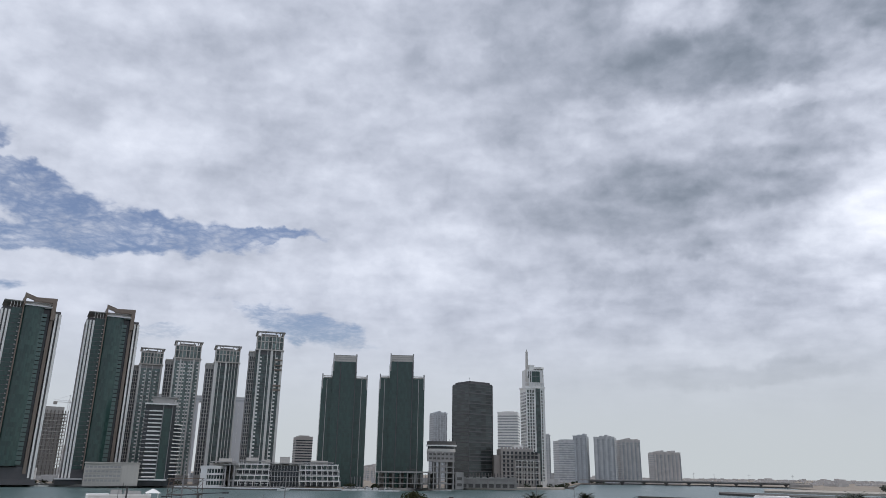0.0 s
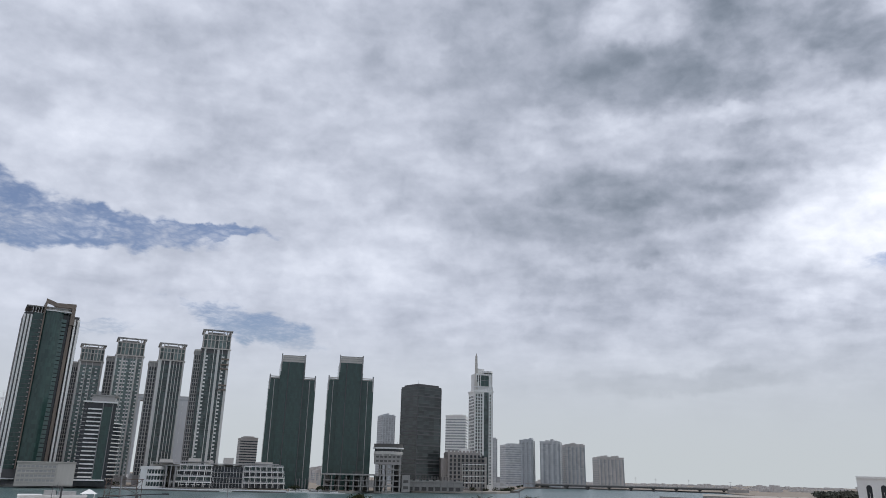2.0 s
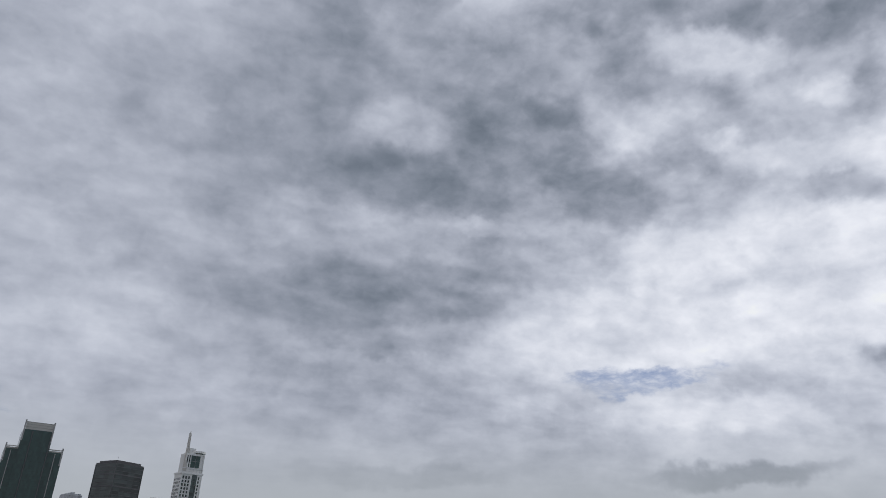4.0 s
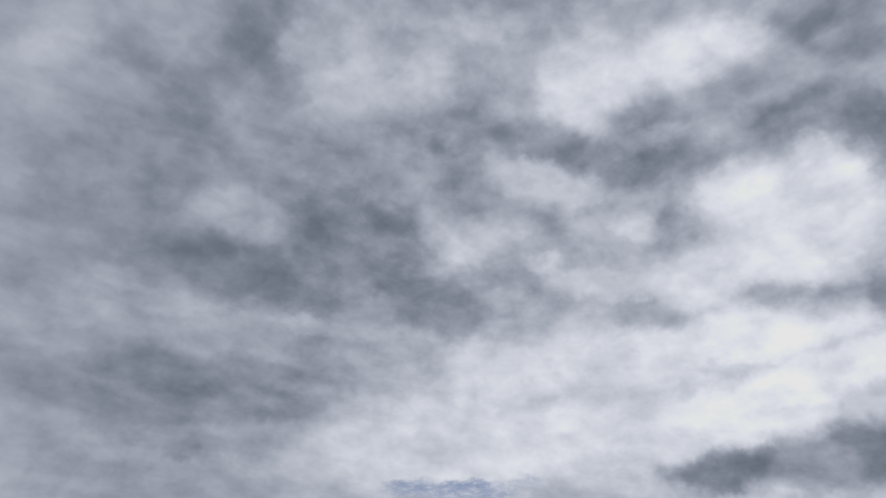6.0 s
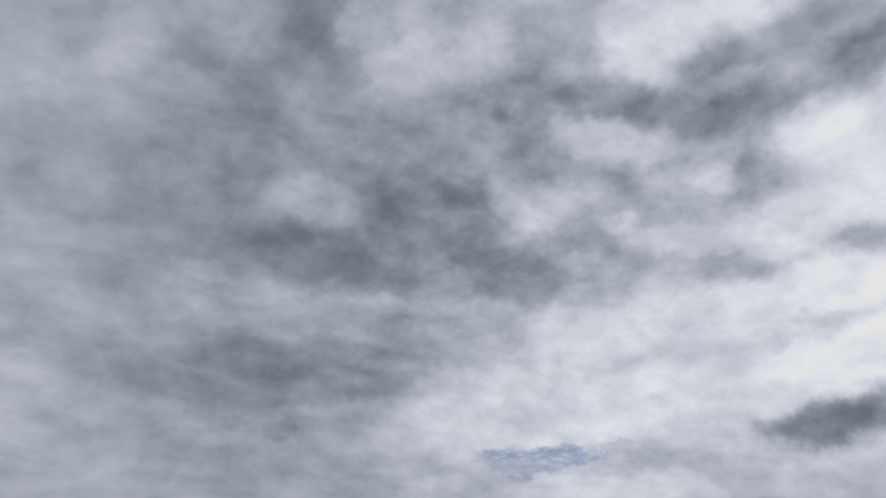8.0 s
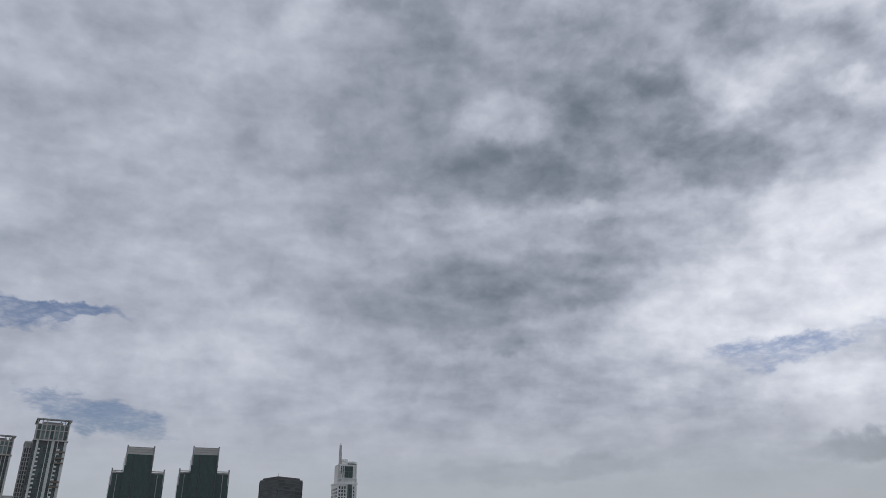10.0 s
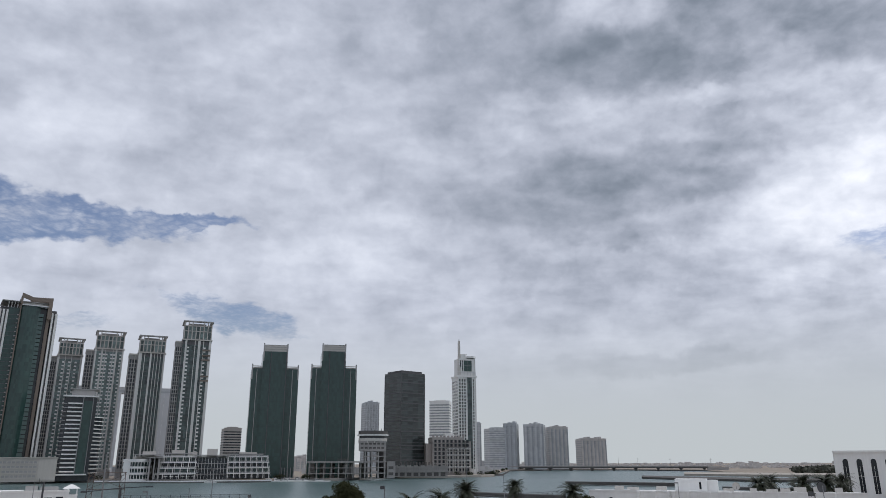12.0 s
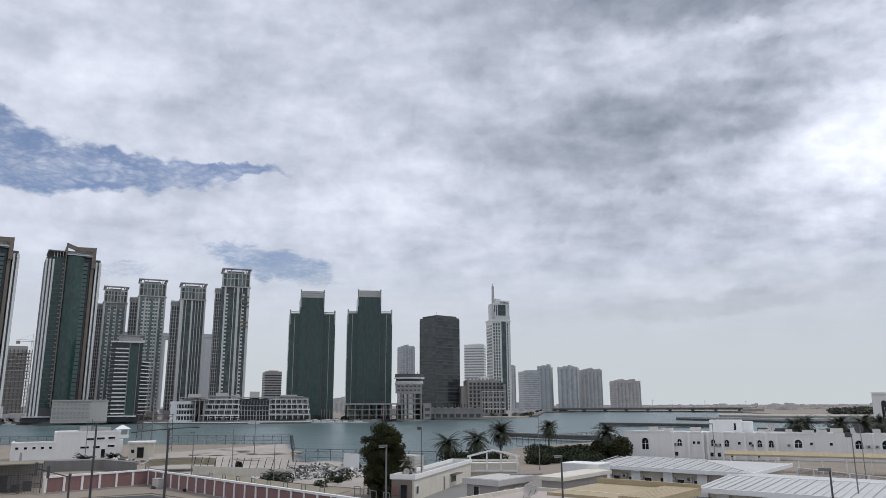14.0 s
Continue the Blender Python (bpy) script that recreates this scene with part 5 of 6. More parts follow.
def white_villa():
    t = thing("villa", near(-22.7, 206), 22.7 + 2, "white flat-roofed two-storey waterfront building with small windows", "house")
    boxes("main_wall", [(-7, 7.4, 0, 12, 0, 6.3)], WHITE, t)
    boxes("upper_wall", [(-7.6, -2.2, 0.8, 12, 0, 6.6)], WHITE, t)
    boxes("low_wing", [(-16.5, -7, -1, 9, 0, 4.1)], WHITE, t)
    boxes("end_wing", [(7.4, 8.3, 2, 12, 0, 4.4)], WHITE, t)
    boxes("parapet", [(-7.1, 7.5, -0.1, 0.2, 6.3, 6.75), (7.2, 7.5, 0.2, 12, 6.3, 6.75), (-16.6, -7, -1.1, -0.8, 4.1, 4.4), (-16.6, -16.3, -0.8, 9, 4.1, 4.4)], WHITE, t)
    for x, z, w in ((-5.9, 4.6, 0.8), (-4.4, 4.6, 0.8), (-3.2, 4.6, 0.8), (-0.3, 4.5, 1.6), (2.0, 4.6, 1.8), (4.6, 4.7, 1.6), (-1.6, 2.5, 2.0), (1.2, 2.5, 1.6), (4.6, 2.7, 1.6)):
        opening(t, x, 0.8 if x < -2.2 else 0, z, w, 0.5)
    for x in (-15.6, -13.8, -12, -10.2, -8.5):
        opening(t, x, -1, 2.7, 0.65, 0.55)
    opening(t, -6.6, 0.8, 0.6, 0.8, 1.1)
    opening(t, -5.0, 0.8, 0.05, 0.9, 2.2, "door")
    opening(t, 3.2, 0, 0.05, 0.9, 2.2, "door")
    opening(t, -14.5, -1, 0.05, 0.5, 2.0, "door", CLAD_GREY)
    boxes("roof_unit", [(-2.0, 0.6, 3, 6, 6.3, 7.7), (1.2, 5.2, 4, 7, 6.3, 7.4)], CLAD_GREY, t)
    bars("roof_mast", [((0.8, 5, 6.3), (0.8, 5, 9.5), 0.05), ((1.3, 5, 6.3), (1.3, 5, 8.8), 0.05)], POLE, t)


white_villa()


def lookout():
    t = thing("lookout_turret", near(-20.55, 212), 20, "small white lookout turret with a tent roof on a column", "turret")
    bars("column", [((0, 0, 0), (0, 0, 4.6), 0.35)], WHITE, t, 12)
    boxes("platform", [(-1.6, 1.6, -1.6, 1.6, 4.6, 5.5)], WHITE, t)
    each("post", [(x, x + 0.25, y, y + 0.25, 5.5, 6.9) for x in (-1.5, 1.25) for y in (-1.5, 1.25)], WHITE, t)
    bm = bmesh.new()
    prism(bm, [(-2, -2), (2, -2), (2, 2), (-2, 2)], 6.9, 8.0, [(-0.15, -0.15), (0.15, -0.15), (0.15, 0.15), (-0.15, 0.15)])
    part("roof", bm, WHITE, t)


lookout()


def gate_house():
    t = thing("gate_house", near(-19.2, 203), 18, "small beige gate house with a dark doorway", "hut")
    boxes("wall", [(-3, -1.0, 0, 5, 0, 3.6), (0.6, 3, 0, 5, 0, 3.6), (-1.0, 0.6, 0, 5, 2.6, 3.6), (-1, 0.6, 3, 5, 0, 2.6)], CREAM, t)
    boxes("door_leaf", [(-0.9, 0.5, 1.2, 1.4, 0, 2.5)], GLASS_NIGHT, t)
    boxes("roof", [(-3.3, 3.3, -0.5, 5.3, 3.6, 4.0)], WHITE, t)
    opening(t, -2.4, 0, 1.2, 0.8, 0.9)


gate_house()


def lattice_frame():
    t = thing("steel_frame", near(-18.4, 230), 18, "rusty steel lattice frame beside a tall pole", "scaffold")
    rows = []
    for x in (-5, -3.6, 3.6, 5):
        rows.append(((x, 0, 0), (x * 0.92, 0, 10.5), 0.09))
    for i in range(8):
        z = 1.3 * i
        rows += [((-5 + 0.04 * z, 0, z), (-3.6 + 0.02 * z, 0, z + 1.3), 0.05), ((3.6 - 0.02 * z, 0, z), (5 - 0.04 * z, 0, z + 1.3), 0.05)]
    rows += [((-5, 0, 6), (5, 0, 6), 0.08), ((-5, 0, 10.4), (5, 0, 10.4), 0.08), ((-5, 0, 6), (5, 0, 10), 0.05), ((5, 0, 6), (-5, 0, 10), 0.05)]
    for row in rows:
        bars("strut", [row], RUST, t, 4)


lattice_frame()


def pole_lamp(az, d, h, kind, label, mat=None, r=0.09):
    """Street lamp, flood light or bare pole."""
    mat = mat or POLE
    t = thing("street_lamp" if kind != "bare" else "pole", near(az, d), -az, label, "street lamp" if kind != "bare" else "pole")
    bars("shaft", [((0, 0, 0), (0, 0, h), r * 1.25, r * 0.8)], mat, t, 8)
    bars("base_collar", [((0, 0, 0), (0, 0, 0.5), r * 2)], mat, t, 8)
    if kind == "lamp":
        boxes("lamp_head", [(-0.75, 0.1, -0.18, 0.18, h - 0.08, h + 0.14)], POLE_PALE, t)
        boxes("lens", [(-0.7, -0.2, -0.13, 0.13, h - 0.12, h - 0.09)], WHITE, t)
    elif kind == "flood":
        boxes("flood_head", [(-0.65, -0.05, -0.25, 0.1, h - 0.35, h + 0.1)], POLE, t)
        bars("yoke", [((-0.4, 0, h - 0.4), (0.1, 0, h - 0.05), 0.04)], POLE, t)
    elif kind == "arms":
        bars("arm", [((-3.6, 0, h - 0.35), (0, 0, h), 0.06), ((0, 0, h), (2.8, 0, h + 0.1), 0.06)], mat, t)
        boxes("lamp_head", [(-4.2, -3.5, -0.15, 0.15, h - 0.45, h - 0.28)], POLE, t)
        boxes("lamp_head", [(2.7, 3.5, -0.15, 0.15, h + 0.02, h + 0.18)], POLE, t)


pole_lamp(-17.45, 96, 10.2, "arms", "tall dark double-armed street lamp", r=0.14)
pole_lamp(-22.25, 100, 10.9, "bare", "tall dark bare steel pole by the road", r=0.13)
pole_lamp(-18.6, 225, 15.3, "bare", "tall pale pole beside the lattice frame", POLE_PALE, 0.2)
pole_lamp(-15.7, 140, 8.2, "lamp", "slim pale street lamp by the red wall", POLE_PALE)
pole_lamp(-11.35, 190, 11.5, "flood", "slim flood light mast in the yard", POLE_PALE, 0.1)
pole_lamp(-12.9, 165, 8.0, "bare", "slim pale pole in the yard", POLE_PALE)
pole_lamp(-9.85, 118, 7.0, "bare", "slim pale pole behind the red wall", POLE_PALE, 0.07)
pole_lamp(-22.8, 180, 9.5, "bare", "slim pale pole by the white villa", POLE_PALE, 0.08)
pole_lamp(-1.45, 74, 8.9, "lamp", "pale street lamp with a flat head", POLE_PALE, 0.1)
pole_lamp(1.25, 110, 9.6, "flood", "slim flood light mast among low houses", POLE_PALE, 0.09)
pole_lamp(11.95, 78, 7.6, "lamp", "dark street lamp with a flat pale head", POLE, 0.1)
pole_lamp(10.3, 150, 10.3, "lamp", "slim pale street lamp by the shrubs", POLE_PALE, 0.07)
pole_lamp(7.5, 330, 15.5, "bare", "tall pale mast at the water", POLE_PALE, 0.16)
pole_lamp(31.85, 90, 9.7, "flood", "flood light mast with a dark head", POLE_PALE, 0.065)
pole_lamp(30.3, 62, 8.1, "lamp", "dark street lamp with a flat head", POLE, 0.08)
pole_lamp(32.4, 120, 9.6, "bare", "thin leaning pole by the roofs", POLE_PALE, 0.06)
pole_lamp(23.0, 165, 8.6, "lamp", "slim pale street lamp by the white building", POLE_PALE, 0.07)


def traffic_signal():
    t = thing("traffic_signal", near(-23.6, 92), 23.6, "dark traffic signal arm with two hanging lights", "traffic light")
    bars("shaft", [((0, 0, 0), (0, 0, 5.4), 0.14, 0.1)], POLE, t, 8)
    bars("arm", [((0, 0, 5.3), (-3.4, 0, 6.4), 0.06)], POLE, t)
    each("light_box", [(-3.5, -3.2, -0.15, 0.15, 5.6, 7.0), (-2.3, -2.0, -0.15, 0.15, 5.3, 6.6)], CLAD_DARK, t)
    boxes("finial", [(-0.15, 0.15, -0.15, 0.15, 5.4, 5.7)], POLE, t)


traffic_signal()


def fence_run(p, q, h, label, lean=0.5):
    d = q - p
    t = thing("fence", p, math.degrees(math.atan2(d.y, d.x)), label, "fence")
    n = d.length
    count = max(2, int(n / 3.0))
    for i in range(count + 1):
        x = n * i / count
        bars("post", [((x, 0, 0), (x, 0, h), 0.06), ((x, 0, h), (x, -lean, h + 0.5), 0.05), ((x, 0, h), (x, lean, h + 0.5), 0.05)], POLE, t, 5)
    rails = [((0, 0, z), (n, 0, z), 0.03) for z in (0.3, h * 0.5, h)] + [((0, s * lean, h + 0.5), (n, s * lean, h + 0.5), 0.025) for s in (-1, 1)]
    bars("wire", rails + [((0, 0, 0.2 * k), (n, 0, 0.2 * k), 0.012) for k in range(1, int(h / 0.2))], POLE, t, 4)["kind"] = "stuff"


fence_run(near(-17.4, 262), near(-8.7, 254), 2.6, "dark wire security fence with forked posts at the water")
fence_run(near(-8.7, 254), near(-8.5, 175), 2.6, "dark wire security fence with forked posts down the yard")
fence_run(near(-8.45, 174), near(2.4, 158), 2.6, "dark wire security fence with forked posts at the water")
fence_run(near(8.6, 224), near(14.6, 262), 2.8, "dark wire security fence with forked posts at the water")
fence_run(near(-29, 292), near(-23, 276), 2.4, "dark wire security fence behind the villa")


def leaning_posts():
    p, q = near(-15.6, 150), near(-8.4, 136)
    d = q - p
    t = thing("yard_wall", p, math.degrees(math.atan2(d.y, d.x)), "low beige yard wall with leaning barbed-wire posts", "wall")
    n = d.length
    boxes("wall", [(0, n, -0.1, 0.1, 0, 1.7)], CREAM, t)
    for i in range(15):
        x = n * i / 14
        bars("leaning_post", [((x, 0, 1.5), (x + 0.9, -0.5, 3.4), 0.06)], POLE, t, 5)


leaning_posts()
slab("sunken_wall", [near(-29, 176), near(-21.5, 172), near(-19.5, 160), near(-19.4, 157), near(-21.6, 168), near(-29, 172)], LOT + 2.1, 2.3, GREY_WALL, "long grey block wall in front of the villa", "wall")


def shade_tents():
    for az, d, w, dp, h in ((-16.4, 160, 13, 7, 1.9),):
        t = thing("shade_tent", near(az, d), 14, "sagging dusty beige shade sail on poles", "canopy", "shade sails")
        bm = bmesh.new()
        grid_v = [[bm.verts.new((-w / 2 + w * i / 8, -dp / 2 + dp * k / 5, h - 0.7 + 0.3 * math.cos(math.pi * (i / 8 - 0.5)) + 0.9 * (k / 5))) for k in range(6)] for i in range(9)]
        for i in range(8):
            for k in range(5):
                bm.faces.new((grid_v[i][k], grid_v[i + 1][k], grid_v[i + 1][k + 1], grid_v[i][k + 1]))
        ex = bmesh.ops.solidify(bm, geom=bm.faces[:], thickness=0.05)
        part("sail", bm, SHADE_NET, t)
        for x in (-w / 2, w / 2):
            for y in (-dp / 2, dp / 2):
                bars("pole", [((x, y, 0), (x, y, h), 0.06)], POLE, t)


shade_tents()


def net_cage():
    t = thing("net_enclosure", near(-27.0, 134), 24, "dark netted scaffold enclosure with a pale flat cover", "enclosure")
    rows = [((x, y, 0), (x, y, 4.2), 0.07) for x in (-8, -5, -2, 1, 4) for y in (-4, 4)]
    rows += [((-8, y, z), (4, y, z), 0.05) for y in (-4, 4) for z in (1.4, 2.8, 4.2)] + [((-8, -4, 0), (-5, -4, 4.2), 0.04), ((1, -4, 0), (4, -4, 4.2), 0.04), ((-5, -4, 4.2), (-2, -4, 0), 0.04)]
    for row in rows:
        bars("tube", [row], POLE, t, 5)
    bars("netting", [((-8 + 0.4 * k, -4, 0), (-8 + 0.4 * k, -4, 4.2), 0.016) for k in range(31)] + [((-8, -4, 0.3 * k), (4, -4, 0.3 * k), 0.016) for k in range(15)], POLE, t, 3)["kind"] = "stuff"
    boxes("back_sheet", [(-8, 4, 3.9, 3.95, 0, 4)], TERRACOTTA_GREY, t)
    each("stored_board", [(-7 + 1.7 * k, -5.8 + 1.7 * k, 0.5 - 0.4 * (k % 3), 0.8 - 0.4 * (k % 3), 0, 1.0 + 0.5 * (k % 4)) for k in range(6)], CLAD_DARK, t)
    boxes("cover", [(-8, 4, -2.6, 4, 4.2, 4.3)], SHADE_NET, t)


net_cage()


def rubble(az, d, spread, count, seed, big=0.9):
    rng = random.Random(seed)
    bm = bmesh.new()
    c = near(az, d)
    for _ in range(count):
        x, y = rng.gauss(0, spread), rng.gauss(0, spread * 0.5)
        z = max(0, 1.5 * math.exp(-(x * x + 4 * y * y) / (spread * spread))) * rng.random()
        s = [rng.uniform(0.1, big), rng.uniform(0.1, big), rng.uniform(0.05, 0.25)]
        m = Matrix.Translation(c + Vector((x, y, z + 0.1))) @ Euler([rng.uniform(-0.7, 0.7), rng.uniform(-0.7, 0.7), rng.uniform(0, 3.1)]).to_matrix().to_4x4()
        k = len(bm.verts)
        box(bm, -s[0], s[0], -s[1], s[1], -s[2], s[2], rng.choice((0, 0, 1, 2)))
        bm.verts.ensure_lookup_table()
        for v in bm.verts[k:]:
            v.co = m @ v.co
    return tagged(part("rubble", bm, (CLAD_BEIGE, CONCRETE, CLAD_DARK)), "heap of broken white and grey building rubble", "rubble", kind="stuff")


rubble(-6.6, 150, 5.5, 900, 2, 0.36)
rubble(-4.6, 140, 4.0, 380, 12, 0.4)
rubble(-7.9, 138, 3.5, 260, 14, 0.3)
rubble(-9.5, 135, 3.0, 90, 5, 0.6)
rubble(-20.5, 185, 7, 90, 9, 0.7)


# ---- low houses ----
def cabinet_box(az, d, w, dp, h, mat, name, label, category, turn=TURN):
    t = thing(name, near(az, d), turn, label, category)
    boxes("case", [(-w / 2, w / 2, -dp / 2, dp / 2, 0.1, h)], mat, t)
    boxes("plinth", [(-w / 2 - 0.1, w / 2 + 0.1, -dp / 2 - 0.1, dp / 2 + 0.1, 0, 0.12)], CONCRETE, t)
    boxes("lid", [(-w / 2 - 0.06, w / 2 + 0.06, -dp / 2 - 0.06, dp / 2 + 0.06, h, h + 0.08)], mat, t)
    return t


cabinet_box(-17.9, 128, 1.6, 1.2, 1.5, CLAD_BEIGE, "utility_cabinet", "pale grey utility cabinet at the wall corner", "cabinet")


def house_at(corner, front, side, h, wall, roof, name, label, eave=0.5, band=0.6, turn=TURN):
    """Flat-roofed house whose near corner is given: front runs back to the left of it, side back to the right."""
    t = thing(name, corner, turn, label, "house")
    boxes("wall", [(-front, 0, 0, side, 0, h)], wall, t)
    boxes("roof", [(-front - eave, eave, -eave, side + eave, h, h + band)], roof, t)
    return t


h1 = house_at(Vector((1.25, 102.5, LOT)), 3.3, 30, 2.9, CREAM, CONCRETE, "house", "long cream flat-roofed house with a shaded dark front", -0.05, 0.08, -20)
boxes("parapet", [(-3.5, 0.2, -0.2, 0.05, 2.9, 3.55), (-0.05, 0.2, 0.05, 30.2, 2.9, 3.5), (-3.5, -3.25, 0.05, 30.2, 2.9, 3.5), (-3.25, -0.05, 29.95, 30.2, 2.9, 3.5)], WHITE, h1)
# dark brown sheet over the front wall gives the verandah shade as colour
boxes("front_shade", [(-3.25, -0.3, -0.12, 0, 0, 2.8)], BROWN, h1)
opening(h1, -1.9, -0.12, 0.05, 0.9, 2.1, "door", None, BROWN)
opening(h1, -3.1, -0.12, 0.9, 0.9, 1.0, "window", RED_WALL, BROWN)


def side_opening(parent, y, z, w, h, x=0.0, name="window", mat=None):
    pane = boxes(name, [(x - 0.05, x + 0.05, y, y + w, z, z + h)], mat or GLASS_NIGHT, parent)
    boxes("window_frame" if name == "window" else "door_frame", [(x - 0.02, x + 0.1, y - 0.07, y, z, z + h), (x - 0.02, x + 0.1, y + w, y + w + 0.07, z, z + h), (x - 0.02, x + 0.1, y - 0.07, y + w + 0.07, z + h, z + h + 0.07)], WHITE, pane)
    return pane


side_opening(h1, 13.5, 0.05, 0.9, 2.0, name="door", mat=BROWN)
side_opening(h1, 17.5, 0.8, 3.0, 1.1)
side_opening(h1, 0.7, 0.9, 1.0, 1.0)
boxes("awning", [(0, 1.1, 17.1, 20.9, 1.95, 2.05)], CLAD_DARK, h1)
h2 = house_at(Vector((12.3, 99, LOT)), 5.2, 7.6, 2.3, TERRACOTTA_GREY, CLAD_BEIGE, "house", "small brown-grey house with a thick pale flat roof", 0.45, 0.75)
opening(h2, -4.0, 0, 0.05, 0.9, 2.0, "door")
side_opening(h2, 1.4, 1.0, 0.9, 0.7)
side_opening(h2, 4.2, 1.0, 1.2, 0.7)
boxes("roof_lip", [(-5.65, 0.45, -0.45, -0.3, 3.05, 3.2), (0.3, 0.45, -0.3, 8.05, 3.05, 3.2)], WHITE, h2)
bars("roof_ladder", [((-1.5, 5, 3.3), (2.0, 8, 3.4), 0.06), ((-1.3, 4.6, 3.3), (2.2, 7.6, 3.4), 0.06)], POLE_PALE, h2)
h3 = house_at(Vector((20.5, 97.5, LOT)), 3.0, 13, 3.0, TERRACOTTA_GREY, CREAM, "house", "low house with a cream roof edge", 0.5, 0.5)
h3b = house_at(near(14.6, 112), 6.0, 4.0, 4.0, WHITE, WHITE, "plant_room", "white cube-shaped plant room", 0.1, 0.2)
opening(h3b, -4.8, 0, 1.6, 0.6, 0.8)
h4 = house_at(Vector((14.2, 84.8, LOT)) + ALONG * 16 - BACK * 15, 16, 15, 2.9, CREAM, PINK_ROOF, "house", "house with a pale pink screeded flat roof", 0.3, 0.5)
boxes("parapet", [(-16.3, 0.3, 15.0, 15.3, 3.4, 3.75), (-16.3, -16.0, -0.3, 15.0, 3.4, 3.75)], CREAM, h4)
h5 = house_at(Vector((23.2, 88.0, LOT)) + ALONG * 11.5 - BACK * 11, 11.5, 11, 3.2, CREAM, TAN_ROOF, "house", "house with a tan coated roof and rounded ridge tiles", 0.4, 0.5)
for i in range(9):
    boxes("ridge_tile", [(-3.6 + i * 0.45, -3.2 + i * 0.45, -0.4, 11.3, 3.7, 3.95)], TAN_ROOF, h5)
boxes("roof_parapet", [(-11.9, 0.4, 11.0, 11.4, 3.7, 4.3)], TAN_ROOF, h5)
opening(h5, -2.5, 0, 0.9, 1.0, 1.0)


def satellite_dish(p, r, turn, label, mat=None):
    t = thing("satellite_dish", p, turn, label, "satellite dish", "satellite dishes")
    bm = bmesh.new()
    rings = []
    for k in range(5):
        q = k / 4
        rings.append([bm.verts.new((r * q * math.cos(a), -0.25 * r * (1 - q * q) * -1 - 0.25 * r, r * q * math.sin(a) + r)) for a in [2 * math.pi * i / 20 for i in range(20)]])
    for a, b in zip(rings, rings[1:]):
        for i in range(20):
            bm.faces.new((a[i], a[(i + 1) % 20], b[(i + 1) % 20], b[i]))
    bmesh.ops.remove_doubles(bm, verts=bm.verts, dist=0.0005)
    bmesh.ops.solidify(bm, geom=bm.faces[:], thickness=0.03)
    part("reflector", bm, mat or CLAD_BEIGE, t)
    bars("feed_arm", [((0, -0.1, r * 0.2), (0, -r * 0.9, r), 0.025), ((0, -r * 0.9, r), (0, -r * 0.75, r), 0.06)], POLE, t)
    bars("stand", [((0, 0.1, 0), (0, 0.05, r), 0.05), ((-0.4, 0.3, 0), (0, 0.05, r * 0.8), 0.03), ((0.4, 0.3, 0), (0, 0.05, r * 0.8), 0.03)], POLE, t)


satellite_dish(at(9.3, 79, 5.4), 0.72, 30, "large grey mesh satellite dish on a roof")
satellite_dish(at(9.8, 82, 5.4), 0.45, 20, "small white satellite dish on a roof")
satellite_dish(at(0.1, 104.5, 5.36), 0.45, 10, "small white satellite dish on a house wall")
satellite_dish(at(26.9, 190, 8.4), 0.9, -10, "white satellite dish on a parapet roof")
satellite_dish(at(32.4, 193, 7.8), 1.25, -75, "big dark satellite dish tilted over the roof", POLE)


def tank(az, d, z, label):
    t = thing("water_tank", at(az, d, z), TURN, label, "water tank", "roof tanks")
    boxes("case", [(-1.6, 1.6, -1.1, 1.1, 0.2, 2.0)], CLAD_BEIGE, t)
    boxes("rib", [(-1.65, 1.65, -1.15, 1.15, 0.7 + 0.5 * k, 0.76 + 0.5 * k) for k in range(2)], CLAD_GREY, t)
    each("foot", [(x, x + 0.2, y, y + 0.2, 0, 0.2) for x in (-1.5, 1.3) for y in (-1, 0.8)], CONCRETE, t)


tank(0.5, 120, LOT + 2.98, "beige ribbed water tank on a flat roof")
for az, d in ((0.7, 112), (1.2, 116)):
    ac_unit(at(az, d, LOT + 3.06), -20)


def gable_frame():
    t = thing("gable_frame", near(6.8, 133), -5, "open white timber gable frame over a cream hall", "pergola")
    boxes("hall_wall", [(-4.4, 4.6, 0.4, 4, 0, 2.6)], CREAM, t)
    each("post", [(x - 0.16, x + 0.16, -0.16, 0.16, 0, 3.7) for x in (-4.2, 4.2)], WHITE, t)
    each("inner_post", [(x - 0.14, x + 0.14, -0.14, 0.14, 1.2, 4.3) for x in (-1.2, 1.3)], WHITE, t)
    boxes("tie_beam", [(-4.3, 4.3, -0.14, 0.14, 3.0, 3.3)], WHITE, t)
    boxes("low_beam", [(-4.3, 4.3, -0.14, 0.14, 1.2, 1.5)], WHITE, t)
    for s in (-1, 1):
        bm = bmesh.new()
        prism(bm, [(s * 4.7, -0.18), (0, -0.18), (0, 0.18), (s * 4.7, 0.18)] if s > 0 else [(0, -0.18), (s * 4.7, -0.18), (s * 4.7, 0.18), (0, 0.18)], 0, 0.32)
        for v in bm.verts:
            v.co.z += 4.75 - abs(v.co.x) * 0.24
        bmesh.ops.recalc_face_normals(bm, faces=bm.faces)
        part("rafter", bm, WHITE, t)
    each("side_rail", [(x - 0.12, x + 0.12, 0, 5, 3.45, 3.7) for x in (-4.2, 4.2)], WHITE, t)


gable_frame()


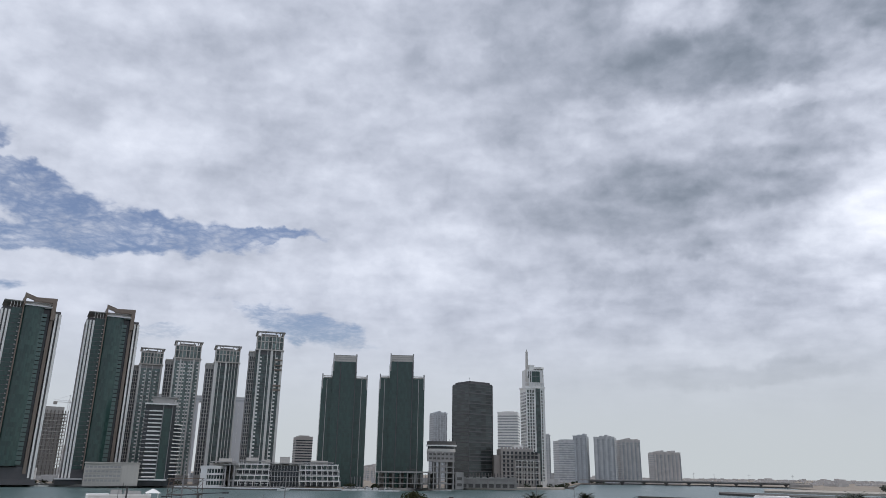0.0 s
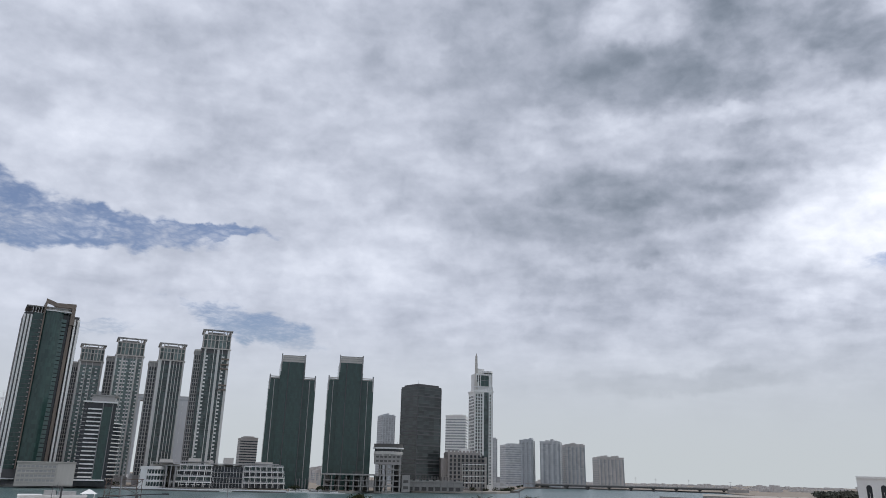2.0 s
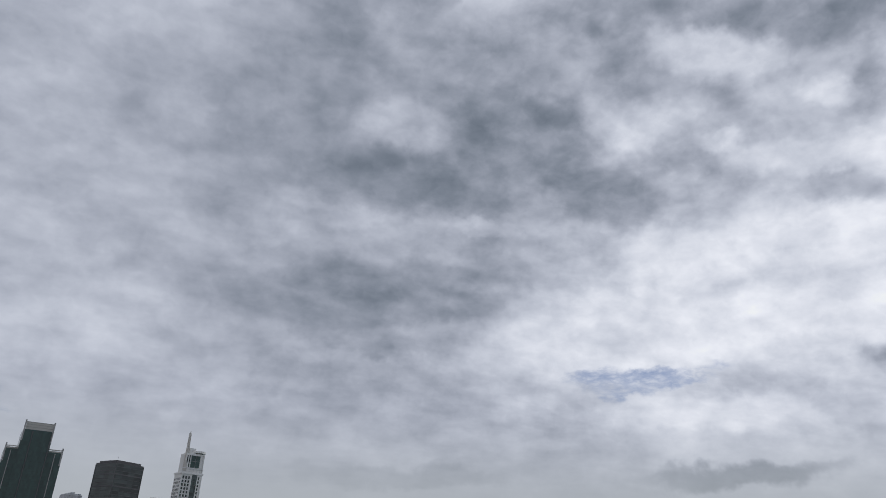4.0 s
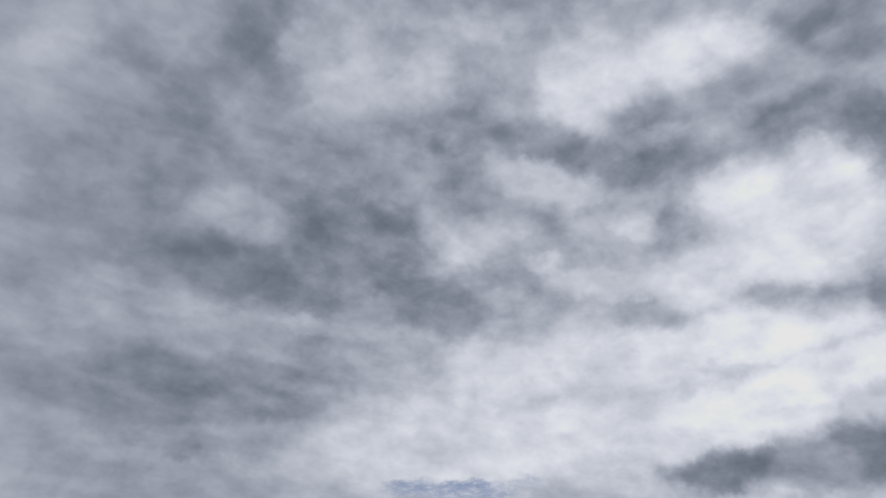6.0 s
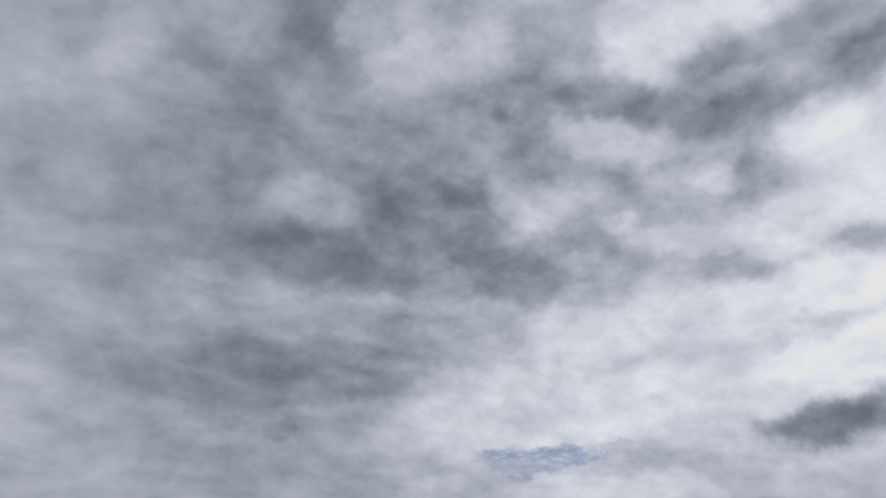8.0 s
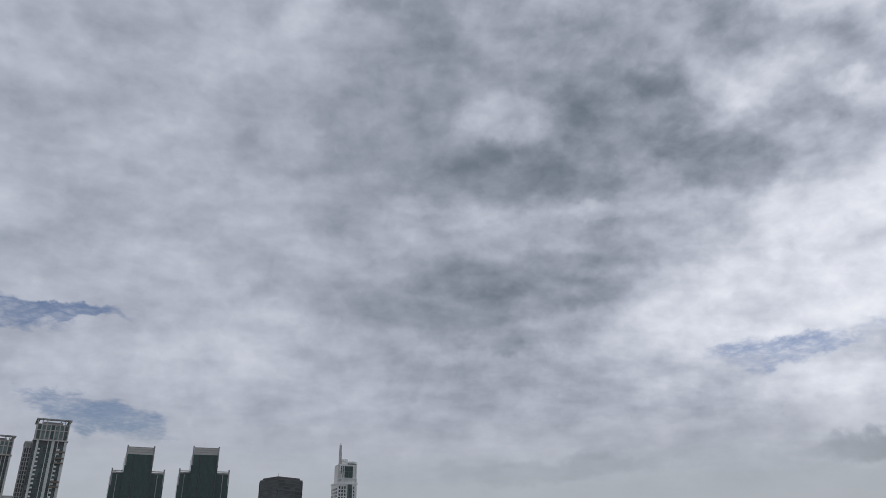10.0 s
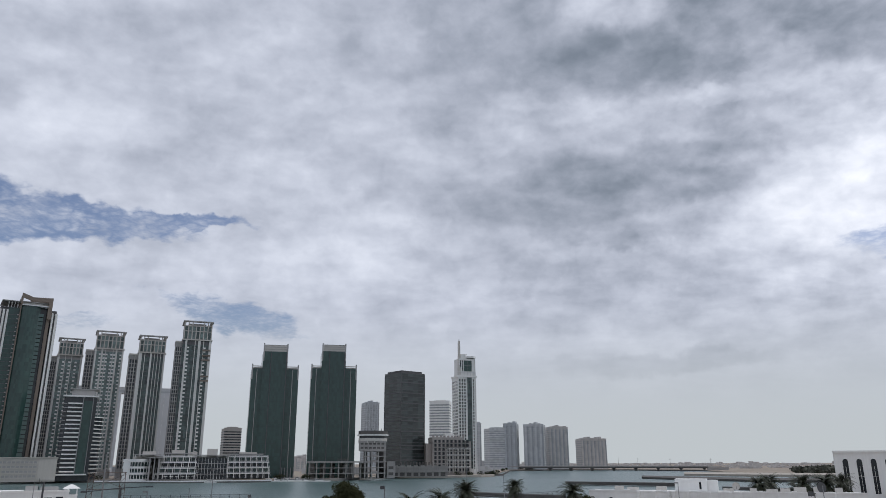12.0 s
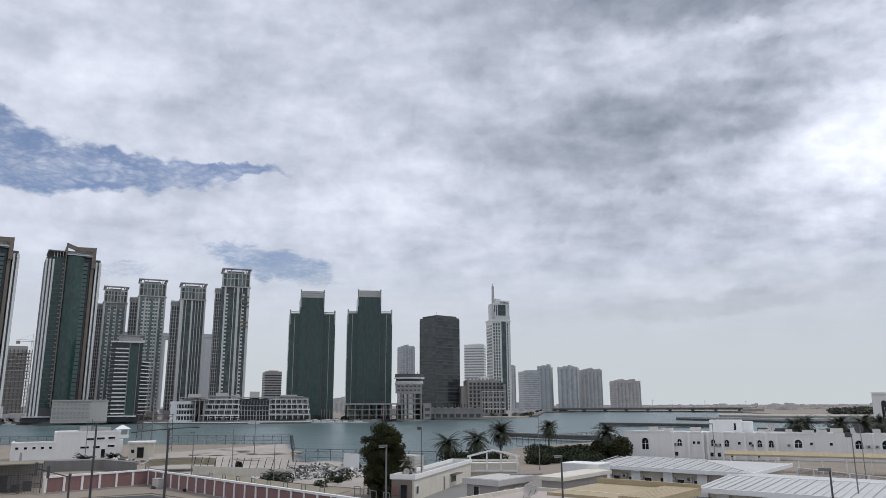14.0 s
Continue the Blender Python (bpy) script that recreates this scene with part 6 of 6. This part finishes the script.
def ribbed_roof(corner, front, side, eave, ridge, label, hips=True):
    """Long barrack with a ribbed hipped roof; its near right corner is given."""
    t = thing("barrack", corner, TURN, label, "house", "barracks with ribbed roofs")
    boxes("wall", [(-front + 1.2, -1.2, 1.6, side - 1.2, 0, eave)], CREAM, t)
    each("pier", [(-front + 2 + k * 5.0, -front + 3.4 + k * 5.0, 0.9, 1.6, 0, eave - 0.1) for k in range(int(front / 5.0))], WHITE, t)
    inset = side / 2 if hips else 0.05
    lo = [(-front, 0), (0, 0), (0, side), (-front, side)]
    bm = bmesh.new()
    v = [bm.verts.new((x, y, eave + 0.45)) for x, y in lo]
    r = [bm.verts.new((-front + inset * 0.2, side / 2, ridge)), bm.verts.new((-inset, side / 2, ridge))]
    for f in ((v[0], v[1], r[1], r[0]), (v[1], v[2], r[1]), (v[2], v[3], r[0], r[1]), (v[3], v[0], r[0]), (v[3], v[2], v[1], v[0])):
        bm.faces.new(f)
    part("roof", bm, ROOF_SHEET, t)
    boxes("fascia", [(-front - 0.05, 0.05, -0.05, 0.15, eave - 0.05, eave + 0.5), (-0.15, 0.05, 0.15, side, eave - 0.05, eave + 0.5), (-front - 0.05, -front + 0.15, 0.15, side, eave - 0.05, eave + 0.5)], WHITE, t)
    n = int(front / 0.9)
    slope = (ridge - eave - 0.45) / (side / 2)
    for k in range(n):
        x = -front + 0.5 + k * 0.9
        stop = side / 2 if x < -inset else side / 2 * max(0.05, -x / inset if inset > 0.1 else 1)
        bars("roof_rib", [((x, 0.05, eave + 0.5), (x, stop, eave + 0.5 + slope * stop), 0.055)], CLAD_GREY if k % 2 else ROOF_SHEET, t, 4)
    bars("hip_cap", [((-inset, side / 2, ridge + 0.03), (0, 0, eave + 0.5), 0.09), ((-front + inset * 0.2, side / 2, ridge + 0.03), (-inset, side / 2, ridge + 0.03), 0.09)], WHITE, t, 6)
    k = 0
    x = -front + 3.8
    while x < -4:
        if k % 3 == 0:
            opening(t, x, 1.6, 0.05, 1.0, 2.1, "door", None, CREAM)
        else:
            opening(t, x, 1.6, 1.2, 1.1, 0.9)
        if k % 3 != 2:
            ac = Vector((x + 1.9, 1.55, 1.9))
            ac_unit(t.matrix_basis @ Vector((0, 0, 0)) + Matrix.Rotation(radians(TURN), 3, "Z") @ ac + (corner - t.matrix_basis.translation), TURN)
        x += 2.5
        k += 1
    return t


ribbed_roof(Vector((46.8, 98.5, LOT)), 25, 20, 3.2, 4.35, "long low barrack with a pale ribbed hipped roof")
ribbed_roof(Vector((33.4, 84.7, LOT)) + ALONG * 30, 30, 22, 3.0, 4.0, "low barrack with a pale ribbed roof and white fascia", False)


def arch_outline(w, h):
    return [(-w / 2, 0), (w / 2, 0), (w / 2, h - w * 0.55)] + [(w / 2 * math.cos(a) ** 1.0, h - w * 0.55 + w * 0.62 * math.sin(a) ** 0.85) for a in [math.pi * i / 10 for i in range(1, 10)]] + [(-w / 2, h - w * 0.55)]


def arched_window(parent, x, y, z, w, h, surround=None):
    bm = bmesh.new()
    pts = arch_outline(w, h)
    prism(bm, pts, -0.06, 0.06)
    for v in bm.verts:
        v.co = Vector((x + v.co.x, y - v.co.z, z + v.co.y))
    bmesh.ops.recalc_face_normals(bm, faces=bm.faces)
    pane = part("window", bm, GLASS_NIGHT, parent)
    boxes("window_bar", [(x - 0.04, x + 0.04, y - 0.12, y - 0.05, z, z + h * 0.8), (x - w / 2, x + w / 2, y - 0.12, y - 0.05, z + h * 0.5, z + h * 0.5 + 0.07)], WHITE, pane)
    if surround:
        bm = bmesh.new()
        prism(bm, arch_outline(w * 1.45, h * 1.28), -0.02, 0.04)
        for v in bm.verts:
            v.co = Vector((x + v.co.x, y - v.co.z, z - 0.2 + v.co.y))
        bmesh.ops.recalc_face_normals(bm, faces=bm.faces)
        part("window_surround", bm, WHITE, pane)


def white_hall():
    """Long white two-storey building with arched windows behind the barracks."""
    t = thing("white_hall", near(25.3, 186), -25.3 - 1.5, "long white two-storey building with arched windows and buttresses", "building")
    x0, x1, h = -28.5, 32, 5.9
    boxes("left_wall", [(x0, -17, -0.5, 14, 0, h)], WHITE, t)
    boxes("middle_wall", [(-17, 6, 0, 14, 0, h)], WHITE, t)
    boxes("right_wall", [(6, x1, 2.5, 14, 0, h - 0.1)], WHITE, t)
    boxes("parapet", [(x0, -17, -0.6, -0.3, h, h + 0.45), (-17, 6, -0.1, 0.2, h, h + 0.35), (6, x1, 2.4, 2.7, h - 0.1, h + 0.25)], WHITE, t)
    for x in (-17.0, -13.4, -10.2, -9.0, -5.8, -3.4, -1.0, 1.2, 3.6, 5.8):
        boxes("buttress", [(x, x + 0.6, -1.0, 0, 0, h + 0.2)], WHITE, t)
    for x in (8.0, 14.0, 20.5, 25.5):
        boxes("buttress", [(x, x + 0.4, 2.2, 2.5, 0, h)], WHITE, t)
    arched_window(t, -23.2, -0.5, 2.0, 1.5, 2.6)
    for x in (-15.2, -7.6, -4.6, 2.5, 4.9):
        arched_window(t, x, 0, 2.9, 0.95, 1.5, True)
    for x in (10.6, 22.8, 28.0):
        arched_window(t, x, 2.5, 2.8, 1.5, 1.7, True)
    for x, y in ((-12.2, 0), (-11.2, 0), (-2.2, 0), (0.2, 0), (13.0, 2.5), (17.0, 2.5), (30.6, 2.5)):
        opening(t, x, y, 3.4, 0.6, 0.6)
    for x in (-16.4, -6.8, -3.9, -8.4, 1.6):
        opening(t, x, 0, 0.6, 0.7, 0.9)
    boxes("stair_house", [(-8.6, -1.2, 6, 12, h, h + 2.9)], WHITE, t)
    boxes("stair_house_wing", [(-1.2, 1.2, 7, 12, h, h + 2.6)], WHITE, t)
    opening(t, -3.0, 6, h + 0.6, 0.5, 1.6)
    rng = random.Random(8)
    each("parapet_block", [(x, x + rng.uniform(0.8, 2.2), 3, 3.6, h - 0.1, h + rng.uniform(0.3, 0.5)) for x in [x0 + 1 + 7.4 * k for k in range(8)]], WHITE, t)
    for x in (-16.2, -7.0, -6.0, 1.0, 8.6, 24.6, 26.2):
        y = 0 if x < 6 else 2.5
        ac_unit(t.location + Matrix.Rotation(t.rotation_euler.z, 3, "Z") @ Vector((x, y, 3.0)), math.degrees(t.rotation_euler.z))


white_hall()


def tan_arcade():
    t = thing("arcade_roof", near(29.5, 156), -30, "low tan ribbed arcade roof along the white hall", "roof")
    bm = bmesh.new()
    prism(bm, [(-16, 0), (22, 0), (22, 3), (-16, 3)], 2.8, 3.1)
    for v in bm.verts:
        v.co.z += 0.18 * v.co.y
    part("sheet", bm, TAN_ROOF, t)
    for k in range(38):
        bars("rib", [((-15.5 + k, 0, 3.12), (-15.5 + k, 3, 3.66), 0.05)], TAN_ROOF, t, 4)
    each("post", [(-15 + 4 * k, -14.8 + 4 * k, 0.2, 0.4, 0, 2.8) for k in range(10)], WHITE, t)


tan_arcade()


def white_rail():
    p, q = near(28.3, 126), near(35, 112)
    d = q - p
    t = thing("railing", p, math.degrees(math.atan2(d.y, d.x)), "white steel mesh railing on a low wall", "railing")
    n = d.length
    boxes("low_wall", [(0, n, -0.1, 0.1, 0, 1.1)], CREAM, t)
    for k in range(7):
        boxes("post", [(n * k / 6 - 0.08, n * k / 6 + 0.08, -0.08, 0.08, 1.1, 3.3)], WHITE, t)
    bars("rail", [((0, 0, z), (n, 0, z), 0.05) for z in (1.3, 3.25)], WHITE, t)
    bars("mesh", [((0, 0, 1.3 + 0.2 * k), (n, 0, 1.3 + 0.2 * k), 0.02) for k in range(10)] + [((n * k / 90, 0, 1.2), (n * k / 90, 0, 3.2), 0.02) for k in range(91)], POLE_PALE, t, 3)["kind"] = "stuff"


white_rail()


def arcade_palace():
    """White public building with tall black arches."""
    t = thing("arched_building", near(41.0, 300), -41.0 + 8, "white public building with tall black pointed arches and roof masts", "building")
    h = 15.6
    boxes("wall", [(-40, 52, 0, 30, 0, h)], WHITE, t)
    boxes("parapet", [(-40.3, 52, -0.4, 0.2, h, h + 0.7)], WHITE, t)
    x = -37.5
    k = 0
    while x < 48:
        wide = 5.0 if k % 7 == 5 else 1.7
        arched_window(t, x + wide / 2, 0, 2.0, wide, 11.4 if wide < 4 else 12.2)
        x += wide + (2.6 if wide < 4 else 2.2) + (1.2 if k % 7 == 3 else 0)
        k += 1
    boxes("roof_pavilion", [(-17, -10, 4, 14, h, h + 4.6), (-4, 2, 4, 14, h, h + 3.6)], WHITE, t)
    boxes("pavilion_opening", [(-12.5, -10.2, 3.9, 4.2, h + 1, h + 3.8)], GLASS_NIGHT, t)
    boxes("pavilion_roof", [(-11, 2, 4.5, 14, h + 4.0, h + 4.6)], WHITE, t)
    bm = bmesh.new()
    prism(bm, arc(-8.5, -1.5, 6, 0, 2) + [(-1.5, 12), (-8.5, 12)], h + 4.6, h + 5.4, [(-6.5, 7), (-5, 7), (-3.5, 7), (-3.5, 11), (-6.5, 11)])
    part("pavilion_dome", bm, WHITE, t)
    boxes("roof_room", [(6, 16, 6, 16, h, h + 6.4)], WHITE, t)
    opening(t, 12.8, 6, h + 1.6, 1.0, 2.2)
    each("roof_mast", [(6.3 + 2.6 * i, 6.5 + 2.6 * i, 5.4, 5.6, h, h + 11) for i in range(4)], POLE, t)
    boxes("roof_block", [(28, 38, 5, 15, h, h + 5)], CLAD_GREY, t)
    boxes("low_front", [(-22, 30, -9, 0, 0, 4)], WHITE, t)


arcade_palace()
hedge("hedge", [near(rng.uniform(34.8, 38), rng.uniform(150, 170), LOT + 2.4) for _ in range(12)], (3.0, 3.0, 2.4), LEAF, "dense dark green hedge in front of the arched building", 21, 700, 0.35)


# ---- plants ----
def date_palm(p, h, seed, label, dry=0.35):
    rng = random.Random(seed)
    t = thing("date_palm", p, rng.uniform(0, 360), label, "palm tree", "date palms")
    bm = bmesh.new()
    bend = rng.uniform(-0.4, 0.4)
    trunk = max(0.6, h - 1.6)
    for k in range(8):
        z0, z1 = trunk * k / 8, trunk * (k + 1) / 8
        beam(bm, (bend * (z0 / h) ** 2, 0, z0), (bend * (z1 / h) ** 2, 0, z1 + 0.03), 0.3 - 0.01 * k, 9, 0.25 - 0.01 * k)
    part("trunk", bm, BARK, t)
    top = Vector((bend * (trunk / h) ** 2, 0, trunk))
    for mat, name, count, low in ((PALM_LEAF, "crown", 100, -0.75), (PALM_DRY, "dry_skirt", int(34 * dry), -1.1)):
        bm = bmesh.new()
        for i in range(count):
            az = rng.uniform(0, 2 * math.pi)
            tilt = rng.uniform(low, 1.35) if name == "crown" else rng.uniform(-1.2, -0.4)
            n = (rng.uniform(3.0, 4.7) if name == "crown" else rng.uniform(1.6, 2.8)) * (1.0 if h > 4 else 0.7)
            out = Vector((math.cos(az), math.sin(az), 0))
            pts = []
            ang, pos = tilt, top.copy()
            for k in range(9):
                pts.append(pos.copy())
                pos = pos + (out * math.cos(ang) + Vector((0, 0, math.sin(ang)))) * n / 8
                ang -= 0.17
            side = Vector((-math.sin(az), math.cos(az), 0))
            for k in range(1, 9):
                d = (pts[k] - pts[k - 1]).normalized()
                for sub in (0.0, 0.5):
                    base = pts[k - 1].lerp(pts[k], sub)
                    size = 0.7 * math.sin(math.pi * min(1, (k + sub) / 9.3)) + 0.12
                    for s in (-1, 1):
                        tip = base + (side * s + d * 0.75 + Vector((0, 0, -0.35))).normalized() * size
                        bm.faces.new([bm.verts.new(base - d * 0.08), bm.verts.new(base + d * 0.1), bm.verts.new(tip)])
                q = [bm.verts.new(v) for v in (pts[k - 1] - side * 0.03, pts[k - 1] + side * 0.03, pts[k] + side * 0.02, pts[k] - side * 0.02)]
                bm.faces.new(q)
        part(name, bm, mat, t, "" if name == "crown" else "dry brown hanging fronds")
    return t


for i, (az, d, h) in enumerate(((3.3, 158, 6.2), (5.5, 164, 6.6), (7.35, 168, 8.2), (11.05, 215, 7.6), (15.4, 178, 7.8), (-22.75, 178, 2.8), (-21.0, 190, 2.0), (-9.7, 124, 2.6), (28.4, 214, 8.6), (29.1, 222, 9.0), (31.2, 212, 8.9), (32.6, 216, 9.3), (33.6, 220, 9.2), (4.2, 150, 2.4), (30.9, 226, 7.0))):
    date_palm(near(az, d), h, 40 + i, "date palm with a shaggy dark crown and dry skirt" if h > 4 else "short young date palm", 0.8 if h > 4 else 0.2)


def broad_tree(p, h, wide, seed, label):
    rng = random.Random(seed)
    t = thing("tree", p, 0, label, "tree")
    bm = bmesh.new()
    beam(bm, (0, 0, 0), (0.1, 0.1, h * 0.35), 0.28, 9, 0.2)
    tips = []
    for i in range(16):
        a, z = rng.uniform(0, 6.28), rng.uniform(0.25, 0.92) * h
        r = wide * rng.uniform(0.35, 0.8) * (1.1 - 0.5 * z / h)
        tip = Vector((math.cos(a) * r, math.sin(a) * r, z))
        beam(bm, (0.1, 0.1, z * 0.5), tip, 0.1, 6, 0.03)
        tips.append(tip)
    part("trunk", bm, BARK, t)
    bm = bmesh.new()
    for i in range(210):
        a, z = rng.uniform(0, 6.28), rng.uniform(0.04, 1.0)
        lobe = 1.0 + 0.22 * math.sin(3 * a + 5 * z) + 0.14 * math.sin(7 * a - 9 * z)
        r = wide * lobe * (0.82 + 0.3 * z if z < 0.5 else 0.97 * math.sqrt(max(0.03, 1 - ((z - 0.5) / 0.52) ** 2))) * math.sqrt(rng.uniform(0.05, 1.0))
        c = Vector((math.cos(a) * r, math.sin(a) * r, z * h * 0.94))
        s = rng.uniform(0.55, 1.05)
        leaf_cloud(bm, c, (s, s, s * 0.85), 260, 0.14, rng)
    part("crown", bm, LEAF, t)


broad_tree(near(-1.6, 109), 10.4, 3.0, 7, "dense dark green broad-leaved tree among the houses")
hedge("shrubs", [near(rng.uniform(10.0, 14.8), rng.uniform(160, 205), LOT + 0.8) for _ in range(40)], (3.0, 3.0, 1.4), SHRUB, "dense dusty green shrubs by the water fence", 31, 700, 0.3)
hedge("shrubs", [near(rng.uniform(14.4, 16.6), rng.uniform(172, 186), LOT + 2.6) for _ in range(12)], (2.0, 2.0, 2.4), LEAF, "dark trees beside the white hall", 33, 900, 0.3)
hedge("shrubs", [near(rng.uniform(2.6, 8), rng.uniform(156, 163), LOT + 1.2) for _ in range(22)], (2.0, 2.0, 1.6), SHRUB, "scrubby bushes below the palms", 35, 420, 0.24)
hedge("shrubs", [near(a, d, LOT + 0.9) for a, d in ((-5.6, 128), (-5.0, 124), (-4.5, 131), (-9.9, 122), (-10.4, 126), (-8.9, 128), (-3.6, 150), (-4.0, 154), (-12.4, 160), (-6.4, 116))], (1.2, 1.2, 1.0), SHRUB, "low dry shrubs in the sandy yard", 37, 260, 0.2)
hedge("shrubs", [near(rng.uniform(28, 34), rng.uniform(205, 230), LOT + 2.6) for _ in range(20)], (3.2, 3.2, 2.4), LEAF, "dark shrubs below the palms behind the hall", 39, 420, 0.42)

# small clutter on roofs and along the wall
hedge("weeds", [near(-18.2 + 16 * k / 15, 128 - 44 * k / 15 - 1.2, LOT + 0.3) for k in range(15) if k % 4 != 1], (0.5, 0.5, 0.35), SHRUB, "dry weeds at the foot of the red wall", 51, 90, 0.1)
for az, d in ((-2.9, 92), (-2.4, 90), (-3.6, 95), (-1.4, 88)):
    t = thing("hoop_barrier", near(az, d), TURN, "small grey steel hoop barrier behind the wall", "barrier", "hoop barriers")
    bars("hoop", [((-0.5, 0, 0), (-0.5, 0, 2.9), 0.05), ((0.5, 0, 0), (0.5, 0, 2.9), 0.05), ((-0.5, 0, 2.9), (0.5, 0, 2.9), 0.05)], POLE_PALE, t, 6)
rngc = random.Random(17)
for x, y in ((-22, 6), (-19, 9), (-12, 8), (3.5, 7), (9, 8), (13, 6), (16, 9), (19, 7), (23, 9), (27, 7)):
    hall = bpy.data.objects["white_hall"]
    spot = hall.location + Matrix.Rotation(hall.rotation_euler.z, 3, "Z") @ Vector((x, y, 5.9 if x < 6 else 5.8))
    t = thing("roof_unit", spot, math.degrees(hall.rotation_euler.z), "pale metal cooling unit on the flat roof", "roof unit", "roof cooling units")
    w, k = rngc.uniform(0.7, 1.4), rngc.uniform(0.7, 1.3)
    boxes("case", [(-w, w, -0.5, 0.5, 0.12, k)], CLAD_BEIGE, t)
    bars("fan", [((0, 0, k), (0, 0, k + 0.08), 0.4)], CLAD_DARK, t, 12)
    each("foot", [(-w, -w + 0.15, -0.4, 0.4, 0, 0.12), (w - 0.15, w, -0.4, 0.4, 0, 0.12)], STEEL, t)


slab("panel_wall", [near(-4.7, 150), near(-3.5, 148), near(-3.5, 148.3), near(-4.7, 150.3)], LOT + 3.4, 3.5, WHITE, "blank white wall panel at the yard's edge", "wall")
slab("yard_wall", [near(-3.0, 116), near(2.3, 140), near(2.2, 140.4), near(-3.1, 116.4)], LOT + 1.4, 1.5, CREAM, "low cream garden wall", "wall")
for az, d, s in ((-7.7, 160, 1.3), (-6.0, 163, 1.6), (-9.9, 205, 2.2), (-12.5, 215, 2.4), (-14.2, 205, 2.0), (-11.2, 185, 1.8)):
    bm = bmesh.new()
    bmesh.ops.create_icosphere(bm, subdivisions=4, radius=1)
    for v in bm.verts:
        k = 1 + 0.25 * noise.noise(v.co * 2 + Vector((az, d, 0)))
        v.co = Vector((v.co.x * s * 3.2 * k, v.co.y * s * 2.0 * k, max(-0.2, v.co.z * 0.55 * s * k)))
    m = part("sand_mound", bm, SAND)
    m.location = near(az, d, LOT + 0.1)
    tagged(m, "low mound of pale sand in the yard", "sand heap", "sand mounds")
